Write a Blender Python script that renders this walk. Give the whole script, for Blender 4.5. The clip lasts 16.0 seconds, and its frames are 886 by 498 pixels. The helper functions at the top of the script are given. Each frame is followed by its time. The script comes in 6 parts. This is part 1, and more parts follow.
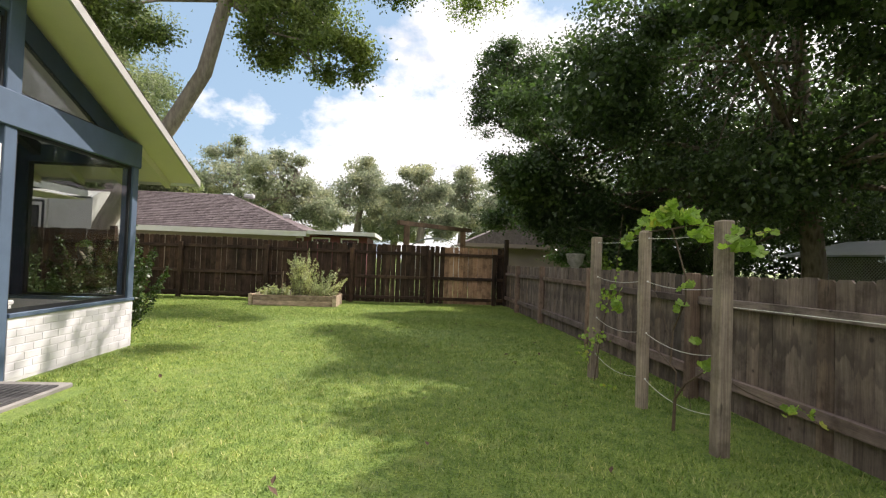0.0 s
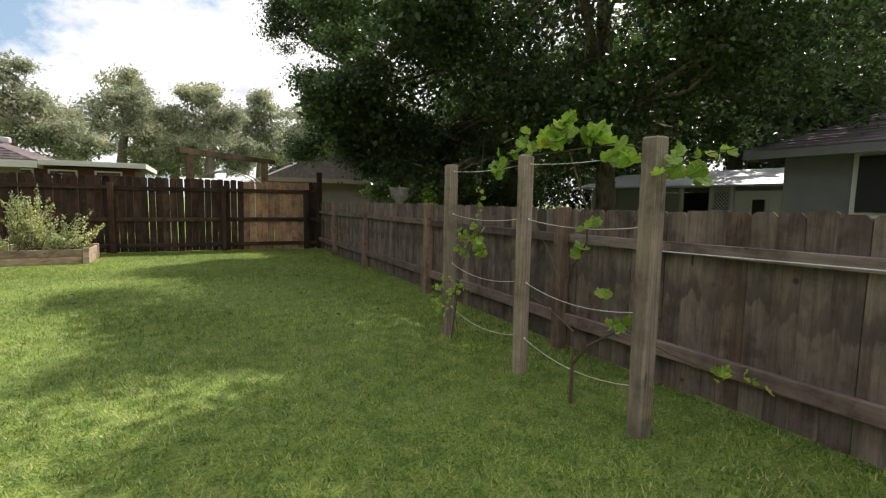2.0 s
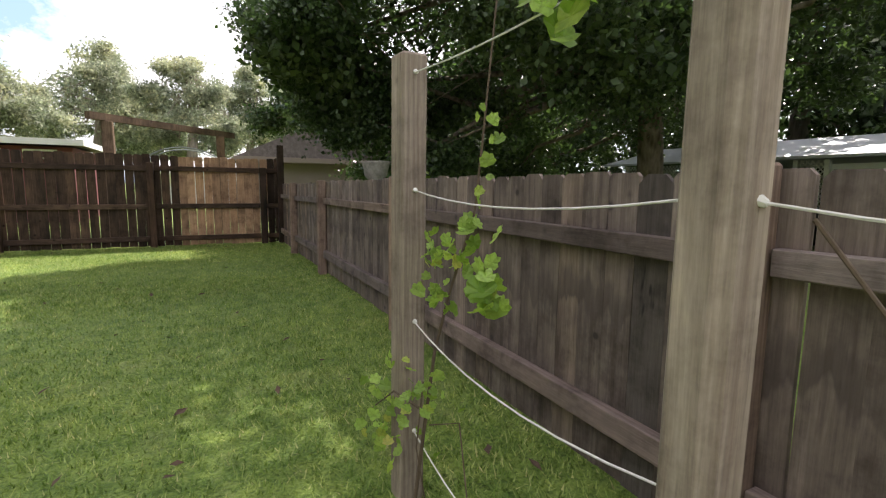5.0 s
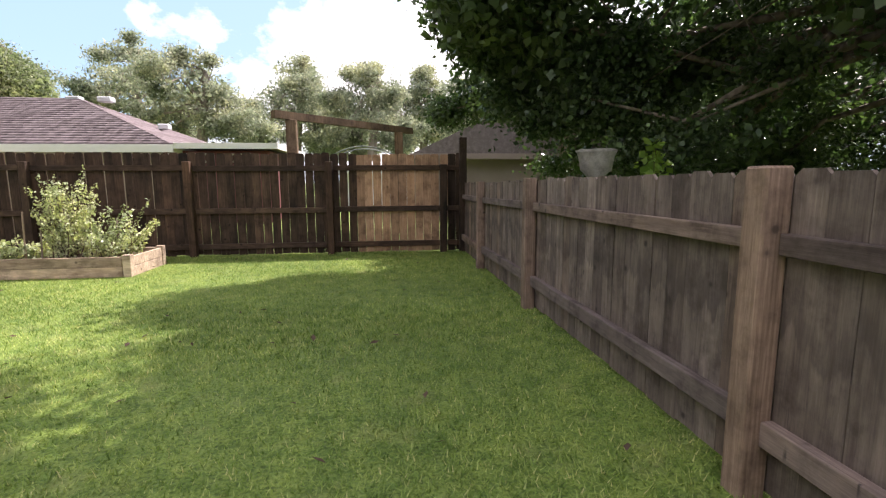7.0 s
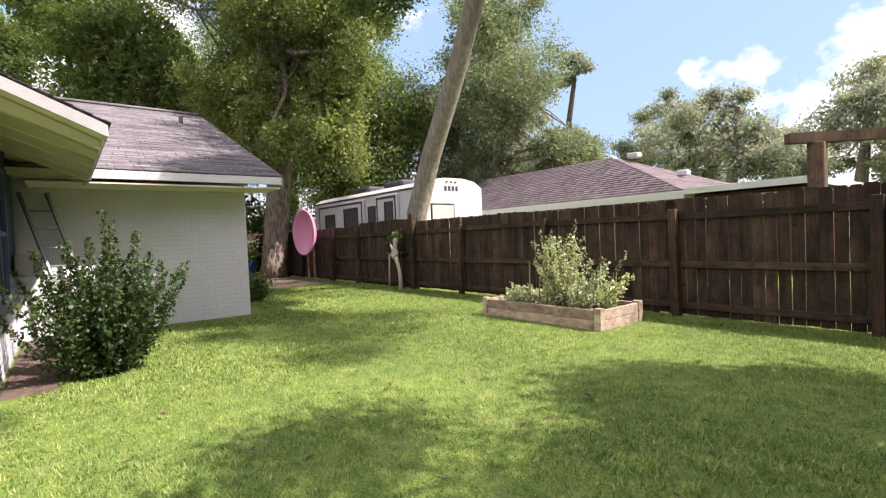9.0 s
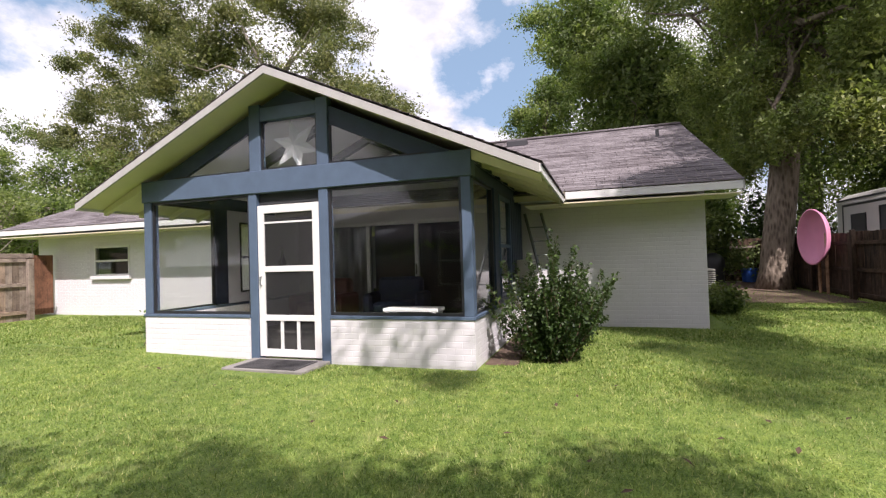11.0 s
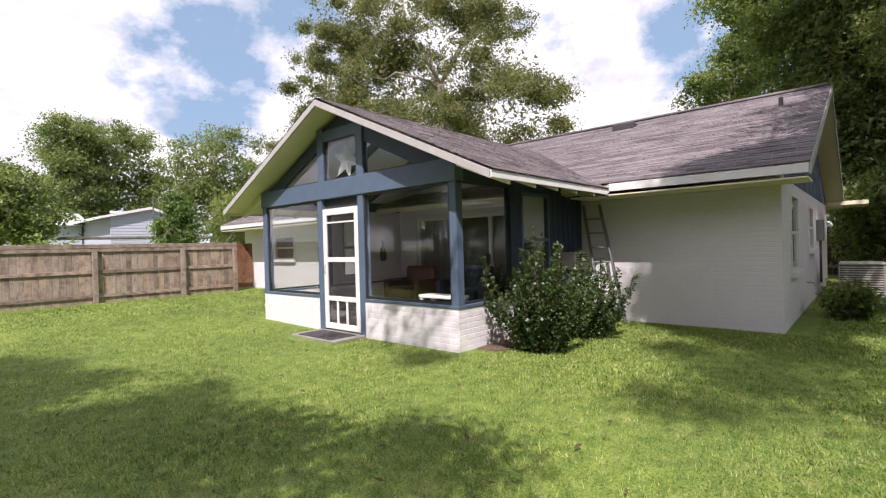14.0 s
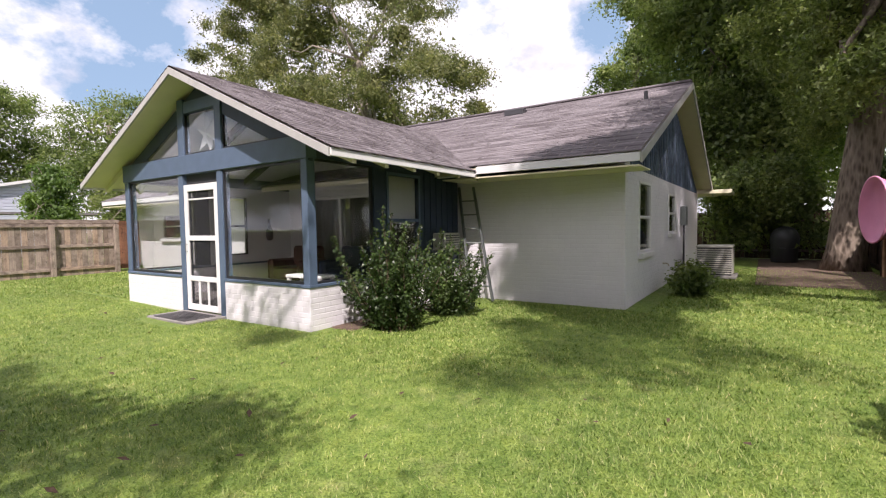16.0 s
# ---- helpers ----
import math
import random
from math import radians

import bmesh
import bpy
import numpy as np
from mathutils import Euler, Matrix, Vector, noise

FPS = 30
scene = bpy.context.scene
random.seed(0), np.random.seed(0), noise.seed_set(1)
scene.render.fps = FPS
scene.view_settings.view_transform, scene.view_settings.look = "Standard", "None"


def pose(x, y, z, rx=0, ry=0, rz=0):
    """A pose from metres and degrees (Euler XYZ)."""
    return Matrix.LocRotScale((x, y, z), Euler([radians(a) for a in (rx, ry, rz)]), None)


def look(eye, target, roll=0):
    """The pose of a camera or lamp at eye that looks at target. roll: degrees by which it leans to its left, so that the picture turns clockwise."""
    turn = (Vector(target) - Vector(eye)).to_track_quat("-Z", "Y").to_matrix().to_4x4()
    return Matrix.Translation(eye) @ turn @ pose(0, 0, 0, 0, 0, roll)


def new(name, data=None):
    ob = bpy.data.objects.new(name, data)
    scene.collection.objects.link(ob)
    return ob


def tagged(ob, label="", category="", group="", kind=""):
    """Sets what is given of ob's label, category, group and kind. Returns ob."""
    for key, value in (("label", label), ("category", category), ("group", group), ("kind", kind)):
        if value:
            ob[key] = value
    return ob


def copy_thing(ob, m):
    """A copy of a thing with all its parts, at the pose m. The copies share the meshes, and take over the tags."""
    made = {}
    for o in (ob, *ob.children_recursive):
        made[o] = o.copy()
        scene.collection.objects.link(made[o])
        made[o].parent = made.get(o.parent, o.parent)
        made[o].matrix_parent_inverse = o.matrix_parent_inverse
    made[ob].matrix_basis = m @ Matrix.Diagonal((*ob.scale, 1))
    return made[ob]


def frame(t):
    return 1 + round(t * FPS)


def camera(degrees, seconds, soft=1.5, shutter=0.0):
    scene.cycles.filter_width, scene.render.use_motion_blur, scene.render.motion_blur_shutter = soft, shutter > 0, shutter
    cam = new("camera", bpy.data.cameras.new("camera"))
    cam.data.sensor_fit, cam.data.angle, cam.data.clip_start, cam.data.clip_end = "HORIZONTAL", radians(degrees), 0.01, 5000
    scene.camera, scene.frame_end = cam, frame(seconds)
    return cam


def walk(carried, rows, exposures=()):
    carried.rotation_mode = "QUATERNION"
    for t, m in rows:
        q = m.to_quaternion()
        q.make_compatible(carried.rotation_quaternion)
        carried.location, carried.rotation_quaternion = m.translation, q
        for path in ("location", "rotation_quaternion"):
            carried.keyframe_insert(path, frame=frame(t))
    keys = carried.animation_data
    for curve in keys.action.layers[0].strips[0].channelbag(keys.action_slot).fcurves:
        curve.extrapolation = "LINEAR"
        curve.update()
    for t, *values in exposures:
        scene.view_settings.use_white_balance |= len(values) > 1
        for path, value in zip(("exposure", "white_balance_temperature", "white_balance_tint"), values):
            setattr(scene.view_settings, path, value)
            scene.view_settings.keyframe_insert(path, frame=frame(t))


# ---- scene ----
cam = camera(85.4, 16.0, soft=1.25)
PATH = [
    (0, (-0.031, -0.327, 1.242), (0.102, 1.668, 1.288), 2.1),
    (0.5, (-0.201, -0.032, 1.233), (0.289, 1.907, 1.237), 2.0),
    (1, (-0.188, 0.312, 1.257), (0.552, 2.168, 1.17), 1.7),
    (1.5, (-0.144, 0.681, 1.257), (0.715, 2.48, 1.098), 1.7),
    (2, (-0.001, 1.036, 1.233), (0.9, 2.811, 1.035), 1.1),
    (2.5, (0.208, 1.401, 1.216), (1.116, 3.171, 1.009), 1.3),
    (3, (0.452, 1.752, 1.182), (1.362, 3.52, 0.972), 1.4),
    (3.2, (0.567, 1.882, 1.169), (1.481, 3.648, 0.957), 1.4),
    (5.3, (1.451, 3.674, 1.125), (2.299, 5.464, 0.854), 0.3),
    (5.5, (1.44, 3.868, 1.12), (2.241, 5.681, 0.85), 0.7),
    (6, (1.43, 4.372, 1.128), (2.084, 6.242, 0.855), 0.3),
    (6.5, (1.485, 4.878, 1.136), (1.944, 6.805, 0.861), -0.0),
    (7, (1.416, 5.344, 1.157), (1.654, 7.31, 0.88), -0.3),
    (7.5, (1.393, 5.73, 1.183), (1.274, 7.708, 0.914), -1.1),
    (8, (1.447, 6.093, 1.225), (0.792, 7.971, 1.014), -2.0),
    (8.5, (1.459, 6.406, 1.256), (0.352, 8.066, 1.119), -2.2),
    (9, (1.649, 6.625, 1.234), (0.084, 7.869, 1.185), -2.4),
    (9.5, (1.764, 6.884, 1.174), (-0.096, 7.62, 1.177), -2.4),
    (10, (1.796, 7.018, 1.181), (-0.186, 7.282, 1.222), -2.3),
    (10.2, (1.86, 7.091, 1.204), (-0.138, 7.155, 1.248), -2.1),
    (12.3, (1.799, 8.669, 1.432), (0.22, 7.441, 1.442), -2.0),
    (12.5, (1.709, 8.851, 1.435), (0.158, 7.59, 1.44), -2.0),
    (13, (1.539, 9.307, 1.446), (0.019, 8.007, 1.449), -1.9),
    (13.5, (1.438, 9.78, 1.452), (-0.068, 8.464, 1.444), -1.7),
    (14, (1.275, 10.185, 1.415), (-0.221, 8.857, 1.404), -1.6),
    (14.5, (1.154, 10.552, 1.407), (-0.338, 9.22, 1.394), -1.3),
    (15, (1.091, 10.86, 1.388), (-0.42, 9.549, 1.361), -1.1),
    (15.5, (0.954, 10.991, 1.371), (-0.615, 9.753, 1.307), -1.0),
    (16, (0.658, 11.068, 1.36), (-1.002, 9.957, 1.268), -0.9),
]
walk(cam,[(t, look(eye, target, roll)) for t, eye, target, roll in PATH],
     exposures=[(0.0, 0.62, 6590, 16), (1.0, 0.5, 6600, 15), (2.0, 0.48, 6570, 15), (3.2, 0.62, 6480, 17), (5.5, 1.12, 6420, 20), (7.0, 1.13, 6430, 23), (8.4, 1.08, 6400, 24), (9.0, 0.96, 6370, 24), (10.2, 0.62, 6310, 23), (12.3, 0.27, 6340, 23), (14.0, 0.42, 6370, 24), (16.0, 0.48, 6370, 24)])

# ---- world, sun, exposure ----
SUN_EL, SUN_AZ = 50.0, 35.0   # degrees; azimuth from +x towards +y
sun_dir = Vector((math.cos(radians(SUN_EL)) * math.cos(radians(SUN_AZ)), math.cos(radians(SUN_EL)) * math.sin(radians(SUN_AZ)), math.sin(radians(SUN_EL))))
sun = new("sun", bpy.data.lights.new("sun", "SUN"))
sun.data.energy, sun.data.angle, sun.data.color = 5.0, radians(0.6), (1.0, 0.945, 0.855)
sun.matrix_world = look(sun_dir * 60, (0, 0, 0))

world = bpy.data.worlds.new("sky")
scene.world = world
world.use_nodes = True
wn, wl = world.node_tree.nodes, world.node_tree.links
bg = wn["Background"]
bg.inputs["Strength"].default_value = 0.057
sky = wn.new("ShaderNodeTexSky")
sky.sky_type, sky.sun_disc = "NISHITA", False
sky.sun_elevation, sky.sun_rotation = radians(SUN_EL), radians(90 - SUN_AZ)
sky.dust_density, sky.ozone_density = 1.6, 1.0


def heading(az, el):
    return (math.cos(radians(el)) * math.cos(radians(az)), math.cos(radians(el)) * math.sin(radians(az)), math.sin(radians(el)))


def world_maths(op, a, b=0.0):
    nd = wn.new("ShaderNodeMath")
    nd.operation = op
    nd.inputs[2].default_value = -0.36
    for i, v in enumerate((a, b)):
        if hasattr(v, "links"):
            wl.new(v, nd.inputs[i])
        else:
            nd.inputs[i].default_value = v
    return nd.outputs[0]


def world_noise(scale, detail, rough, stretch, shift):
    mp, nd = wn.new("ShaderNodeMapping"), wn.new("ShaderNodeTexNoise")
    mp.inputs["Scale"].default_value, mp.inputs["Location"].default_value = (1.0, 1.0, stretch), shift
    nd.inputs["Scale"].default_value, nd.inputs["Detail"].default_value, nd.inputs["Roughness"].default_value = scale, detail, rough
    wl.new(wtc.outputs["Generated"], mp.inputs["Vector"])
    wl.new(mp.outputs["Vector"], nd.inputs["Vector"])
    return nd.outputs["Fac"]


def world_ramp(fac, stops):
    nd = wn.new("ShaderNodeValToRGB")
    for el, (at, c) in zip(nd.color_ramp.elements, stops):
        el.position, el.color = at, (*c, 1)
    wl.new(fac, nd.inputs["Fac"])
    return nd.outputs["Color"]


# fair-weather cumulus: broken cover, with clear sky in a few headings (azimuth, elevation, inner and outer radius, depth)
wtc = wn.new("ShaderNodeTexCoord")
cover = world_maths("MULTIPLY_ADD", world_noise(3.4, 9.0, 0.6, 1.5, (0.35, 0.1, 0.0)), 2.0)
for az, el, inner, outer, depth in ((128, 24, 12, 30, 0.5), (190, 22.5, 2, 11, 0.42), (249, 18.5, 1, 9, 0.34), (104, 30, 5, 20, 0.3)):
    dot = wn.new("ShaderNodeVectorMath")
    dot.operation = "DOT_PRODUCT"
    dot.inputs[1].default_value = heading(az, el)
    wl.new(wtc.outputs["Generated"], dot.inputs[0])
    clear = wn.new("ShaderNodeMapRange")
    clear.interpolation_type = "SMOOTHSTEP"
    clear.inputs["From Min"].default_value, clear.inputs["From Max"].default_value = math.cos(radians(outer)), math.cos(radians(inner))
    clear.inputs["To Max"].default_value = depth
    wl.new(dot.outputs["Value"], clear.inputs["Value"])
    cover = world_maths("SUBTRACT", cover, clear.outputs["Result"])
cloud = world_ramp(cover, [(0.36, (0, 0, 0)), (0.58, (1, 1, 1))])
shade = world_ramp(world_noise(5.5, 6.0, 0.6, 1.9, (1.7, 0.4, 0.2)), [(0.34, (10.4, 10.8, 11.4)), (0.56, (16.6, 16.5, 16.4))])
wmix = wn.new("ShaderNodeMix")
wmix.data_type = "RGBA"
wl.new(cloud, wmix.inputs["Factor"])
veil = wn.new("ShaderNodeMix")      # thin haze that lightens the clear sky
veil.data_type = "RGBA"
veil.inputs["Factor"].default_value = 0.42
veil.inputs["B"].default_value = (8.6, 13.0, 16.8, 1)
wl.new(sky.outputs["Color"], veil.inputs["A"])
wl.new(veil.outputs["Result"], wmix.inputs["A"])
wl.new(shade, wmix.inputs["B"])
wl.new(wmix.outputs["Result"], bg.inputs["Color"])


# ---- materials ----
class Nodes:
    """A short way to write node materials."""

    def __init__(self, name):
        self.mat = bpy.data.materials.new(name)
        self.mat.use_nodes = True
        self.n, self.l = self.mat.node_tree.nodes, self.mat.node_tree.links
        self.bsdf = self.n["Principled BSDF"]

    def node(self, kind, **sets):
        nd = self.n.new("ShaderNode" + kind)
        for key, value in sets.items():
            nd.inputs[key.replace("_", " ")].default_value = value
        return nd

    def link(self, a, b):
        self.l.new(a, b)

    def coords(self, scale=(1, 1, 1), shift=True):
        tc, mp = self.node("TexCoord"), self.node("Mapping", Scale=scale)
        src = tc.outputs["Object"]
        if shift:
            info = self.node("ObjectInfo")
            mul, add = self.n.new("ShaderNodeVectorMath"), self.n.new("ShaderNodeVectorMath")
            mul.operation = "MULTIPLY"
            mul.inputs[1].default_value = (31.0, 17.0, 23.0)
            self.link(info.outputs["Random"], mul.inputs[0])
            self.link(src, add.inputs[0])
            self.link(mul.outputs[0], add.inputs[1])
            src = add.outputs[0]
        self.link(src, mp.inputs["Vector"])
        return mp.outputs["Vector"]

    def noise(self, vec, scale, detail=4.0, rough=0.6):
        nd = self.node("TexNoise", Scale=scale, Detail=detail, Roughness=rough)
        self.link(vec, nd.inputs["Vector"])
        return nd.outputs["Fac"]

    def ramp(self, fac, stops):
        nd = self.node("ValToRGB")
        els = nd.color_ramp.elements
        while len(els) < len(stops):
            els.new(0.5)
        for el, (p, c) in zip(els, stops):
            el.position, el.color = p, (*c, 1) if len(c) == 3 else c
        self.link(fac, nd.inputs["Fac"])
        return nd.outputs["Color"]

    def mix(self, fac, a, b, mode="MIX"):
        nd = self.node("Mix")
        nd.data_type, nd.blend_type = "RGBA", mode
        for val, key in ((fac, "Factor"), (a, "A"), (b, "B")):
            if hasattr(val, "links"):
                self.link(val, nd.inputs[key])
            elif key == "Factor":
                nd.inputs[key].default_value = val
            else:
                nd.inputs[key].default_value = (*val, 1)
        return nd.outputs["Result"]

    def bump(self, height, strength, distance=0.01):
        nd = self.node("Bump", Strength=strength, Distance=distance)
        self.link(height, nd.inputs["Height"])
        self.link(nd.outputs["Normal"], self.bsdf.inputs["Normal"])

    def done(self, colour, rough=0.8, metal=0.0, spec=0.5):
        if hasattr(colour, "links"):
            self.link(colour, self.bsdf.inputs["Base Color"])
        else:
            self.bsdf.inputs["Base Color"].default_value = (*colour, 1)
        self.bsdf.inputs["Roughness"].default_value = rough
        self.bsdf.inputs["Metallic"].default_value = metal
        self.bsdf.inputs["Specular IOR Level"].default_value = spec
        return self.mat


def scaled(c, k):
    return tuple(min(1.0, v * k) for v in c)


def plain(name, base, rough=0.6, vary=0.15, scale=6.0, bump=0.15, metal=0.0, fine=90.0):
    m = Nodes(name)
    v = m.coords()
    big, small = m.noise(v, scale), m.noise(v, fine, 2)
    col = m.ramp(big, [(0.3, scaled(base, 1 - vary)), (0.7, scaled(base, 1 + vary))])
    col = m.mix(0.35, col, m.ramp(small, [(0.35, scaled(base, 1 - vary)), (0.65, scaled(base, 1 + vary * 0.6))]))
    m.bump(small, bump, 0.004)
    return m.done(col, rough, metal)


def wood(name, light, dark, stain, stained=0.5, along=2, rough=0.85, knots=True, drip=None):
    """Weathered timber: grain along one axis, each piece its own tone, damp stains and knots."""
    m = Nodes(name)
    sc = [22.0, 22.0, 22.0]
    sc[along] = 1.2
    v = m.coords(tuple(sc))
    v2 = m.coords((1, 1, 1))
    grain = m.noise(v, 1.6, 6, 0.65)
    col = m.ramp(grain, [(0.25, dark), (0.5, scaled(light, 0.8)), (0.75, light)])
    fine = m.noise(m.coords(tuple(6.0 * a for a in sc)), 1.3, 3, 0.7)
    col = m.mix(0.7, col, m.ramp(fine, [(0.3, (0.68, 0.66, 0.64)), (0.7, (1.14, 1.13, 1.12))]), "MULTIPLY")
    wv = m.node("TexWave", Scale=1.0, Distortion=7.0, Detail=3.0, Detail_Scale=1.2)
    scw = [16.0, 16.0, 16.0]
    scw[along] = 1.1
    m.link(m.coords(tuple(scw)), wv.inputs["Vector"])
    col = m.mix(0.4, col, m.ramp(wv.outputs["Fac"], [(0.2, (0.62, 0.58, 0.55)), (0.7, (1.12, 1.1, 1.08))]), "MULTIPLY")
    info = m.node("ObjectInfo")
    tone = m.ramp(info.outputs["Random"], [(0.0, (0.72, 0.7, 0.68)), (0.4, (0.95, 0.94, 0.92)), (0.75, (1.14, 1.13, 1.1)), (0.93, (1.08, 0.97, 0.85)), (1.0, (0.55, 0.52, 0.5))])
    col = m.mix(1.0, col, tone, "MULTIPLY")
    sc3 = [3.0, 3.0, 3.0]
    sc3[along] = 0.7
    patch = m.noise(m.coords(tuple(sc3)), 1.0, 5, 0.6)
    col = m.mix(m.ramp(patch, [(0.5 - 0.12 * stained, (0, 0, 0)), (0.69, (stained, stained, stained))]), col, stain)
    blotch = m.noise(m.coords((4.0, 4.0, 4.0)), 1.0, 6, 0.68)
    col = m.mix(1.0, col, m.ramp(blotch, [(0.36, (0.58, 0.56, 0.55)), (0.5, (0.97, 0.96, 0.95)), (0.66, (1.2, 1.18, 1.14))]), "MULTIPLY")
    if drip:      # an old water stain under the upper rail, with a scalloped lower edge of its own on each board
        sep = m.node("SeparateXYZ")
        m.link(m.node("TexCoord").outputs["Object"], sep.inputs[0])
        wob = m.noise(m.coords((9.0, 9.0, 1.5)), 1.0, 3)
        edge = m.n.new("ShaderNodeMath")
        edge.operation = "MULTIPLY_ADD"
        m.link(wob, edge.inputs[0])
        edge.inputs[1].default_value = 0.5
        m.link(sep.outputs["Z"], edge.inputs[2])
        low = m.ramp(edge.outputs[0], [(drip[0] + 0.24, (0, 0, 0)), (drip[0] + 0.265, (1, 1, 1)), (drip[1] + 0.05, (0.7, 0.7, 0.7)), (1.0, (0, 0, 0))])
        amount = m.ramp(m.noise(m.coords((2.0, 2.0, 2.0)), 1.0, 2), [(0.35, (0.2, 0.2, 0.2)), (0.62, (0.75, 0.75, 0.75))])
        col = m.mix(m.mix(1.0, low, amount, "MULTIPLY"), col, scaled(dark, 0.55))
    if knots:
        streak = m.noise(m.coords((14.0, 14.0, 3.0)), 1.0, 3)
        col = m.mix(m.ramp(streak, [(0.69, (0, 0, 0)), (0.74, (0.85, 0.85, 0.85))]), col, scaled(dark, 0.3))
        vo = m.node("TexVoronoi", Scale=5.5)
        m.link(v2, vo.inputs["Vector"])
        spot = m.ramp(vo.outputs["Distance"], [(0.06, (0.9, 0.9, 0.9)), (0.1, (0.25, 0.25, 0.25)), (0.15, (0, 0, 0))])
        col = m.mix(spot, col, scaled(dark, 0.35))
    m.bump(m.mix(0.5, grain, fine), 0.7, 0.004)
    return m.done(col, rough, spec=0.25)


def leafy(name, low, high, trans=0.35, rough=0.5, tint=(1.3, 1.45, 0.6), by_piece=False):
    m = Nodes(name)
    if by_piece:      # each leaf is an object: a tone of its own, a few turning yellow, and paler veins
        col = m.ramp(m.node("ObjectInfo").outputs["Random"], [(0.0, low), (0.6, high), (0.85, scaled(high, 1.25)), (1.0, (0.52, 0.47, 0.13))])
        col = m.mix(m.ramp(m.noise(m.coords((1, 1, 1)), 5.0, 4), [(0.45, (0, 0, 0)), (0.7, (0.6, 0.6, 0.6))]), col, scaled(low, 0.8))
    else:
        col = m.ramp(m.node("NewGeometry").outputs["Random Per Island"], [(0.0, scaled(low, 1.1)), (0.65, high), (1.0, scaled(high, 1.3))])
        drift = m.noise(m.coords((1, 1, 1)), 0.7, 4, 0.65)
        col = m.mix(1.0, col, m.ramp(drift, [(0.34, (0.6, 0.68, 0.6)), (0.5, (1.0, 1.0, 1.0)), (0.66, (1.38, 1.26, 1.1))]), "MULTIPLY")
    out = m.n["Material Output"]
    tr, mx = m.node("BsdfTranslucent"), m.node("MixShader", Fac=trans)
    m.link(m.mix(1.0, col, tint, "MULTIPLY"), tr.inputs["Color"])
    m.link(m.bsdf.outputs[0], mx.inputs[1])
    m.link(tr.outputs[0], mx.inputs[2])
    m.link(mx.outputs[0], out.inputs["Surface"])
    return m.done(col, rough, spec=0.4)


def bark_mat(name, light, dark, ridges=1.0):
    m = Nodes(name)
    v = m.coords((1, 1, 0.28), False)
    vo = m.node("TexVoronoi", Scale=11.0)
    m.link(v, vo.inputs["Vector"])
    n1 = m.noise(v, 7.0, 6)
    col = m.mix(m.ramp(vo.outputs["Distance"], [(0.15, (1 - ridges,) * 3), (0.6, (1, 1, 1))]), dark, light)
    col = m.mix(m.ramp(n1, [(0.4, (0, 0, 0)), (0.7, (0.7, 0.7, 0.7))]), col, scaled(light, 0.6))
    streak = m.noise(m.coords((3, 3, 0.5), False), 5.0, 5, 0.7)
    col = m.mix(1.0, col, m.ramp(streak, [(0.35, (0.72, 0.7, 0.68)), (0.65, (1.15, 1.14, 1.12))]), "MULTIPLY")
    m.bump(vo.outputs["Distance"], 0.9 * ridges, 0.03)
    return m.done(col, 0.95, spec=0.2)


def lawn_mat(name, blades=False):
    m = Nodes(name)
    v = m.coords((1, 1, 1), False)
    big, mid, small = m.noise(v, 0.45, 3), m.noise(v, 3.0, 4), m.noise(v, 55.0, 3)
    if blades:
        geo = m.node("NewGeometry")
        col = m.ramp(geo.outputs["Random Per Island"], [(0.0, (0.105, 0.165, 0.022)), (0.5, (0.265, 0.362, 0.097)), (0.88, (0.43, 0.49, 0.185)), (1.0, (0.62, 0.56, 0.32))])
    else:
        col = m.ramp(small, [(0.3, (0.075, 0.122, 0.016)), (0.5, (0.18, 0.258, 0.048)), (0.75, (0.3, 0.375, 0.092))])
        m.bump(small, 0.9, 0.03)
    col = m.mix(m.ramp(mid, [(0.55, (0, 0, 0)), (0.8, (0.4, 0.4, 0.4))]), col, (0.46, 0.42, 0.22))
    col = m.mix(1.0, col, m.ramp(big, [(0.35, (0.82, 0.86, 0.8)), (0.65, (1.12, 1.1, 1.05))]), "MULTIPLY")
    col = m.mix(1.0, col, m.ramp(m.noise(v, 6.5, 3, 0.7), [(0.36, (0.66, 0.76, 0.62)), (0.55, (1.02, 1.02, 1.0)), (0.7, (1.16, 1.1, 1.02))]), "MULTIPLY")
    if blades:
        out = m.n["Material Output"]
        tr, mx = m.node("BsdfTranslucent"), m.node("MixShader", Fac=0.4)
        m.link(m.mix(1.0, col, (1.02, 1.06, 0.72), "MULTIPLY"), tr.inputs["Color"])
        m.link(m.bsdf.outputs[0], mx.inputs[1])
        m.link(tr.outputs[0], mx.inputs[2])
        m.link(mx.outputs[0], out.inputs["Surface"])
    return m.done(col, 0.65, spec=0.35)


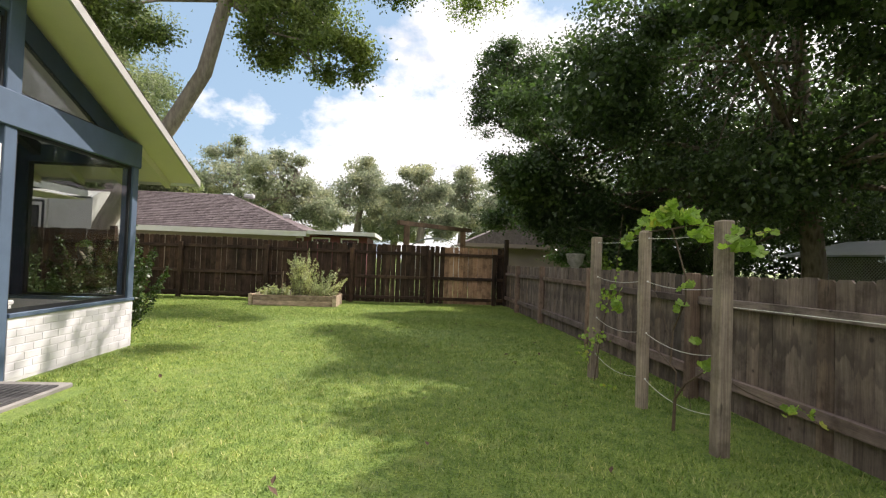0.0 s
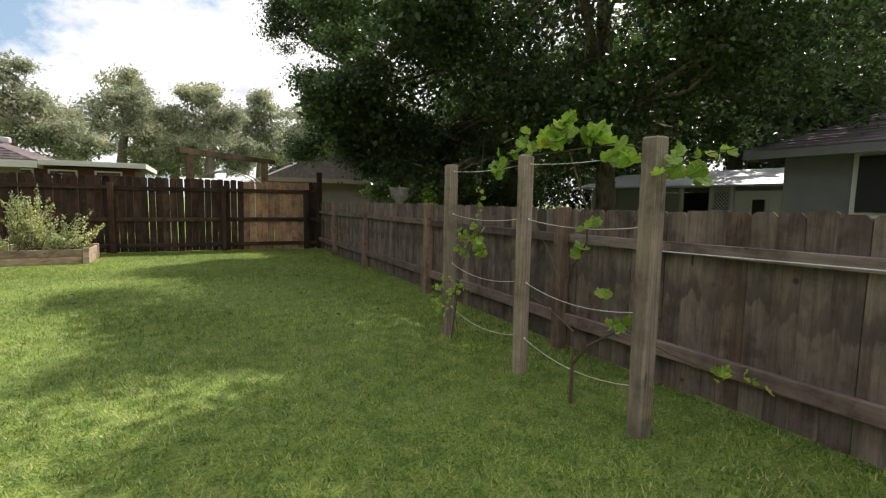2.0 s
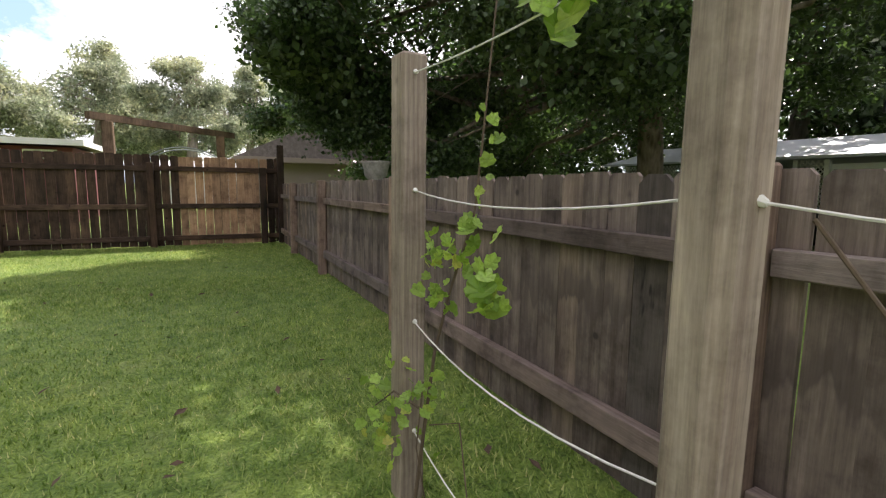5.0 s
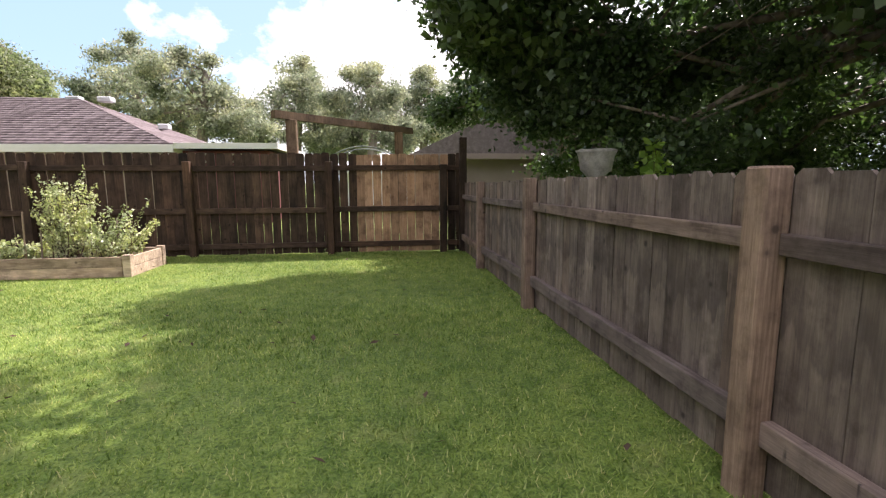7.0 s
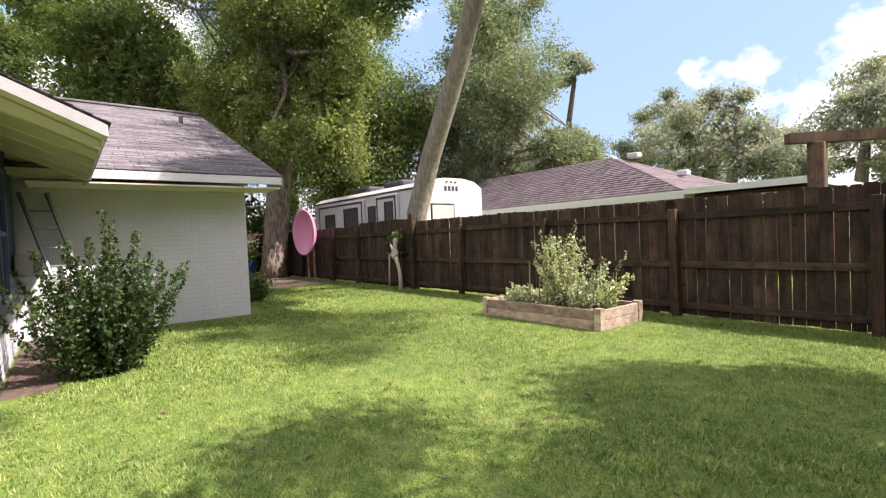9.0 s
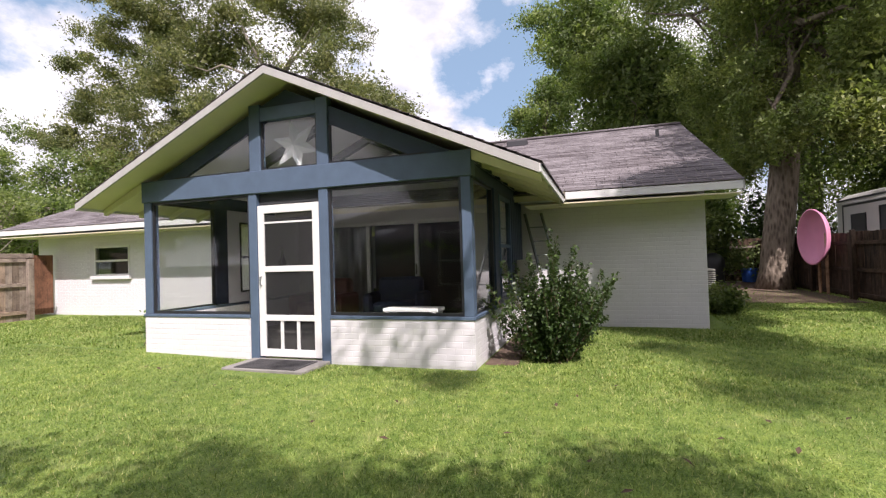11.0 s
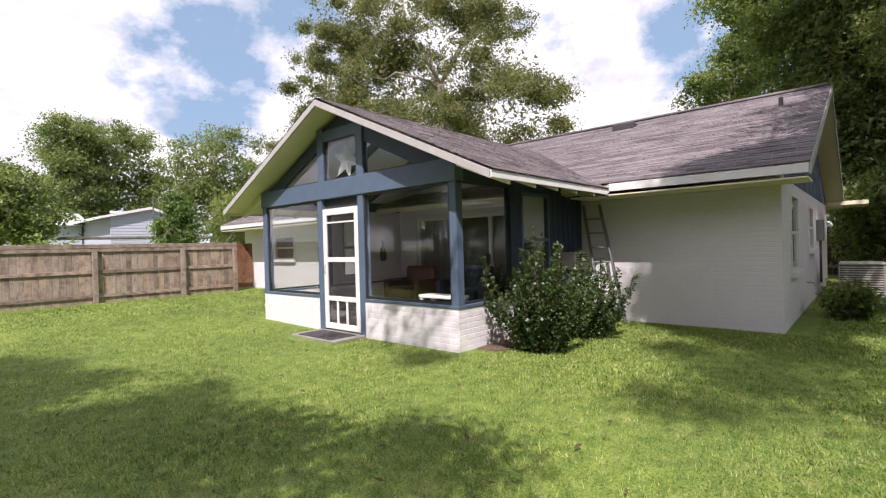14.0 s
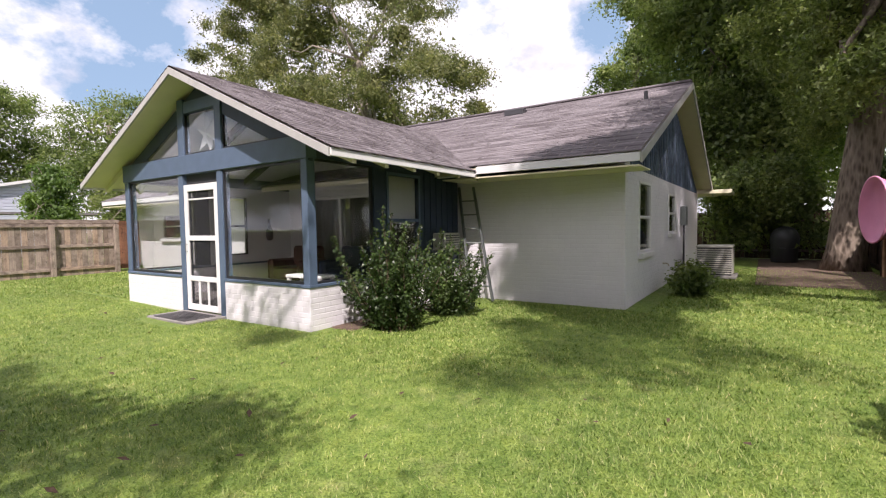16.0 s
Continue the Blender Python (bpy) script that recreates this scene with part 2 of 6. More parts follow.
def shingle_mat(name, light, dark, stain):
    m = Nodes(name)
    geo = m.node("NewGeometry")
    v = m.coords((1, 1, 1), False)
    col = m.ramp(geo.outputs["Random Per Island"], [(0.0, dark), (1.0, light)])
    big, fine = m.noise(v, 0.8, 5, 0.65), m.noise(v, 160.0, 2)
    col = m.mix(m.ramp(big, [(0.46, (0, 0, 0)), (0.62, (0.85, 0.85, 0.85))]), col, stain)
    streak = m.noise(m.coords((4.5, 0.4, 4.5), False), 1.6, 5, 0.7)
    col = m.mix(m.ramp(streak, [(0.46, (0, 0, 0)), (0.64, (0.8, 0.8, 0.8))]), col, scaled(light, 1.65))
    col = m.mix(0.4, col, m.ramp(fine, [(0.3, dark), (0.7, light)]))
    m.bump(fine, 0.5, 0.004)
    return m.done(col, 0.9, spec=0.3)


def glass_mat(name, tint=(0.86, 0.88, 0.87)):
    m = Nodes(name)
    m.bsdf.inputs["Transmission Weight"].default_value = 1.0
    m.bsdf.inputs["IOR"].default_value = 1.45
    return m.done(tint, 0.0)


M_LAWN, M_BLADE = lawn_mat("lawn"), lawn_mat("grass_blade", True)
M_SOIL = plain("garden_soil", (0.09, 0.055, 0.035), 0.95, 0.4, 8, 0.8)
M_MULCH = plain("bark_mulch", (0.12, 0.08, 0.058), 0.95, 0.45, 10, 0.9)
M_BRICK = plain("white_painted_brick", (0.71, 0.69, 0.715), 0.7, 0.05, 3.0, 0.3)
M_BRICK_J = plain("painted_mortar", (0.67, 0.65, 0.67), 0.8, 0.06, 4.0, 0.3)
M_WHITE = plain("white_trim_paint", (0.74, 0.735, 0.725), 0.5, 0.05, 5.0, 0.12)
# darker and greyer than the white trim, for the bargeboards
M_BARGE = plain("grey_trim_paint", (0.43, 0.42, 0.4), 0.6, 0.15, 5.0, 0.15)
M_GABLE = wood("weathered_blue_boards", (0.17, 0.235, 0.345), (0.05, 0.08, 0.14), (0.03, 0.045, 0.085), 0.5, knots=False)
M_CREAM = plain("cream_soffit_paint", (0.75, 0.69, 0.5), 0.6, 0.06, 3.0, 0.12)
M_BLUE = plain("slate_blue_paint", (0.085, 0.125, 0.19), 0.55, 0.12, 5.0, 0.2)
# darker than slate_blue_paint: porch sides, gable rafters and one house gable
M_DKBLUE = plain("darker_blue", (0.027, 0.044, 0.078), 0.6, 0.25, 4.0, 0.25)
M_BLACK = plain("black_window_frame", (0.02, 0.021, 0.024), 0.45, 0.1)
# near-black colour that stands in for the shade of unlit rooms
M_DARKROOM = plain("unlit_room_black", (0.03, 0.03, 0.03), 0.9, 0.1)
M_SCREEN = plain("dark_screen_cloth", (0.03, 0.032, 0.035), 0.8, 0.1)
M_GLASS = glass_mat("window_glass")
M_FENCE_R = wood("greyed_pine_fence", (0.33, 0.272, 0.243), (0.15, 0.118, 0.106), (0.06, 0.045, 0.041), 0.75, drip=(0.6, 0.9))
M_PICKET_OLD = wood("blackened_pine_board", (0.15, 0.13, 0.12), (0.07, 0.058, 0.052), (0.04, 0.033, 0.03), 0.5)
M_RAIL_R = wood("greyed_pine_rail", (0.315, 0.262, 0.25), (0.19, 0.152, 0.142), (0.11, 0.082, 0.08), 0.45, along=1)
M_POST_R = wood("greyed_pine_post", (0.38, 0.28, 0.225), (0.21, 0.15, 0.12), (0.12, 0.088, 0.072), 0.4)
M_FENCE_B = wood("dark_damp_fence", (0.13, 0.084, 0.06), (0.042, 0.027, 0.019), (0.014, 0.011, 0.008), 0.95)
M_RAIL_B = wood("dark_damp_rail", (0.12, 0.08, 0.058), (0.04, 0.027, 0.02), (0.02, 0.014, 0.011), 0.7, along=0)
M_FENCE_N = wood("new_cedar_boards", (0.56, 0.36, 0.235), (0.36, 0.215, 0.13), (0.13, 0.08, 0.055), 0.35)
M_FENCE_L = wood("pinkish_cedar_fence", (0.42, 0.36, 0.315), (0.28, 0.222, 0.185), (0.18, 0.138, 0.115), 0.4)
M_RAIL_L = wood("pinkish_cedar_rail", (0.4, 0.34, 0.3), (0.27, 0.21, 0.175), (0.17, 0.13, 0.108), 0.4, along=0)
M_TRELLIS = wood("trellis_post_wood", (0.46, 0.395, 0.33), (0.29, 0.235, 0.19), (0.15, 0.11, 0.085), 0.45)
M_SWING = wood("brown_swing_timber", (0.24, 0.17, 0.115), (0.12, 0.08, 0.055), (0.06, 0.042, 0.03), 0.5)
M_BED = wood("raised_bed_timber", (0.68, 0.56, 0.45), (0.38, 0.28, 0.2), (0.27, 0.19, 0.14), 0.3, along=0)
M_PANEL = wood("red_brown_panel", (0.3, 0.15, 0.095), (0.15, 0.075, 0.05), (0.08, 0.045, 0.03), 0.5)
M_URN = plain("mossy_stone", (0.33, 0.31, 0.27), 0.95, 0.4, 14, 0.7)
M_LEAF_SPRIG = leafy("small_evergreen_leaves", (0.026, 0.047, 0.015), (0.068, 0.108, 0.031), 0.24, 0.4)
M_ROPE = plain("white_rope", (0.75, 0.73, 0.68), 0.8, 0.1, 40, 0.4)
M_ROOF = shingle_mat("grey_brown_shingles", (0.225, 0.205, 0.214), (0.075, 0.064, 0.068), (0.05, 0.038, 0.04))
M_ROOF_N = shingle_mat("brown_shingles", (0.205, 0.168, 0.175), (0.115, 0.092, 0.094), (0.09, 0.07, 0.072))
M_BARK = bark_mat("grey_oak_bark", (0.34, 0.3, 0.255), (0.12, 0.095, 0.075), 0.4)
M_BARK_M = bark_mat("ridged_brown_bark", (0.25, 0.205, 0.165), (0.075, 0.058, 0.045))
M_BARK_D = bark_mat("dark_oak_bark", (0.13, 0.1, 0.08), (0.035, 0.026, 0.02))
M_LEAF_OAK = leafy("dark_oak_leaves", (0.037, 0.06, 0.028), (0.088, 0.13, 0.057), 0.32, 0.32, (1.12, 1.4, 0.7))
# paler green with some of the distance haze mixed into the leaf colour
M_LEAF_HAZE = leafy("haze_tinted_green_leaves", (0.12, 0.152, 0.085), (0.25, 0.285, 0.165), 0.42, 0.6, (1.08, 1.2, 0.85))
M_LEAF_MID = leafy("mid_green_leaves", (0.085, 0.118, 0.044), (0.188, 0.232, 0.085), 0.42, tint=(1.15, 1.35, 0.65))
M_LEAF_OLIVE = leafy("olive_green_leaves", (0.108, 0.14, 0.05), (0.24, 0.275, 0.1), 0.45, tint=(1.15, 1.32, 0.65))
M_LEAF_WARM = leafy("yellowish_leaves", (0.085, 0.1, 0.044), (0.2, 0.208, 0.092), 0.42, 0.5, (1.15, 1.28, 0.75))
# distance haze is painted into these leaves: paler and greyer than the near ones
M_LEAF_FAR = leafy("haze_tinted_far_leaves", (0.18, 0.2, 0.14), (0.36, 0.38, 0.28), 0.42, 0.8, (1.02, 1.1, 0.95))
M_LEAF_VINE = leafy("grape_leaf", (0.2, 0.31, 0.06), (0.36, 0.49, 0.13), 0.5, 0.4, by_piece=True)
M_LEAF_YOUNG = leafy("bright_young_leaves", (0.16, 0.26, 0.05), (0.3, 0.42, 0.1), 0.45, 0.45)
M_LEAF_BUSH = leafy("shrub_leaves", (0.055, 0.1, 0.028), (0.12, 0.19, 0.052), 0.35)
M_LEAF_PALE = leafy("pale_garden_leaves", (0.22, 0.27, 0.15), (0.48, 0.5, 0.34), 0.3)
M_STEM = plain("woody_stem", (0.12, 0.085, 0.055), 0.9, 0.3, 30, 0.5)
M_RV = plain("white_fibreglass", (0.62, 0.6, 0.58), 0.35, 0.05, 1.5, 0.05)
M_DARKGREY = plain("dark_grey_plastic", (0.045, 0.045, 0.05), 0.5, 0.15)
M_GREYWALL = plain("grey_rendered_wall", (0.2, 0.2, 0.205), 0.85, 0.12, 4.0, 0.3)
M_SIDING = plain("pale_blue_siding", (0.5, 0.53, 0.62), 0.6, 0.06, 3.0, 0.1)
M_RED = plain("dark_red_wall", (0.14, 0.035, 0.04), 0.7, 0.15, 3.0, 0.2)
M_TIN = plain("bright_tin_roof", (0.6, 0.61, 0.63), 0.5, 0.12, 2.0, 0.1, 0.2)
M_TAN = plain("tan_wall", (0.3, 0.25, 0.2), 0.8, 0.1, 2.0, 0.2)
M_ROSE = plain("rosy_brown_wall", (0.3, 0.235, 0.215), 0.8, 0.1, 2.0, 0.2)
M_PINK = plain("faded_pink_plastic", (0.75, 0.3, 0.46), 0.45, 0.08, 3.0, 0.08)
M_ALU = plain("dull_aluminium", (0.22, 0.24, 0.235), 0.4, 0.1, 20, 0.1, 0.8)
M_CONC = plain("grey_concrete", (0.25, 0.235, 0.22), 0.9, 0.15, 5.0, 0.4)
M_MAT = plain("dark_rubber_mat", (0.06, 0.058, 0.06), 0.9, 0.3, 60, 0.8)
M_LEATHER = plain("red_brown_leather", (0.1, 0.034, 0.024), 0.5, 0.2, 6, 0.2)
M_CURTAIN = plain("pale_grey_curtain", (0.42, 0.43, 0.43), 0.9, 0.08, 8, 0.2)
M_NAVY = plain("navy_fabric", (0.03, 0.045, 0.09), 0.9, 0.2, 20, 0.4)
M_BLUEPL = plain("blue_plastic", (0.03, 0.1, 0.4), 0.4, 0.1)
M_DRIFT = plain("bleached_driftwood", (0.55, 0.47, 0.38), 0.85, 0.3, 9, 0.6)
M_ACMETAL = plain("beige_painted_metal", (0.5, 0.48, 0.43), 0.5, 0.1, 3, 0.1)


# ---- building helpers ----
def link_bm(name, bm, material, parent=None, label="", smooth=False):
    me = bpy.data.meshes.new(name)
    bm.normal_update()
    bm.to_mesh(me)
    bm.free()
    if smooth:
        me.shade_smooth()
    me.materials.append(material)
    ob = new(name, me)
    if parent:
        ob.parent = parent
    if label:
        ob["label"] = label
    return ob


def part(name, bm, material, parent, label="", smooth=False):
    """Links a bmesh as one mesh object under a thing or under a part. Its coordinates are the world's, less the base of the thing."""
    return link_bm(name, bm, material, parent, label, smooth)


def thing(name, at, label, category, group="", kind=""):
    ob = new(name)
    ob.empty_display_size = 0.2
    ob.location = at
    return tagged(ob, label, category, group, kind)


def box(bm, lo, hi, bevel=0.0, m=None):
    c = [(a + b) / 2 for a, b in zip(lo, hi)]
    s = [abs(b - a) for a, b in zip(lo, hi)]
    mat4 = Matrix.Translation(c) @ Matrix.Diagonal((*s, 1))
    vs = bmesh.ops.create_cube(bm, size=1, matrix=(m @ mat4) if m else mat4)["verts"]
    if bevel:
        es = list({e for v in vs for e in v.link_edges})
        bmesh.ops.bevel(bm, geom=es, offset=bevel, segments=1, affect="EDGES")


def boxes(*lohi, bevel=0.0):
    bm = bmesh.new()
    for lo, hi in lohi:
        box(bm, lo, hi, bevel)
    return bm


def prism(bm, pts, thick):
    """A flat polygon of 3D points, thickened by the vector thick."""
    a = [bm.verts.new(p) for p in pts]
    b = [bm.verts.new(Vector(p) + Vector(thick)) for p in pts]
    n = len(pts)
    bm.faces.new(a)
    bm.faces.new(b[::-1])
    for i in range(n):
        bm.faces.new((a[i], b[i], b[(i + 1) % n], a[(i + 1) % n]))
    bmesh.ops.recalc_face_normals(bm, faces=bm.faces)


def tube(bm, pts, radii, sides=8, caps=True):
    """A tube of changing radius along a line of points."""
    pts = [Vector(p) for p in pts]
    rings = []
    for i, p in enumerate(pts):
        d = (pts[min(i + 1, len(pts) - 1)] - pts[max(i - 1, 0)]).normalized()
        u = d.orthogonal().normalized() if i == 0 else (u - d * u.dot(d)).normalized()
        w = d.cross(u)
        rings.append([bm.verts.new(p + (u * math.cos(a) + w * math.sin(a)) * radii[i]) for a in (2 * math.pi * k / sides for k in range(sides))])
    for r0, r1 in zip(rings, rings[1:]):
        for k in range(sides):
            bm.faces.new((r0[k], r0[(k + 1) % sides], r1[(k + 1) % sides], r1[k]))
    if caps:
        bm.faces.new(rings[0][::-1])
        bm.faces.new(rings[-1])


def cyl(bm, c, r, h, sides=16, r2=None):
    tube(bm, [c, (c[0], c[1], c[2] + h)], [r, r if r2 is None else r2], sides)


def faces_mesh(name, co, material, parent=None, label=""):
    """co: (n, k, 3) corner points of n separate faces with k corners each."""
    n, k = co.shape[:2]
    me = bpy.data.meshes.new(name)
    me.vertices.add(n * k)
    me.vertices.foreach_set("co", co.astype(np.float32).ravel())
    me.loops.add(n * k)
    me.loops.foreach_set("vertex_index", np.arange(n * k, dtype=np.int32))
    me.polygons.add(n)
    me.polygons.foreach_set("loop_start", np.arange(0, n * k, k, dtype=np.int32))
    me.update(calc_edges=True)
    me.validate()
    me.materials.append(material)
    ob = new(name, me)
    if parent:
        ob.parent = parent
    if label:
        ob["label"] = label
    return ob


def smooth01(v):
    v = max(0.0, min(1.0, v))
    return v * v * (3 - 2 * v)


def ground_z(x, y):
    return 0.1 * smooth01((4.5 - y) / 7.0) - 0.045 * smooth01((y - 8.0) / 4.0)


def shared(name, me, parent, m):
    ob = new(name, me)
    ob.parent = parent
    ob.matrix_local = m
    return ob


# ---- trees ----
def leaf_quads(rng, pts, size, up=0.35, tri=False):
    n = len(pts)
    d = rng.normal(size=(n, 3))
    d[:, 2] -= 0.2
    d /= np.linalg.norm(d, axis=1)[:, None]
    nr = rng.normal(size=(n, 3))
    nr[:, 2] += up * 3
    s = np.cross(d, nr)
    s /= np.linalg.norm(s, axis=1)[:, None]
    nn = np.cross(s, d)
    ln = size * rng.uniform(0.6, 1.3, n)[:, None]
    w = ln * rng.uniform(0.26, 0.42, n)[:, None]
    if tri:
        return np.stack([pts - s * w, pts + s * w, pts + d * ln], axis=1)
    return np.stack([pts, pts + d * ln * 0.5 + s * w + nn * w * 0.3, pts + d * ln, pts + d * ln * 0.5 - s * w + nn * w * 0.3], axis=1)


def tree(name, label, spine, blobs, leaves, leaf_size, leaf_mat, bark, seed, limbs=10, clump=0.55, shell=0.55, category="tree", per=55, droop=0.0, core=0.06, billows=70, tri=True):
    """spine: points with radius along the trunk; blobs: crown ellipsoids (centre, radii, share of the leaves)."""
    rng = np.random.default_rng(seed)
    if tri:
        leaves, leaf_size, per = int(leaves * 1.8), leaf_size * 0.82, int(per * 1.8)
    base = Vector(spine[0][:3])
    top = thing(name, base, label, category)
    inv = np.array(base)
    bm = bmesh.new()
    pts = [Vector(p[:3]) - base for p in spine]
    tube(bm, pts, [p[3] for p in spine], 12)
    clusters = []
    total = sum(b[2] for b in blobs)
    for c, r, share in blobs:
        k = max(6, int(leaves * share / total / per))
        nb = max(4, int(billows * share / total))
        d = rng.normal(size=(nb, 3))
        d /= np.linalg.norm(d, axis=1)[:, None]
        centre = np.array(c) + d * (shell + (0.95 - shell) * rng.random(nb) ** 0.7)[:, None] * np.array(r)
        own = rng.integers(nb, size=k)
        d = rng.normal(size=(k, 3))
        d /= np.linalg.norm(d, axis=1)[:, None]
        size = (np.mean(r) * rng.uniform(0.12, 0.34, nb))[own] * rng.uniform(0.55, 1.05, k)
        clusters.append(centre[own] + d * size[:, None] * np.array((1, 1, 0.62)))
    cl = np.concatenate(clusters)
    for i in range(limbs):
        tgt = Vector(cl[rng.integers(len(cl))]) - base
        j = rng.integers(max(1, len(pts) - 2), len(pts))
        src, rr = pts[j], spine[j][3] * 0.48
        if (tgt - src).length > 9.5:
            continue
        mid = src.lerp(tgt, 0.45) + Vector(rng.normal(size=3)) * 0.35
        mid2 = src.lerp(tgt, 0.75) + Vector(rng.normal(size=3)) * 0.3
        tube(bm, [src, mid, mid2, tgt], [rr, rr * 0.6, rr * 0.35, rr * 0.12], 6)
        for _ in range(2):
            t2 = Vector(cl[rng.integers(len(cl))]) - base
            if (t2 - mid2).length < 4.5:
                tube(bm, [mid2, mid2.lerp(t2, 0.5) + Vector(rng.normal(size=3)) * 0.2, t2], [rr * 0.3, rr * 0.2, rr * 0.07], 5)
    part("trunk", bm, bark, top, smooth=True)
    which = rng.integers(len(cl), size=leaves)
    spread = np.array((clump, clump, clump * 0.6)) * rng.uniform(0.5, 1.3, len(cl))[which][:, None]
    p = cl[which] + rng.normal(size=(leaves, 3)) * spread
    if droop:
        p[:, 2] -= droop * rng.random(leaves) ** 2
    p[:, 2] = np.maximum(p[:, 2], base.z + 0.25)
    quads = [leaf_quads(rng, p - inv, leaf_size, tri=tri)]
    for c, r, share in blobs:      # larger, denser foliage deep inside
        k = int(core * leaves * share / total)
        d = rng.normal(size=(k, 3))
        d /= np.linalg.norm(d, axis=1)[:, None]
        q = np.array(c) + d * (rng.random(k) ** 0.4 * 0.72)[:, None] * np.array(r)
        q[:, 2] = np.maximum(q[:, 2], base.z + 0.4)
        quads.append(leaf_quads(rng, q - inv, leaf_size * 1.7, tri=tri))
    faces_mesh("crown", np.concatenate(quads), leaf_mat, top)
    return top


def shrub(name, label, at, blobs, leaves, size, mat, seed, stems=9, clump=0.11, category="shrub"):
    rng = np.random.default_rng(seed)
    top = thing(name, at, label, category)
    cl = []
    total = sum(b[2] for b in blobs)
    for c, r, share in blobs:
        k = max(5, int(leaves * share / total / 22))
        d = rng.normal(size=(k, 3))
        d /= np.linalg.norm(d, axis=1)[:, None]
        cl.append(np.array(c) + d * (rng.random(k) ** 0.5)[:, None] * np.array(r))
    cl = np.concatenate(cl)
    cl[:, 2] = np.maximum(cl[:, 2], 0.08)
    bm = bmesh.new()
    spots = []
    for i in range(stems * 4):
        t = Vector(cl[rng.integers(len(cl))]) * rng.uniform(0.9, 1.18)
        b = Vector((rng.normal() * 0.07, rng.normal() * 0.07, -0.02))
        mid = b.lerp(t, 0.5) + Vector((0, 0, 0.1 * t.z)) + Vector(rng.normal(size=3)) * 0.03
        tube(bm, [b, mid, t], [0.008, 0.006, 0.002], 5)
        for k in range(8):
            f = 0.3 + 0.7 * k / 7
            spots.append(b.lerp(mid, f * 2) if f < 0.5 else mid.lerp(t, f * 2 - 1))
    part("branch", bm, M_STEM, top)
    sp = np.array(spots)
    which = rng.integers(len(sp), size=leaves)
    p = sp[which] + rng.normal(size=(leaves, 3)) * clump
    p[:, 2] = np.maximum(p[:, 2], 0.02)
    faces_mesh("foliage", leaf_quads(rng, p, size, 0.5), mat, top)
    return top


def sprig_shrub(name, label, at, stems, length, spread, leaf, mat, seed, per=70, tuft=0.075, category="shrub", lean=(0, 0), squat=1.0):
    """Many arching stems from one foot, each feathered with small leaves that thin out to a pointed tip."""
    rng = np.random.default_rng(seed)
    top = thing(name, at, label, category)
    bm = bmesh.new()
    out = []
    for i in range(stems):
        az = rng.uniform(0, 2 * math.pi)
        tilt = spread * rng.random() ** 0.75
        ln = length * rng.uniform(0.45, 1.18) * (1.0 - 0.28 * (tilt / spread) ** 2)
        d = Vector((math.cos(az) * math.sin(tilt) + lean[0], math.sin(az) * math.sin(tilt) + lean[1], math.cos(tilt) * squat))
        foot = Vector((rng.normal() * 0.09, rng.normal() * 0.09, -0.02))
        mid = foot + d * ln * 0.5 + Vector((0, 0, -0.05 * ln)) + Vector(rng.normal(size=3)) * 0.03
        tip = foot + d * ln + Vector((0, 0, 0.1 * ln)) + Vector(rng.normal(size=3)) * 0.05
        tube(bm, [foot, mid, tip], [0.009, 0.006, 0.002], 5)
        f = 0.16 + 0.84 * rng.random(per) ** 0.8
        a, b, c = (np.array(v) for v in (foot, mid, tip))
        f1 = f[:, None]
        p = np.where(f1 < 0.5, a + (b - a) * f1 * 2, b + (c - b) * (f1 * 2 - 1))
        wide = tuft * (1.25 - f1)
        out.append(p + rng.normal(size=(per, 3)) * wide)
    part("branch", bm, M_STEM, top)
    p = np.concatenate(out)
    p[:, 2] = np.maximum(p[:, 2], 0.02)
    faces_mesh("foliage", leaf_quads(rng, p, leaf, 0.5), mat, top)
    return top


def root_at(ob):
    while ob.parent:
        ob = ob.parent
    return Vector(ob.location)


def wpart(name, bm, material, parent, label="", smooth=False):
    """A part whose mesh is given in world coordinates."""
    bmesh.ops.translate(bm, verts=bm.verts, vec=-root_at(parent))
    return part(name, bm, material, parent, label, smooth)


def wpiece(name, me, parent, m):
    return shared(name, me, parent, Matrix.Translation(-root_at(parent)) @ m)


def mesh_of(bm, name, material):
    me = bpy.data.meshes.new(name)
    bm.normal_update()
    bm.to_mesh(me)
    bm.free()
    me.materials.append(material)
    return me


def wparts(name, lohi, material, parent, label="", bevel=0.0):
    for lo, hi in lohi:
        wpart(name, boxes((lo, hi), bevel=bevel), material, parent, label)


# ---- ground ----
def make_ground():
    xs = sorted(set([-900, -400, -200, -100, -60, -40] + [x * 0.5 for x in range(-52, 26)] + [16, 25, 40, 60, 100, 200, 400, 900]))
    ys = sorted(set([-900, -400, -200, -100, -60, -40, -25, -15] + [y * 0.5 for y in range(-20, 36)] + [20, 25, 40, 60, 100, 200, 400, 900]))
    bm = bmesh.new()
    grid = [[bm.verts.new((x, y, ground_z(x, y) + 0.012 * noise.noise((x * 0.7, y * 0.7, 0)))) for x in xs] for y in ys]
    for j in range(len(ys) - 1):
        for i in range(len(xs) - 1):
            bm.faces.new((grid[j][i], grid[j][i + 1], grid[j + 1][i + 1], grid[j + 1][i]))
    ob = link_bm("ground", bm, M_LAWN, smooth=True)
    tagged(ob, "mown green lawn, patchy and thin in places", "lawn", kind="structure")


make_ground()


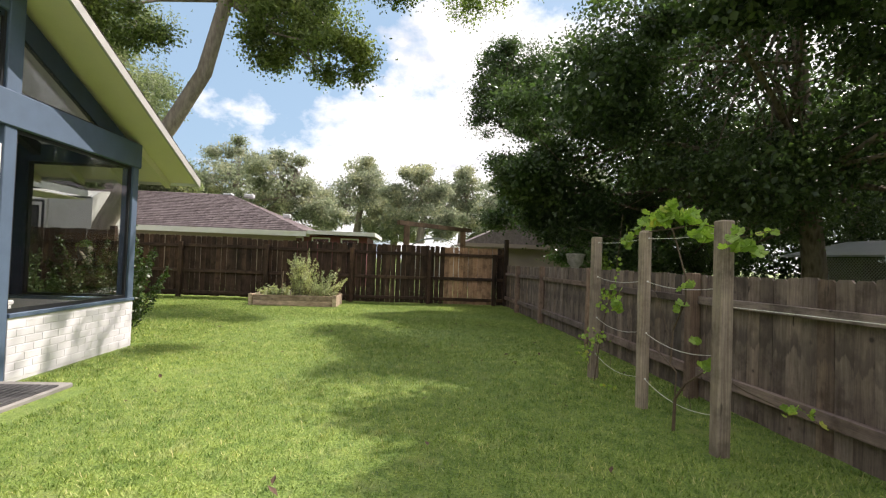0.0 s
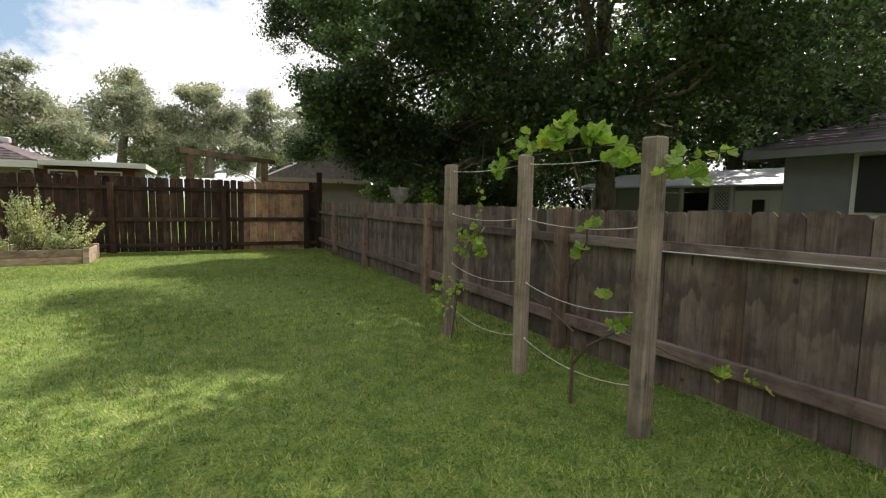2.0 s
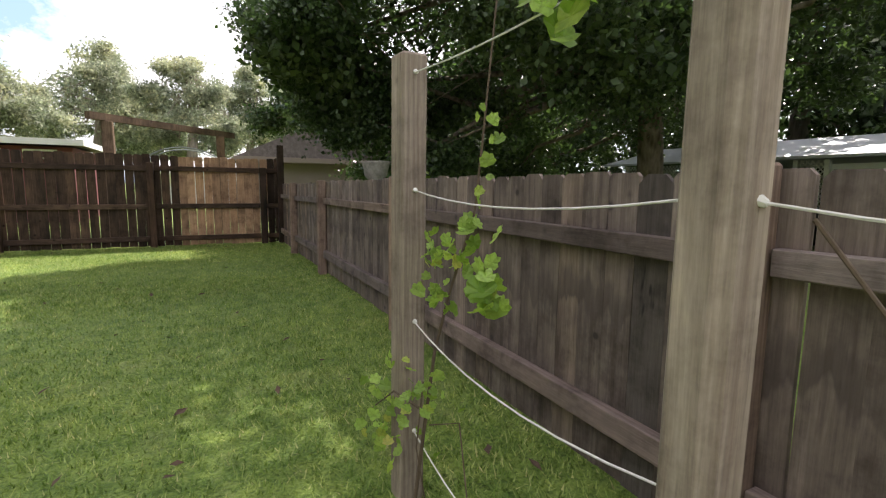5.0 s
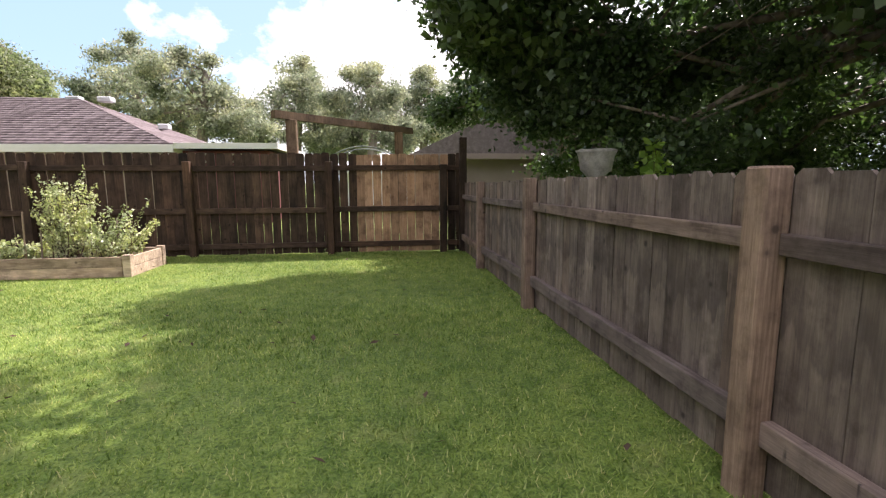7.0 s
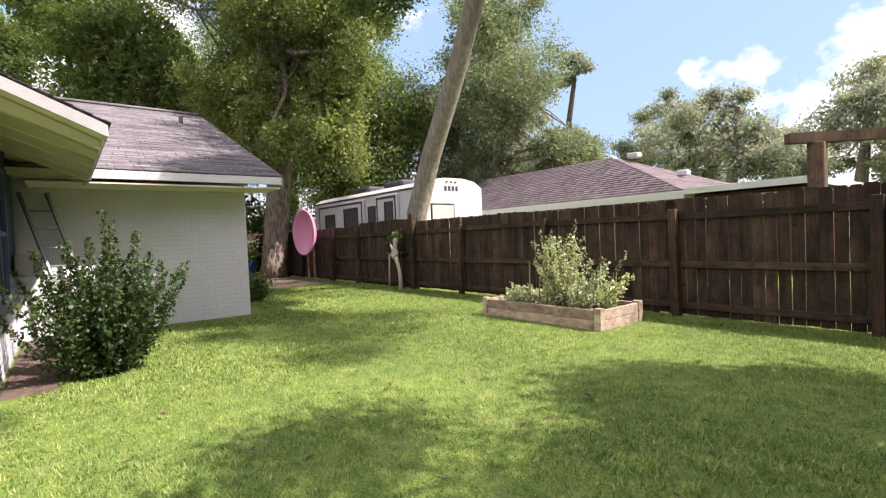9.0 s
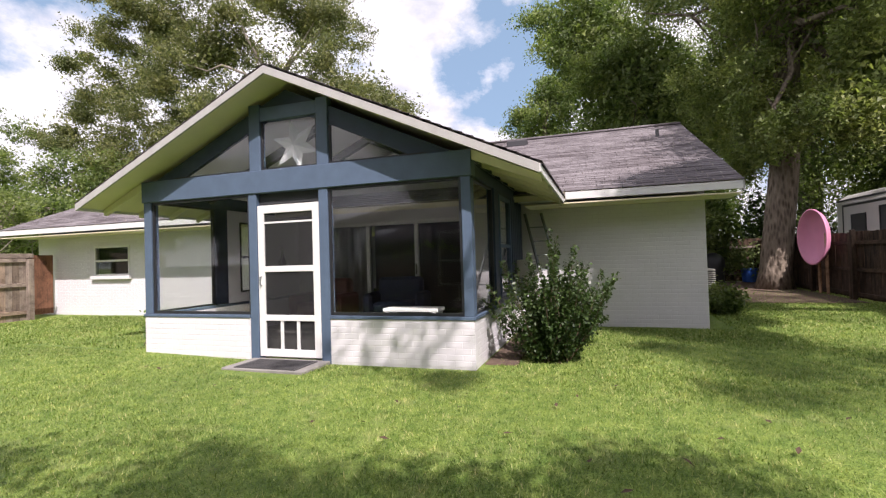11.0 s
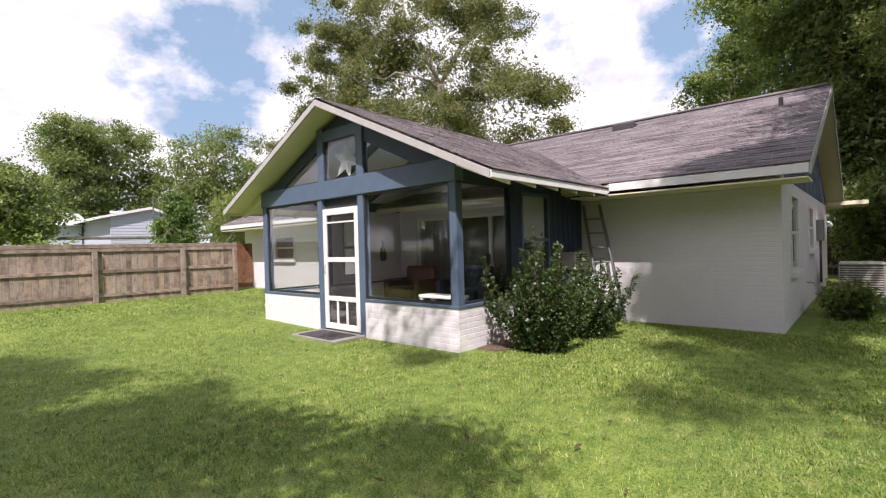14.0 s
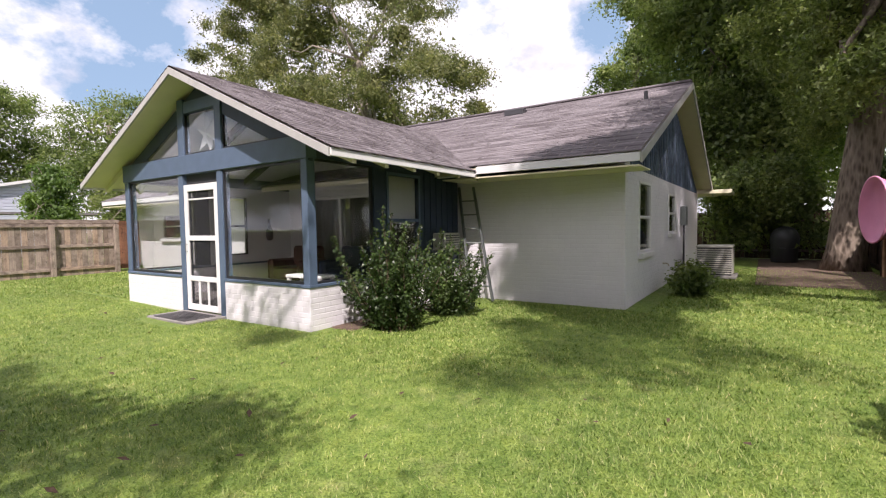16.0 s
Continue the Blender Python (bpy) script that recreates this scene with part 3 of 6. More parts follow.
def make_grass():
    rng = np.random.default_rng(3)
    zones = [((-3.5, 2.82), (-1.5, 13.9), 430000, 0.04, 0.0042), ((-7.2, -3.5), (6.3, 13.9), 75000, 0.042, 0.0065), ((-7.0, 2.8), (-5.6, -1.5), 45000, 0.055, 0.011), ((-16, -7.2), (9.6, 13.9), 40000, 0.055, 0.011), ((-7, -3.6), (-5.6, 0.9), 25000, 0.055, 0.01)]
    out = []
    for (x0, x1), (y0, y1), n, h, w in zones:
        x, y = rng.uniform(x0, x1, n), rng.uniform(y0, y1, n)
        ok = ~((x > -4.02) & (x < -1.82) & (y > 11.88) & (y < 12.92))
        ok &= ~((x < -2.75) & (x > -3.6) & (y > 3.0) & (y < 4.15))
        x, y = x[ok], y[ok]
        t = np.clip((4.5 - y) / 7.0, 0, 1)
        t2 = np.clip((y - 8.0) / 4.0, 0, 1)
        z = 0.1 * t * t * (3 - 2 * t) - 0.045 * t2 * t2 * (3 - 2 * t2) - 0.006
        n = len(x)
        a, lean = rng.uniform(0, 2 * np.pi, n), rng.uniform(0.5, 1.35, n)
        hh = h * rng.uniform(0.5, 1.25, n)
        p = np.stack([x, y, z], 1)
        side = np.stack([-np.sin(a), np.cos(a), 0 * a], 1) * (w * rng.uniform(0.6, 1.3, n))[:, None]
        tip = np.stack([np.cos(a) * np.sin(lean) * hh, np.sin(a) * np.sin(lean) * hh, np.cos(lean) * hh + 0.004], 1)
        out.append(np.stack([p - side, p + side, p + tip], 1))
    ob = faces_mesh("grass", np.concatenate(out), M_BLADE)
    tagged(ob, "short mown green grass blades covering the lawn", "grass", kind="stuff")


make_grass()


# ---- fences ----
def picket_meshes(name, width, height, thick, mat, count, seed, ear=0.03, axis="y"):
    """Dog-eared boards standing along an axis, base at the origin; several slightly different shapes."""
    rng = random.Random(seed)
    made = []
    for _ in range(count):
        w, h = width * rng.uniform(0.95, 1.0) / 2, height + rng.uniform(-0.007, 0.006)
        e = ear * rng.uniform(0.6, 1.3)
        bow = rng.uniform(-0.004, 0.004)
        prof = [(-w, 0.0), (w, 0.0), (w + bow, h * 0.5), (w, h - e), (w - e, h), (-w + e, h), (-w, h - e), (-w + bow, h * 0.5)]
        bm = bmesh.new()
        if axis == "y":
            prism(bm, [(0, p, q) for p, q in prof], (thick, 0, 0))
        else:
            prism(bm, [(p, 0, q) for p, q in prof], (0, thick, 0))
        made.append(mesh_of(bm, name, mat))
    return made


def post_mesh(name, size, height, mat, bevel=0.006):
    bm = bmesh.new()
    box(bm, (-size / 2, -size / 2, -0.25), (size / 2, size / 2, height), bevel)
    return mesh_of(bm, name, mat)


def fence_right():
    f = thing("fence", (2.88, 4.0, 0), "weathered greyish-brown wooden fence with dog-eared boards and two rails", "fence", kind="structure")
    rng = random.Random(11)
    posts = [11.85, 9.6, 6.86, 4.18, 1.5, -1.1, -3.7]
    pm = post_mesh("post", 0.105, 1.205, M_POST_R, 0.009)
    for y in posts:
        wpiece("post", pm, f, pose(2.7245, y, ground_z(2.8, y), rng.uniform(-0.6, 0.6), rng.uniform(-0.6, 0.6), 0))
    ends = [13.55] + posts + [-5.85]
    for y1, y0 in zip(ends, ends[1:]):
        for z, d, h in ((0.945, 0.04, 0.075), (0.265, 0.05, 0.095)):
            bm = bmesh.new()
            gz0, gz1 = ground_z(2.8, y0), ground_z(2.8, y1)
            a, b = y0 + 0.054, y1 - 0.054
            box(bm, (-d, 0, -h / 2), (0, b - a, h / 2), 0.004)
            m = pose(2.777, a, z + gz0 + rng.uniform(-0.006, 0.006), math.degrees(math.atan2(gz1 - gz0, b - a)), 0, 0)
            bmesh.ops.transform(bm, matrix=m, verts=bm.verts)
            wpart("rail", bm, M_RAIL_R, f)
    old = picket_meshes("picket", 0.139, 1.17, 0.017, M_PICKET_OLD, 1, 15)
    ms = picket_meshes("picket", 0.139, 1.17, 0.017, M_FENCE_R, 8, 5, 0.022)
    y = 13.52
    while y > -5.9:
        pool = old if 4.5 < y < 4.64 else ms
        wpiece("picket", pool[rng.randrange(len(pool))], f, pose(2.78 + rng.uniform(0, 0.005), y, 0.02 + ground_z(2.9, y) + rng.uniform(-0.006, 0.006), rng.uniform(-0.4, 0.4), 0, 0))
        y -= 0.1365 + rng.uniform(0, 0.004)


fence_right()


def fence_back():
    f = thing("fence", (-4.0, 13.65, 0), "dark brown damp-stained wooden fence with three rails and gaps between boards", "fence", kind="structure")
    rng = random.Random(12)
    pm = post_mesh("post", 0.11, 1.5, M_FENCE_B)
    posts = [0.51, -1.69, -4.09, -6.46, -8.8, -11.2, -13.0, -15.4, -17.8, -20.2]
    for x in posts:
        wpiece("post", pm, f, pose(x, 13.555, 0, rng.uniform(-0.8, 0.8), rng.uniform(-0.8, 0.8), 0))
    wpiece("post", post_mesh("post", 0.115, 1.45, M_FENCE_B), f, pose(2.42, 13.54, 0))
    wpiece("post", post_mesh("post", 0.12, 1.9, M_FENCE_B), f, pose(2.76, 13.57, 0))
    wpiece("post", post_mesh("post", 0.14, 1.86, M_FENCE_B), f, pose(-8.27, 13.56, 0))
    wpiece("post", post_mesh("post", 0.1, 1.72, M_FENCE_B), f, pose(-12.75, 13.5, 0))
    ends = [2.76, 0.51] + posts[1:]
    for x1, x0 in zip(ends, ends[1:]):
        for z in (1.4, 0.71, 0.1):
            bm = boxes(((x0, 13.61, z - 0.045), (x1, 13.65, z + 0.045)), bevel=0.004)
            bmesh.ops.translate(bm, verts=bm.verts, vec=(0, 0, rng.uniform(-0.012, 0.012)))
            wpart("rail", bm, M_RAIL_B, f)
    ms = picket_meshes("picket", 0.139, 1.67, 0.016, M_FENCE_B, 8, 6, 0.022, "x")
    new_ms = picket_meshes("picket", 0.139, 1.65, 0.016, M_FENCE_N, 5, 7, 0.02, "x")
    tall = picket_meshes("picket", 0.14, 1.78, 0.016, M_FENCE_B, 4, 8, 0.006, "x")
    x = 2.72
    while x > -21:
        is_new = 0.98 < x < 2.56
        pool = new_ms if is_new else tall if -11.1 < x < -8.27 else ms
        lift = 0.03 if x < -4.5 and pool is ms else 0.0
        wpiece("picket", pool[rng.randrange(len(pool))], f, pose(x, 13.652 + rng.uniform(0, 0.006), -0.03 + lift + rng.uniform(-0.012, 0.012), 0, rng.uniform(-0.5, 0.5), 0))
        x -= 0.14 + (rng.choice((0, 0, 0, 0.001, 0.004)) if x > -4 else rng.choice((0, 0.002)))


fence_back()


def fence_left():
    f = thing("fence", (-2.0, -5.92, 0.1), "reddish-tan wooden fence with a flat cap board and three rails", "fence", kind="structure")
    rng = random.Random(13)
    pm = post_mesh("post", 0.12, 1.5, M_FENCE_L)
    posts = [-6.18, -4.54, -2.26, 0.1, 2.4]
    g = 0.1
    for x in posts:
        wpiece("post", pm, f, pose(x, -5.85, g))
    for x0, x1 in zip(posts, posts[1:]):
        for z in (1.47, 0.87, 0.2):
            wpart("rail", boxes(((x0 + 0.06, -5.885, g + z - 0.045), (x1 - 0.06, -5.925, g + z + 0.045)), bevel=0.004), M_RAIL_L, f)
    wpart("cap_board", boxes(((-6.3, -5.94, g + 1.53), (2.7, -5.91, g + 1.64)), bevel=0.004), M_RAIL_L, f)
    ms = picket_meshes("picket", 0.14, 1.6, 0.016, M_FENCE_L, 6, 9, 0.005, "x")
    x = -6.2
    while x < 2.85:
        wpiece("picket", ms[rng.randrange(6)], f, pose(x, -5.947 + rng.uniform(0, 0.004), g))
        x += 0.141
    gate = boxes(((-7.2, -6.65, g + 0.05), (-6.22, -6.63, g + 1.62)))
    wpart("side_panel", gate, M_PANEL, f, "reddish wooden panel closing the gap to the house")


fence_left()


def side_fence():
    f = thing("fence", (-21.0, 12.0, 0), "dark wooden fence closing the side yard", "fence", kind="structure")
    rng = random.Random(14)
    ms = picket_meshes("picket", 0.14, 1.75, 0.016, M_FENCE_B, 4, 10, 0.01, "y")
    y = 3.0
    while y < 14:
        wpiece("picket", ms[rng.randrange(4)], f, pose(-21.0, y, 0))
        y += 0.142
    for z in (1.4, 0.3):
        wpart("rail", boxes(((-20.98, 3.0, z - 0.045), (-20.94, 14.0, z + 0.045))), M_RAIL_R, f)


side_fence()


# ---- house ----
RX, RZ = -12.16, 4.68          # ridge
EX, EZ = -6.48, 2.38           # rear eave edge
WX, Y0, Y1 = -7.27, -7.3, 9.24
SL = (RZ - EZ) / (EX - RX)
PX, PY0, PY1 = -3.58, 1.03, 6.12      # porch front and sides
PAY, PAZ, PEZ, PEY0, PEY1, PFX = 3.57, 3.86, 2.31, 0.17, 6.97, -3.2
PS = (PAZ - PEZ) / (PEY1 - PAY)

house = thing("house", (-9.0, 3.0, 0), "white-painted brick house with a slate-blue gabled porch and grey shingle roof", "house")


def brickwork(parent, wall, origin, u, length, height, out, single=False, seed=1, gap=None):
    """Courses of bricks proud of a wall face: origin at its lower corner, u along it, out away from it."""
    rng = random.Random(seed)
    L, H, J = 0.2, 0.066, 0.009
    o, u, out = Vector(origin), Vector(u), Vector(out)
    rows = int(height / (H + J))
    verts, faces, pieces = [], [], []
    for r in range(rows):
        z = r * (H + J)
        s = -(L + J) / 2 if r % 2 else 0.0
        while s < length - 0.02:
            a, b = max(s, 0.0), min(s + L, length)
            s += L + J
            if b - a < 0.03 or (gap and gap(a, b, z, z + H)):
                continue
            pieces.append((a, b, z, z + H))
    if single:
        bm = bmesh.new()
        box(bm, (0, 0, 0), (1, 1, 1))
        unit = {}
        for a, b, z0, z1 in pieces:
            key = round(b - a, 2)
            if key not in unit:
                bm2 = bmesh.new()
                box(bm2, (0, -0.004, 0), (key, 0.0018, H), 0.002)
                unit[key] = mesh_of(bm2, "brick", M_BRICK)
            p = o + u * a + out * (0.0008 + rng.uniform(-0.0005, 0.0005)) + Vector((0, 0, z0))
            m = Matrix.Translation(p) @ Matrix(((u.x, out.x, 0, 0), (u.y, out.y, 0, 0), (0, 0, 1, 0), (0, 0, 0, 1)))
            wpiece("brick", unit[key], wall, m)
        bm.free()
        return
    base = root_at(parent)
    for a, b, z0, z1 in pieces:
        q = out * (0.0028 + rng.uniform(-0.0009, 0.0009))
        c = [o + u * a + Vector((0, 0, z0)), o + u * b + Vector((0, 0, z0)), o + u * b + Vector((0, 0, z1)), o + u * a + Vector((0, 0, z1))]
        e = 0.003
        f = [c[0] + u * e + Vector((0, 0, e)) + q, c[1] - u * e + Vector((0, 0, e)) + q, c[2] - u * e - Vector((0, 0, e)) + q, c[3] + u * e - Vector((0, 0, e)) + q]
        i = len(verts)
        verts += [tuple(v - base) for v in c + f]
        faces += [(i + 4, i + 5, i + 6, i + 7), (i, i + 1, i + 5, i + 4), (i + 1, i + 2, i + 6, i + 5), (i + 2, i + 3, i + 7, i + 6), (i + 3, i, i + 4, i + 7)]
    me = bpy.data.meshes.new("brickwork")
    me.from_pydata(verts, [], faces)
    me.materials.append(M_BRICK)
    bm = bmesh.new()
    bm.from_mesh(me)
    bmesh.ops.recalc_face_normals(bm, faces=bm.faces)
    bm.to_mesh(me)
    bm.free()
    ob = new("brickwork", me)
    ob.parent = wall
    ob["kind"] = "stuff"


def courses(parent, name, corners, mat, pitch=0.145, tab=0.32, seed=1, thick=0.012):
    """Shingles over a sloping four-cornered plane: lower left, lower right, upper right, upper left."""
    rng = np.random.default_rng(seed)
    a, b, c, d = (np.array(p, float) for p in corners)
    base = np.array(root_at(parent))
    nrm = np.cross(b - a, d - a)
    nrm /= np.linalg.norm(nrm)
    if nrm[2] < 0:
        nrm = -nrm
    rows = int(np.linalg.norm((d + c - a - b) / 2) / pitch)
    out = []
    for r in range(rows):
        v0, v1 = r / rows, min(1.0, (r + 1.12) / rows)
        l0, r0, l1, r1 = a + (d - a) * v0, b + (c - b) * v0, a + (d - a) * v1, b + (c - b) * v1
        n = max(2, int(np.linalg.norm(r0 - l0) / tab))
        cuts = (np.arange(1, n) + rng.uniform(-0.18, 0.18, n - 1) + 0.5 * (r % 2) - 0.25) / n
        cuts = np.concatenate([[0], cuts, [1]])
        for s, e in zip(cuts, cuts[1:]):
            g = 0.004 / max(0.5, np.linalg.norm(r0 - l0))
            t = thick * rng.uniform(0.7, 1.5)
            p0, p1 = l0 + (r0 - l0) * (s + g), l0 + (r0 - l0) * (e - g)
            q1, q0 = l1 + (r1 - l1) * (e - g), l1 + (r1 - l1) * (s + g)
            out.append([p0 + nrm * t, p1 + nrm * t, q1 + nrm * 0.002, q0 + nrm * 0.002])
            out.append([p0, p1, p1 + nrm * t, p0 + nrm * t])
    # two faces of one shingle are kept as one island by welding
    co = np.array(out) - base
    ob = faces_mesh(name, co, mat, parent)
    bm = bmesh.new()
    bm.from_mesh(ob.data)
    bmesh.ops.remove_doubles(bm, verts=bm.verts, dist=0.0004)
    bm.to_mesh(ob.data)
    bm.free()
    ob["kind"] = "stuff"
    return ob


def window(parent, axis, at, lo, hi, z0, z1, name="window", frame=M_WHITE, mid=True, fw=0.05, sill=None, room=True):
    """A window in a wall: axis is the wall's normal ('x' or 'y'), at its face, lo to hi along the wall."""
    def q(a, b, z, d):
        return (at + d, a, z) if axis == "x" else (a, at + d, z)
    bm = bmesh.new()
    for a, b, c, e in ((lo, lo + fw, z0, z1), (hi - fw, hi, z0, z1), (lo + fw, hi - fw, z0, z0 + fw), (lo + fw, hi - fw, z1 - fw, z1)):
        box(bm, q(a, a, c, -0.05), q(b, b, e, 0.02), 0.004)
    w = wpart(name, bm, frame, parent)
    if mid:
        zm = (z0 + z1) / 2
        wpart("sash_rail", boxes((q(lo + fw, 0, zm - 0.025, -0.04), q(hi - fw, 0, zm + 0.025, 0.012)), bevel=0.003), frame, w)
    g = wpart("pane", boxes((q(lo + fw, 0, z0 + fw, -0.022), q(hi - fw, 0, z1 - fw, -0.016))), M_GLASS, w)
    g.visible_shadow = False
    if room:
        # added near-black sheet painting the room's darkness behind the pane
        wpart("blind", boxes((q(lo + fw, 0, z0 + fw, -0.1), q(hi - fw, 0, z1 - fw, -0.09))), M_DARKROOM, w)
    if sill:
        wpart("sill", boxes((q(lo - 0.06, 0, z0 - 0.09, -0.02), q(hi + 0.06, 0, z0, 0.09)), bevel=0.006), M_BRICK, w)
    return w


def rect_wall(axis, at, thick, lo, hi, z0, z1, holes):
    """A wall with rectangular holes, as blocks butted end to end."""
    bm = bmesh.new()
    us = sorted({lo, hi, *[h[0] for h in holes], *[h[1] for h in holes]})
    for a, b in zip(us, us[1:]):
        zs = [z0]
        cuts = sorted((h[2], h[3]) for h in holes if h[0] <= a + 1e-6 and h[1] >= b - 1e-6)
        spans, z = [], z0
        for c, d in cuts:
            if c > z:
                spans.append((z, c))
            z = d
        if z < z1:
            spans.append((z, z1))
        for c, d in spans:
            if axis == "x":
                box(bm, (at - thick, a, c), (at, b, d))
            else:
                box(bm, (a, at - thick, c), (b, at, d))
    bmesh.ops.remove_doubles(bm, verts=bm.verts, dist=1e-5)
    return bm


def make_house_shell():
    # rear wall, with the sliding door inside the porch and the window of the left wing
    slide, lwin = (1.72, 5.1, 0.12, 2.12), (-5.15, -3.9, 1.12, 1.9)
    w = wpart("wall", rect_wall("x", WX, 0.2, Y0, Y1, -0.2, 2.36, [slide, lwin]), M_BRICK_J, house)
    brickwork(house, w, (WX, 6.16, 0.0), (0, 1, 0), Y1 - 6.16, 2.3, (1, 0, 0), seed=2)
    brickwork(house, w, (WX, Y0, 0.06), (0, 1, 0), PY0 - Y0, 2.22, (1, 0, 0), seed=3, gap=lambda a, b, c, d: b > 2.08 and a < 3.46 and d > 0.96 and c < 1.88)
    window(house, "x", WX, lwin[0], lwin[1], lwin[2], lwin[3], sill=True)
    # gable wall with two windows, brick below, blue boards above
    w1, w2 = (-9.26, -8.24, 0.84, 2.12), (-12.3, -11.35, 1.13, 2.05)
    g = wpart("wall", rect_wall("y", Y1, 0.2, -16.9, WX - 0.2, -0.2, 2.36, [w1, w2]), M_BRICK_J, house)
    brickwork(house, g, (-16.9, Y1, 0.0), (1, 0, 0), 9.62, 2.36, (0, 1, 0), seed=4,
              gap=lambda a, b, c, d: (b > 7.63 and a < 8.67 and d > 0.82 and c < 2.14) or (b > 4.59 and a < 5.56 and d > 1.11 and c < 2.07))
    for q in (w1, w2):
        window(house, "y", Y1, *q, sill=True)
    wparts("wall", (((-17.1, Y0, -0.2), (-16.9, Y1, 2.36)), ((-16.9, Y0, -0.2), (WX - 0.2, Y0 + 0.2, 2.36))), M_BRICK_J, house)
    bm = bmesh.new()
    prism(bm, [(WX, Y1 - 0.1, 2.36), (-16.9, Y1 - 0.1, 2.36), (RX, Y1 - 0.1, RZ - 0.42)], (0, 0.09, 0))
    gable = wpart("gable", bm, M_GABLE, house, "dark blue board-and-batten gable")
    bm = bmesh.new()
    prism(bm, [(WX, Y0 + 0.1, 2.36), (-16.9, Y0 + 0.1, 2.36), (RX, Y0 + 0.1, RZ - 0.42)], (0, -0.09, 0))
    wpart("gable", bm, M_DKBLUE, house)
    rng = random.Random(4)
    x = -16.7
    while x < WX - 0.1:
        top = RZ - 0.46 - abs(x - RX) * (RZ - 0.42 - 2.36) / (RX + 16.9)
        if top > 2.4:
            wpart("batten", boxes(((x, Y1 - 0.012, 2.3), (x + 0.09, Y1 + 0.018, top)), bevel=0.004), M_GABLE, gable)
        x += 0.2
    # roof deck, soffits, fascia
    bm = bmesh.new()
    ya, yb = Y0 - 0.2, Y1 + 0.38
    rear = [(EX, ya, EZ - 0.03), (EX, yb, EZ - 0.03), (RX, yb, RZ - 0.03), (RX, ya, RZ - 0.03)]
    prism(bm, rear, (0, 0, -0.1))
    front = [(RX - 0.001, ya, RZ - 0.03), (RX - 0.001, yb, RZ - 0.03), (-17.74, yb, EZ - 0.03), (-17.74, ya, EZ - 0.03)]
    prism(bm, front, (0, 0, -0.1))
    roof = wpart("roof", bm, M_CREAM, house)
    courses(house, "shingles", [(EX + 0.03, ya, EZ), (EX + 0.03, yb + 0.02, EZ), (RX, yb + 0.02, RZ), (RX, ya, RZ)], M_ROOF, seed=2).parent = roof
    courses(house, "shingles", [(-17.77, yb, EZ), (-17.77, ya, EZ), (RX, ya, RZ), (RX, yb, RZ)], M_ROOF, 0.3, 0.6, seed=3).parent = roof
    wpart("ridge_cap", boxes(((RX - 0.14, ya, RZ - 0.02), (RX + 0.14, yb, RZ + 0.035)), bevel=0.015), M_ROOF, roof)
    wparts("fascia", (((EX - 0.005, 7.0, EZ - 0.14), (EX + 0.022, yb, EZ - 0.015)), ((EX - 0.005, 6.2, EZ - 0.16), (EX + 0.022, 6.998, EZ - 0.135)), ((EX - 0.005, ya, EZ - 0.14), (EX + 0.022, -0.1, EZ - 0.015))), M_WHITE, roof, bevel=0.004)
    wparts("soffit", (((WX + 0.01, 6.3, EZ - 0.205), (EX - 0.006, yb - 0.01, EZ - 0.185)), ((WX + 0.01, ya, EZ - 0.205), (EX - 0.006, 0.2, EZ - 0.185))), M_CREAM, roof)
    for y in (yb, ya - 0.03):
        bm = bmesh.new()
        prism(bm, [(EX, y, EZ - 0.02), (RX, y, RZ - 0.02), (RX, y, RZ - 0.165), (EX, y, EZ - 0.165)], (0, 0.03, 0))
        prism(bm, [(-17.74, y, EZ - 0.02), (RX, y, RZ - 0.02), (RX, y, RZ - 0.165), (-17.74, y, EZ - 0.165)], (0, 0.03, 0))
        bmesh.ops.remove_doubles(bm, verts=bm.verts, dist=1e-4)
        wpart("bargeboard", bm, M_BARGE, roof)
    # roof vents
    for x, y, sx, sy, sz in ((-11.38, 5.44, 0.3, 0.55, 0.12), (-10.6, 8.9, 0.08, 0.08, 0.2)):
        z = RZ + (x - RX) * -SL
        bm = boxes(((x - sx / 2, y - sy / 2, z - 0.05), (x + sx / 2, y + sy / 2, z + sz)), bevel=0.02)
        wpart("roof_vent", bm, M_DARKGREY, roof)
    wpart("canopy", boxes(((-19.3, 8.9, 2.3), (-17.2, 10.2, 2.42)), bevel=0.01), M_CREAM, house)


make_house_shell()


def glass(parent, lo, hi):
    g = wpart("pane", boxes((lo, hi)), M_GLASS, parent)
    g.visible_shadow = False
    return g


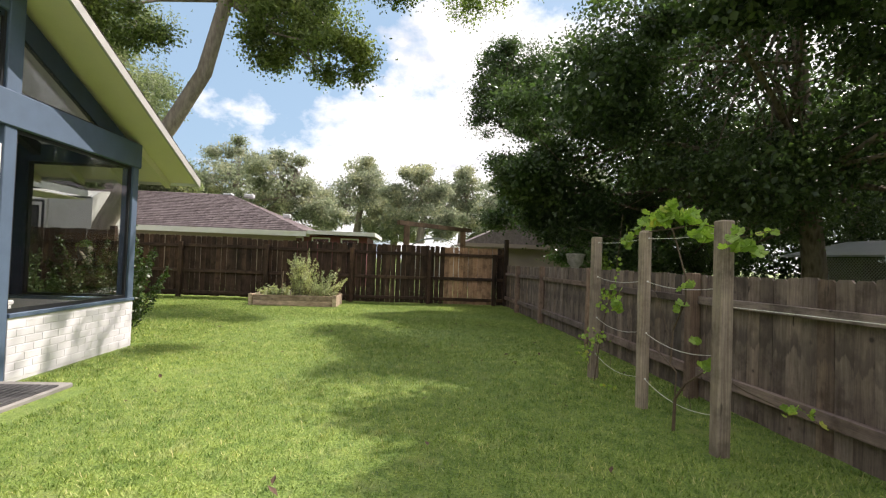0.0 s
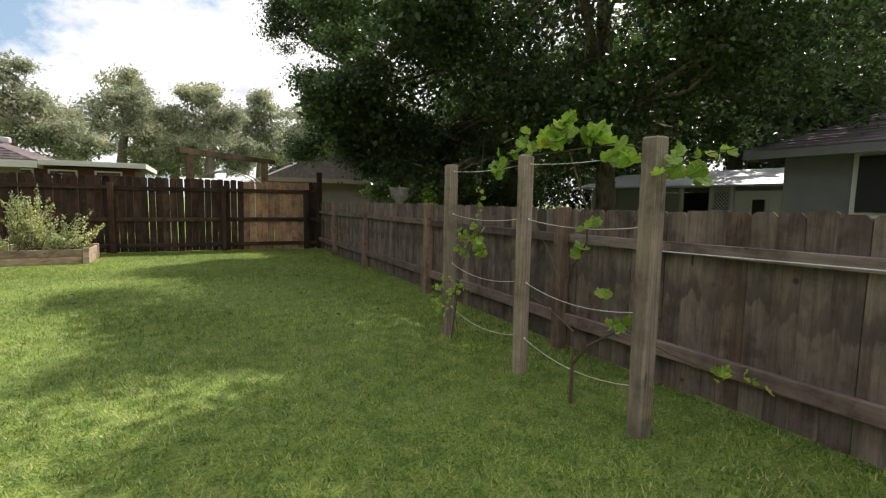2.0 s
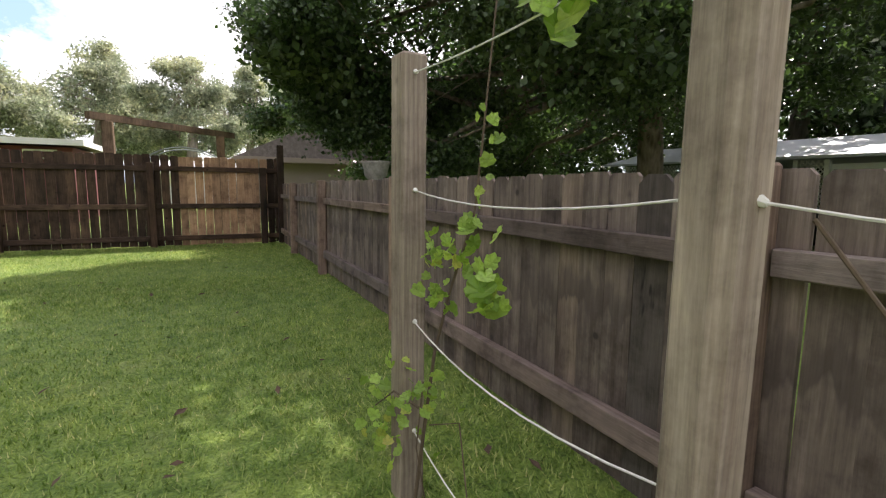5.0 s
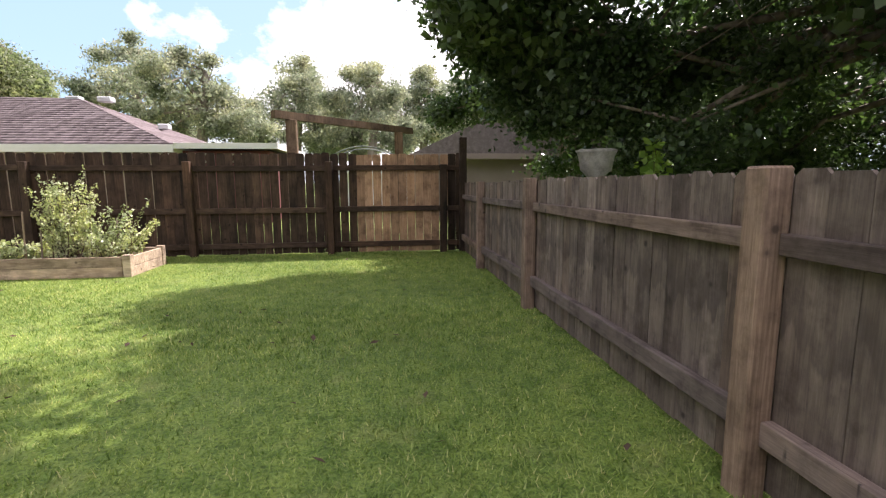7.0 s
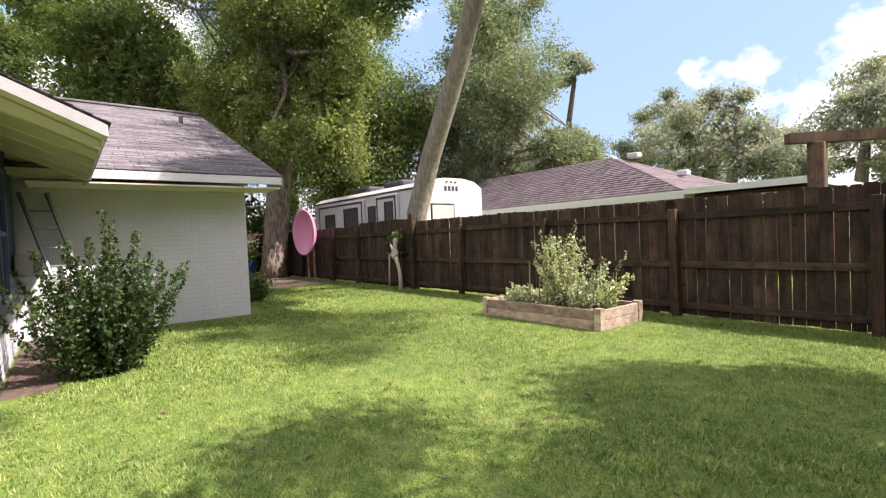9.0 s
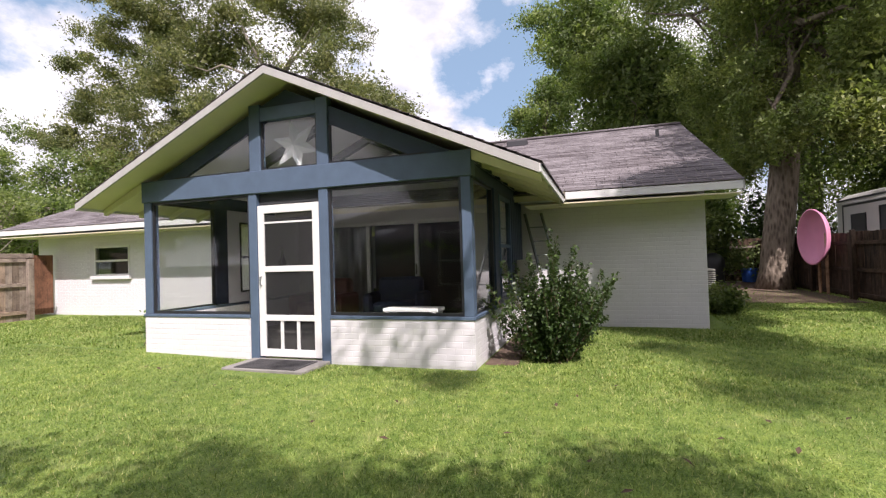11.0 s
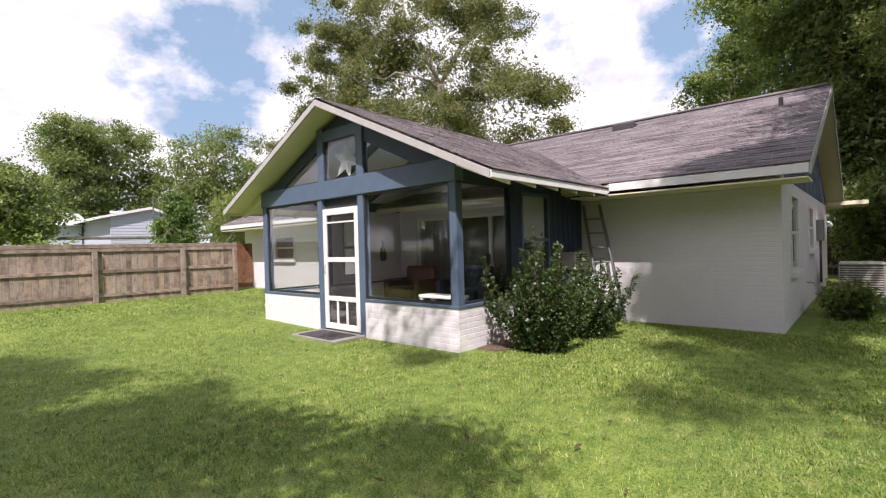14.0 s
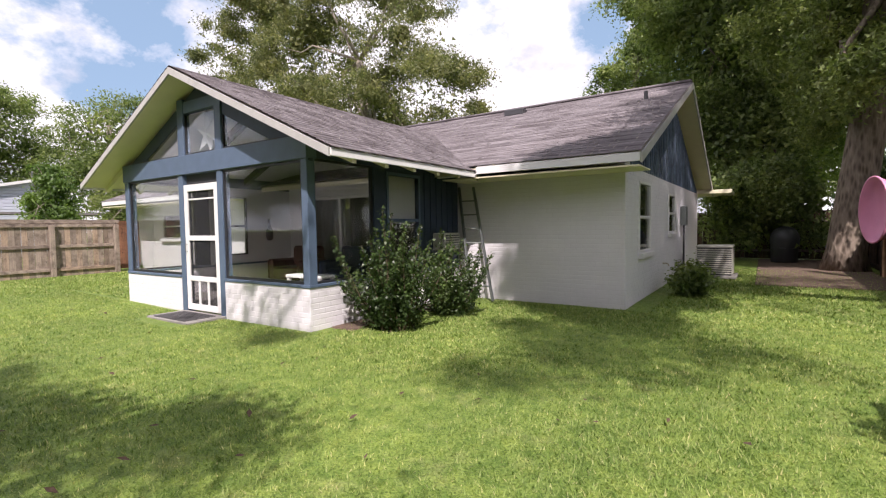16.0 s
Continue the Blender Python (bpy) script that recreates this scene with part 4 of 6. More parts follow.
def make_porch():
    g0 = 0.06
    # knee walls of white brick
    kn = (((PX - 0.2, PY0, -0.1), (PX, 2.94, 0.58)), ((PX - 0.2, 4.2, -0.1), (PX, PY1, 0.58)),
               ((WX, PY0, -0.1), (PX - 0.2, PY0 + 0.2, 0.58)), ((WX, PY1 - 0.2, -0.1), (PX - 0.2, PY1, 0.58)))
    knee2, knee, knee4, knee3 = [wpart("knee_wall", boxes(k), M_BRICK_J, house, "white painted brick knee wall") for k in kn]
    brickwork(house, knee, (PX, 4.2, 0.03), (0, 1, 0), PY1 - 4.2, 0.56, (1, 0, 0), True, 6)
    brickwork(house, knee2, (PX, PY0, 0.03), (0, 1, 0), 2.94 - PY0, 0.56, (1, 0, 0), True, 7)
    brickwork(house, knee3, (WX, PY1, 0.0), (1, 0, 0), PX - WX, 0.58, (0, 1, 0), False, 8)
    wparts("porch_sill", (((PX - 0.22, PY0 - 0.01, 0.58), (PX + 0.015, 2.94, 0.62)), ((PX - 0.22, 4.2, 0.58), (PX + 0.015, PY1 + 0.015, 0.62)),
                              ((WX, PY1 - 0.2, 0.58), (PX - 0.22, PY1 + 0.015, 0.62)), ((WX, PY0 - 0.01, 0.58), (PX - 0.22, PY0 + 0.2, 0.62))), M_BLUE, house, bevel=0.004)
    # posts and beams
    for y0, y1, zb in ((PY0, PY0 + 0.14, 0.62), (2.945, 3.075, -0.05), (4.06, 4.195, -0.05), (6.0, PY1, 0.62)):
        wpart("porch_post", boxes(((PX - 0.14, y0, zb), (PX, y1, 2.28)), bevel=0.006), M_BLUE, house)
    wpart("porch_beam", boxes(((PX - 0.16, PY0 - 0.02, 2.28), (PX + 0.02, PY1 + 0.02, 2.59)), bevel=0.008), M_BLUE, house)
    for y0, y1, zt in ((2.98, 3.16, 3.5), (4.05, 4.22, 3.48)):
        wpart("king_post", boxes(((PX - 0.12, y0, 2.59), (PX, y1, zt)), bevel=0.006), M_BLUE, house)
    wpart("cross_beam", boxes(((PX - 0.11, 3.16, 3.27), (PX - 0.008, 4.05, 3.45)), bevel=0.006), M_BLUE, house)
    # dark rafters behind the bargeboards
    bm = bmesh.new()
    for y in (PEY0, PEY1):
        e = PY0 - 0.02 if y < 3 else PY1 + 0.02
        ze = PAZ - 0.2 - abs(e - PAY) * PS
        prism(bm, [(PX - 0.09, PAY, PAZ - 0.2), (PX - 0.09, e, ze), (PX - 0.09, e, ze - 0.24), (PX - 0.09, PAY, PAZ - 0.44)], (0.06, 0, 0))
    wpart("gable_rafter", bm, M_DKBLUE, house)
    # panes: front, gable, sides
    x = PX - 0.045
    glass(house, (x, PY0 + 0.14, 0.62), (x + 0.006, 2.945, 2.28))
    glass(house, (x, 4.195, 0.62), (x + 0.006, 6.0, 2.28))
    bm = bmesh.new()
    for a, b in ((1.35, 2.98), (3.16, 4.05), (4.22, 5.8)):
        za, zb = (PAZ - 0.44 - abs(v - PAY) * PS for v in (a, b))
        prism(bm, [(x, a, 2.59), (x, b, 2.59), (x, b, max(2.63, min(zb, 3.27 if a == 3.16 else 9))), (x, a, max(2.63, min(za, 3.27 if a == 3.16 else 9)))], (0.006, 0, 0))
    wpart("pane", bm, M_GLASS, house).visible_shadow = False
    # black strips framing the panes
    for a, b in ((PY0 + 0.14, 2.945), (4.195, 6.0)):
        bm = bmesh.new()
        for lo, hi in (((a, 0.62), (b, 0.66)), ((a, 2.245), (b, 2.285)), ((a, 0.66), (a + 0.035, 2.245)), ((b - 0.035, 0.66), (b, 2.245))):
            box(bm, (x - 0.012, lo[0], lo[1]), (x + 0.02, hi[0], hi[1]))
        bmesh.ops.remove_doubles(bm, verts=bm.verts, dist=1e-5)
        wpart("pane_trim", bm, M_BLACK, house)
    for a, b in ((1.62, 2.98), (3.16, 4.05), (4.22, 5.55)):      # slim black beads along the gable panes
        wpart("pane_trim", boxes(((x - 0.012, a, 2.592), (x + 0.02, b, 2.617))), M_BLACK, house)
    for y, zt in ((2.955, 3.1), (3.162, 3.26), (4.023, 3.26), (4.222, 3.1)):
        wpart("pane_trim", boxes(((x - 0.012, y, 2.62), (x + 0.02, y + 0.025, zt))), M_BLACK, house)
    for y, s in ((PY1, -1), (PY0, 1)):
        ya, yb = sorted((y, y + s * 0.12))
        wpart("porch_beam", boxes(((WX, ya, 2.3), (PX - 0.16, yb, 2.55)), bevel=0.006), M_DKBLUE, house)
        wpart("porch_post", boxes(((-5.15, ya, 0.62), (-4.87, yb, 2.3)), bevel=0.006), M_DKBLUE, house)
        glass(house, (-4.87, y + s * 0.06, 0.62), (PX - 0.14, y + s * 0.06 + 0.006, 2.3))
        wpart("pane_trim", boxes(((-4.87, ya + 0.03, 0.62), (-4.845, yb - 0.03, 2.3)), ((-4.84, ya + 0.03, 0.62), (PX - 0.14, yb - 0.03, 0.65)), ((-4.84, ya + 0.03, 2.27), (PX - 0.14, yb - 0.03, 2.3)), bevel=0.003), M_BLACK, house)
    # right side: a white-framed window and dark vertical boards
    window(house, "y", PY1, -6.03, -5.15, 0.72, 2.24, frame=M_BLUE, room=False)
    wpart("window_shade", boxes(((-5.97, PY1 - 0.07, 1.44), (-5.21, PY1 - 0.06, 2.2))), M_WHITE, house)
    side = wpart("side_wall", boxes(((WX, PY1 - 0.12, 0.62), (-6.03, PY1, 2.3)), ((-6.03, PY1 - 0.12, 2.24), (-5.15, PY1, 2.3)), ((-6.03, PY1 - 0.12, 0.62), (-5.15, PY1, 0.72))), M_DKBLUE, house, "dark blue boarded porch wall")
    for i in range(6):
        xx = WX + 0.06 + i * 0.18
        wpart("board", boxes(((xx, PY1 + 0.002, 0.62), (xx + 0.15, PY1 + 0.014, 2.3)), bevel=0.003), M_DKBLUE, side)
    # left side: white wall with a black-framed window further in
    wpart("side_wall", rect_wall("y", PY0 + 0.12, 0.12, WX, -5.15, 0.62, 2.3, [(-6.05, -5.45, 0.8, 2.1)]), M_WHITE, house, "white porch wall")
    window(house, "y", PY0 + 0.12, -6.05, -5.45, 0.8, 2.1, frame=M_BLACK, room=False, fw=0.03)
    wpart("porch_floor", boxes(((WX, PY0 + 0.2, -0.1), (PX - 0.2, PY1 - 0.2, 0.07))), M_CONC, house)
    # ceiling lining, beams
    bm = bmesh.new()
    for e in (PY0, PY1):
        ze = PAZ - 0.24 - abs(e - PAY) * PS
        prism(bm, [(PX - 0.12, PAY, PAZ - 0.24), (PX - 0.12, e, ze), (WX - 1.2, e, ze), (WX - 1.2, PAY, PAZ - 0.24)], (0, 0, 0.02))
    wpart("porch_ceiling", bm, M_WHITE, house)
    prism_bm = bmesh.new()
    prism(prism_bm, [(WX - 0.02, PY0, 2.36), (WX - 0.02, PY1, 2.36), (WX - 0.02, PAY, PAZ - 0.26)], (-0.1, 0, 0))
    wpart("upper_wall", prism_bm, M_WHITE, house)
    for xx in (-4.8, -6.1):
        bm = bmesh.new()
        for e in (PY0 + 0.14, PY1 - 0.14):
            ze = PAZ - 0.25 - abs(e - PAY) * PS
            prism(bm, [(xx, PAY, PAZ - 0.25), (xx, e, ze), (xx, e, ze - 0.14), (xx, PAY, PAZ - 0.39)], (0.1, 0, 0))
        wpart("ceiling_beam", bm, M_BLACK, house, "dark ceiling beam")
    # roof of the porch
    bm = bmesh.new()
    for ye in (PEY0, PEY1):
        vx = RX + (RZ - PAZ) / SL      # where the ridge meets the main slope
        pts = [(PFX, ye, PEZ - 0.04), (PFX, PAY, PAZ - 0.04), (vx, PAY, PAZ - 0.04), (EX - 0.1, ye, PEZ - 0.04)]
        prism(bm, pts, (0, 0, -0.05))
    proof = wpart("porch_roof", bm, M_CREAM, house)
    vx = RX + (RZ - PAZ) / SL - 0.05
    courses(house, "shingles", [(PFX + 0.02, PEY1 + 0.03, PEZ - 0.02), (EX - 0.15, PEY1 + 0.03, PEZ - 0.02), (vx, PAY, PAZ), (PFX + 0.02, PAY, PAZ)], M_ROOF, seed=8).parent = proof
    courses(house, "shingles", [(EX - 0.15, PEY0 - 0.03, PEZ - 0.02), (PFX + 0.02, PEY0 - 0.03, PEZ - 0.02), (PFX + 0.02, PAY, PAZ), (vx, PAY, PAZ)], M_ROOF, seed=9).parent = proof
    bm = bmesh.new()
    for ye in (PEY0, PEY1):
        prism(bm, [(PFX, ye, PEZ - 0.03), (PFX, PAY, PAZ - 0.03), (PFX, PAY, PAZ - 0.13), (PFX, ye, PEZ - 0.13)], (0.03, 0, 0))
    wpart("bargeboard", bm, M_BARGE, proof)
    wparts("fascia", (((EX, PEY1 - 0.02, PEZ - 0.12), (PFX, PEY1 + 0.01, PEZ - 0.03)), ((EX, PEY0 - 0.01, PEZ - 0.12), (PFX, PEY0 + 0.02, PEZ - 0.03))), M_WHITE, proof, bevel=0.004)
    for i in range(6):
        xx = PFX - 0.45 - i * 0.6
        for ye, yw in ((PEY1 - 0.03, PY1), (PEY0 + 0.03, PY0)):
            bm = bmesh.new()
            zw = PAZ - 0.1 - abs(yw - PAY) * PS
            ze = PAZ - 0.1 - abs(ye - PAY) * PS
            prism(bm, [(xx, yw, zw), (xx, ye, ze), (xx, ye, ze - 0.08), (xx, yw, zw - 0.12)], (0.07, 0, 0))
            wpart("rafter_tail", bm, M_CREAM, proof)


make_porch()


def screen_door():
    y0, y1, z0, z1, x = 3.085, 4.05, 0.06, 2.11, PX - 0.03
    door = thing("screen_door", (x, (y0 + y1) / 2, z0), "white wooden screen door with dark mesh panels", "door")
    bars = [((y0, z0), (y0 + 0.1, z1)), ((y1 - 0.1, z0), (y1, z1)), ((y0 + 0.1, z1 - 0.11), (y1 - 0.1, z1)), ((y0 + 0.1, z0), (y1 - 0.1, z0 + 0.1)),
            ((y0 + 0.1, 1.2), (y1 - 0.1, 1.28)), ((y0 + 0.1, 0.54), (y1 - 0.1, 0.62))]
    wpart("frame", boxes(*[((x - 0.02, a[0], a[1]), (x + 0.02, b[0], b[1])) for a, b in bars], bevel=0.004), M_WHITE, door)
    for k in (1, 2):
        yy = y0 + 0.1 + (y1 - y0 - 0.2) * k / 3
        wpart("bar", boxes(((x - 0.014, yy - 0.022, z0 + 0.1), (x + 0.014, yy + 0.022, 0.54)), bevel=0.003), M_WHITE, door)
    wpart("bar", boxes(((x - 0.008, y0 + 0.1, 1.86), (x + 0.008, y1 - 0.1, 1.885))), M_WHITE, door)
    m = Nodes("insect_mesh")
    tr, mx = m.node("BsdfTransparent"), m.node("MixShader", Fac=0.45)
    m.link(tr.outputs[0], mx.inputs[1])
    m.link(m.bsdf.outputs[0], mx.inputs[2])
    m.link(mx.outputs[0], m.n["Material Output"].inputs["Surface"])
    mesh_mat = m.done((0.02, 0.02, 0.022), 0.8)
    wpart("mesh", boxes(((x - 0.003, y0 + 0.09, z0 + 0.09), (x - 0.001, y1 - 0.09, z1 - 0.1))), mesh_mat, door, "dark insect mesh")
    bm = bmesh.new()
    tube(bm, [(x + 0.02, y0 + 0.05, 1.02), (x + 0.055, y0 + 0.05, 1.03), (x + 0.055, y0 + 0.05, 1.13), (x + 0.02, y0 + 0.05, 1.14)], [0.008] * 4, 6)
    wpart("handle", bm, M_ALU, door)
    wpart("transom", boxes(((PX - 0.09, 3.08, 2.13), (PX - 0.07, 4.055, 2.3))), M_SCREEN, house)


screen_door()


def star():
    c = Vector((PX - 0.17, 3.62, 2.93))
    bm = bmesh.new()
    n, mid, back = 6, bm.verts.new((0.07, 0, 0)), bm.verts.new((-0.03, 0, 0))
    ring = []
    for i in range(2 * n):
        r = 0.39 if i % 2 == 0 else 0.165
        a = math.pi / 2 + 0.2 + i * math.pi / n
        ring.append(bm.verts.new((0, r * math.cos(a), r * math.sin(a))))
    for i in range(2 * n):
        a, b = ring[i], ring[(i + 1) % (2 * n)]
        bm.faces.new((mid, a, b))
        bm.faces.new((back, b, a))
    ob = link_bm("star_ornament", bm, M_WHITE)
    ob.location = c
    tagged(ob, "large white faceted barn star hung in the porch gable", "ornament")


star()


# ---- trees and plants (large first) ----
# some overhead blobs, out of view, are added to shade lawn and knee wall
tree("oak_tree", "huge dark-leaved oak spreading over the fence", [(9.6, 10.6, 0, 0.3), (9.4, 10.3, 1.3, 0.25), (8.9, 10.0, 3.4, 0.2), (8.3, 9.7, 7.5, 0.12)],
     [((7.4, 9.6, 5.6), (4.5, 5.2, 3.6), 5), ((5.4, 12.3, 4.4), (2.7, 2.5, 2.4), 2.4), ((9.5, 6.4, 5.2), (3.8, 3.2, 3.0), 3.2), ((6.6, 5.6, 6.2), (2.6, 2.2, 2.0), 1.6), ((9.5, 9.0, 3.9), (2.5, 3.5, 1.5), 1.6), ((8.5, 10.4, 8.6), (3.0, 3.5, 2.2), 1.8), ((9.0, 13.0, 4.0), (4.8, 3.0, 3.2), 2), ((5.6, 12.4, 1.9), (2.0, 2.6, 1.3), 1.3), ((9.5, 15.5, 2.5), (4.5, 2.5, 2.4), 1.2), ((5.0, 14.2, 2.7), (2.0, 1.7, 1.7), 1.2), ((12.5, 14.5, 2.0), (3, 3, 2), 0.8), ((7.2, 13.0, 1.5), (1.5, 2.0, 1.3), 1.3), ((6.4, 8.6, 2.95), (2.0, 2.2, 0.95), 1.2), ((2.2, 9.1, 8.7), (1.1, 1.5, 0.5), 0.15), ((2.7, 12.5, 3.4), (0.8, 1.0, 0.8), 0.7), ((3.7, 15.9, 3.2), (1.2, 1.2, 1.1), 1.1), ((3.5, 9.3, 4.9), (1.6, 1.8, 1.3), 1.4), ((2.6, 11.7, 3.3), (0.9, 1.2, 0.8), 0.7), ((3.9, 12.3, 2.8), (1.1, 1.5, 1.3), 1.4), ((3.3, 11.6, 3.6), (1.0, 1.4, 1.2), 0.9), ((4.8, 6.2, 5.6), (1.6, 1.8, 1.1), 1.1), ((5.4, 4.4, 5.8), (1.5, 1.3, 1.1), 0.9)],
     285000, 0.084, M_LEAF_OAK, M_BARK_M, 1, limbs=64, clump=0.2, shell=0.4, per=60, core=0.15, billows=200, tri=False)
# added tree widens the near oak's outline, set back so its shadow misses the yard
tree("oak_tree", "tall dark oak added beyond the corner of the yard", [(7.6, 20.7, 0, 0.3), (7.2, 20.5, 3.5, 0.24), (5.4, 20.1, 6.5, 0.18), (4.2, 19.9, 8.6, 0.1)],
     [((3.5, 19.6, 8.8), (1.7, 1.6, 2.4), 3), ((5.2, 20.0, 8.4), (2.1, 1.8, 2.6), 3)], 24000, 0.11, M_LEAF_OAK, M_BARK_M, 16, limbs=24, clump=0.25, shell=0.4, per=50, core=0.15, billows=50)
# last two blobs, unseen above the view, are added to shade lawn and house wall
tree("oak_tree", "leaning live oak with pale grey bark behind the fence", [(-9.1, 14.25, 0, 0.33), (-8.95, 14.2, 1.9, 0.28), (-8.2, 14.2, 3.35, 0.25), (-7.15, 14.18, 5.0, 0.23), (-6.3, 14.15, 6.5, 0.215), (-5.75, 14.1, 8.7, 0.19), (-5.5, 14.0, 11.0, 0.12)],
     [((-3.2, 12.6, 7.9), (1.7, 1.4, 1.4), 3.0), ((-2.2, 12.5, 6.6), (1.0, 0.9, 0.7), 1.1), ((-4.2, 12.9, 6.9), (0.8, 0.8, 0.6), 0.8), ((-4.2, 13.8, 10.0), (3.2, 2.8, 1.6), 3), ((-8.0, 14.2, 11.5), (3.6, 3.2, 2.0), 3), ((-8.1, 12.9, 7.2), (1.5, 1.2, 0.8), 1.5), ((-4.5, 16.5, 12.0), (4, 3, 2), 2), ((-0.9, 12.4, 9.0), (1.1, 1.0, 0.6), 0.7), ((1.4, 14.2, 10.3), (2.6, 2.2, 1.0), 2.2), ((-0.9, 12.8, 10.3), (1.7, 1.4, 0.9), 1.2)],
     100000, 0.092, M_LEAF_MID, M_BARK, 2, limbs=34, clump=0.23, shell=0.25, per=30, core=0.01, billows=150, tri=False)
tree("shade_tree", "tall leafy tree with a thick ridged trunk in the side yard", [(-16.7, 12.95, -0.05, 0.6), (-16.7, 12.97, 0.5, 0.46), (-16.85, 13.4, 4, 0.42), (-16.9, 13.7, 9, 0.34), (-16.2, 13.0, 15, 0.15)],
     [((-17, 14.0, 10.5), (4.5, 3.5, 4.5), 4), ((-13.5, 15.0, 9.5), (2.4, 1.8, 2.4), 1.2), ((-19, 12.5, 7.0), (2.5, 2.2, 2.8), 1.3), ((-16.4, 12.7, 5.2), (2.0, 1.0, 1.7), 1.3), ((-14.8, 14.6, 5.8), (1.8, 1.2, 2.2), 1.2), ((-18, 12.0, 14), (5, 4, 3.5), 3)],
     90000, 0.135, M_LEAF_OLIVE, M_BARK_M, 3, limbs=44, clump=0.28, shell=0.35, per=30, droop=0.6, core=0.1, billows=130)
tree("shade_tree", "tall dense tree draped in foliage beyond the side yard", [(-26.5, 17.3, 0, 0.6), (-26.3, 17.4, 4, 0.5), (-26.0, 17.5, 9, 0.4), (-25.5, 17.6, 15, 0.2)],
     [((-26, 18.0, 10), (6, 5, 8), 5), ((-21.5, 20.5, 7), (3.6, 3, 6.5), 3), ((-31, 12, 8), (4, 6, 8), 4)],
     85000, 0.16, M_LEAF_MID, M_BARK, 13, limbs=14, clump=0.48, shell=0.55, per=45, droop=2.5, core=0.28)
tree("shade_tree", "tall green tree behind the trailer", [(-17, 25, 0, 0.5), (-17, 25, 5, 0.4), (-16.8, 25, 11, 0.2)],
     [((-17, 25, 9), (4.0, 3.5, 7.5), 4), ((-21, 24, 6), (3, 3, 5.5), 2), ((-13.2, 27, 4.2), (2.2, 2.2, 3), 1.3)],
     65000, 0.155, M_LEAF_HAZE, M_BARK, 4, limbs=30, clump=0.28, shell=0.4, per=30, droop=0.8, core=0.14, billows=110)
tree("shade_tree", "big mixed green and yellow tree behind the house", [(-25, -12, 0, 0.6), (-25, -12, 6, 0.5), (-24.5, -12.5, 13, 0.25)],
     [((-24.5, -15, 12.5), (6.5, 8.5, 5.5), 4), ((-24, -24, 10.5), (4.5, 6.0, 4.5), 2.4), ((-23, -30, 11.5), (2.5, 3.5, 2.6), 0.7), ((-24, -6.5, 10), (4.0, 4.5, 4.5), 2), ((-25, -13, 18.5), (6, 7.5, 4), 2.8), ((-25, -20, 16.5), (4, 5, 3.5), 1.6), ((-24, -27, 16), (4, 4.5, 3.5), 1.4), ((-24, -22.5, 21), (4, 5, 3.2), 1.4)],
     130000, 0.19, M_LEAF_WARM, M_BARK, 5, limbs=60, clump=0.36, shell=0.35, per=40, core=0.03, billows=170)
tree("shade_tree", "dense dark tree behind the far gable", [(-25, 9.5, 0, 0.4), (-25, 9.5, 5, 0.34), (-24.8, 9.6, 12, 0.16)],
     [((-24.5, 9.5, 9), (4, 4.2, 5), 4), ((-22.5, 10.5, 4.5), (2, 3, 3), 1.5), ((-20.3, 11.0, 2.2), (1.2, 2.6, 2.0), 1.2), ((-25, 7, 13), (4, 3.5, 3), 2)],
     50000, 0.17, M_LEAF_MID, M_BARK_D, 14, limbs=18, clump=0.42, shell=0.45, per=45, core=0.3, billows=70)
tree("pine_tree", "tall pine with an open crown beyond the roof", [(-33, 4, 0, 0.35), (-33, 4, 8, 0.28), (-32.8, 4, 14, 0.12)],
     [((-33, 4, 10.5), (2.8, 3.0, 2.0), 2), ((-32.6, 4.6, 12.8), (1.8, 1.8, 1.2), 1)], 12000, 0.2, M_LEAF_MID, M_BARK, 6, limbs=14, clump=0.35, per=35)
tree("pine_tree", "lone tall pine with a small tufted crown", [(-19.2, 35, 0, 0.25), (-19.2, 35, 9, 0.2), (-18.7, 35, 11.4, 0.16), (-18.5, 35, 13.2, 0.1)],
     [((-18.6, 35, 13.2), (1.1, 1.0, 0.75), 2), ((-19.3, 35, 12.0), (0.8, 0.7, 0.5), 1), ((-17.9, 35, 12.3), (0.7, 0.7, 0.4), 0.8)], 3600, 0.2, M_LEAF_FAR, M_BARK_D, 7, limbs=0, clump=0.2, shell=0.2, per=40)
rng = random.Random(21)
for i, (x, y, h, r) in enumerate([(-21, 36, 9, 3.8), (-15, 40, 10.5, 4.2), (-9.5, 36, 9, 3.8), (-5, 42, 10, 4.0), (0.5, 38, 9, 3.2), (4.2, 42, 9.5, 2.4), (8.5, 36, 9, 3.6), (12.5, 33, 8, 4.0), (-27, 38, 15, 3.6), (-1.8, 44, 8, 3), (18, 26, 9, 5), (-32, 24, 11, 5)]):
    tree("shade_tree", "grey-green tree beyond the neighbouring roofs, distance haze put into its colour", [(x, y, 0, 0.38), (x + 0.2, y, h * 0.36, 0.32), (x + 0.5, y, h * 0.62, 0.2), (x + 0.7, y, h * 0.85, 0.1)],
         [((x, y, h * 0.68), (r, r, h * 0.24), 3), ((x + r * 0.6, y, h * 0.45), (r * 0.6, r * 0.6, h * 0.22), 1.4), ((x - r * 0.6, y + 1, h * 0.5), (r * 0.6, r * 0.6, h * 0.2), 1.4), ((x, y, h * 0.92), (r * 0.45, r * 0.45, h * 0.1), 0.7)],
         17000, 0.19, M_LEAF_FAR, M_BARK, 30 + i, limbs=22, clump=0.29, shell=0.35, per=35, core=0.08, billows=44)
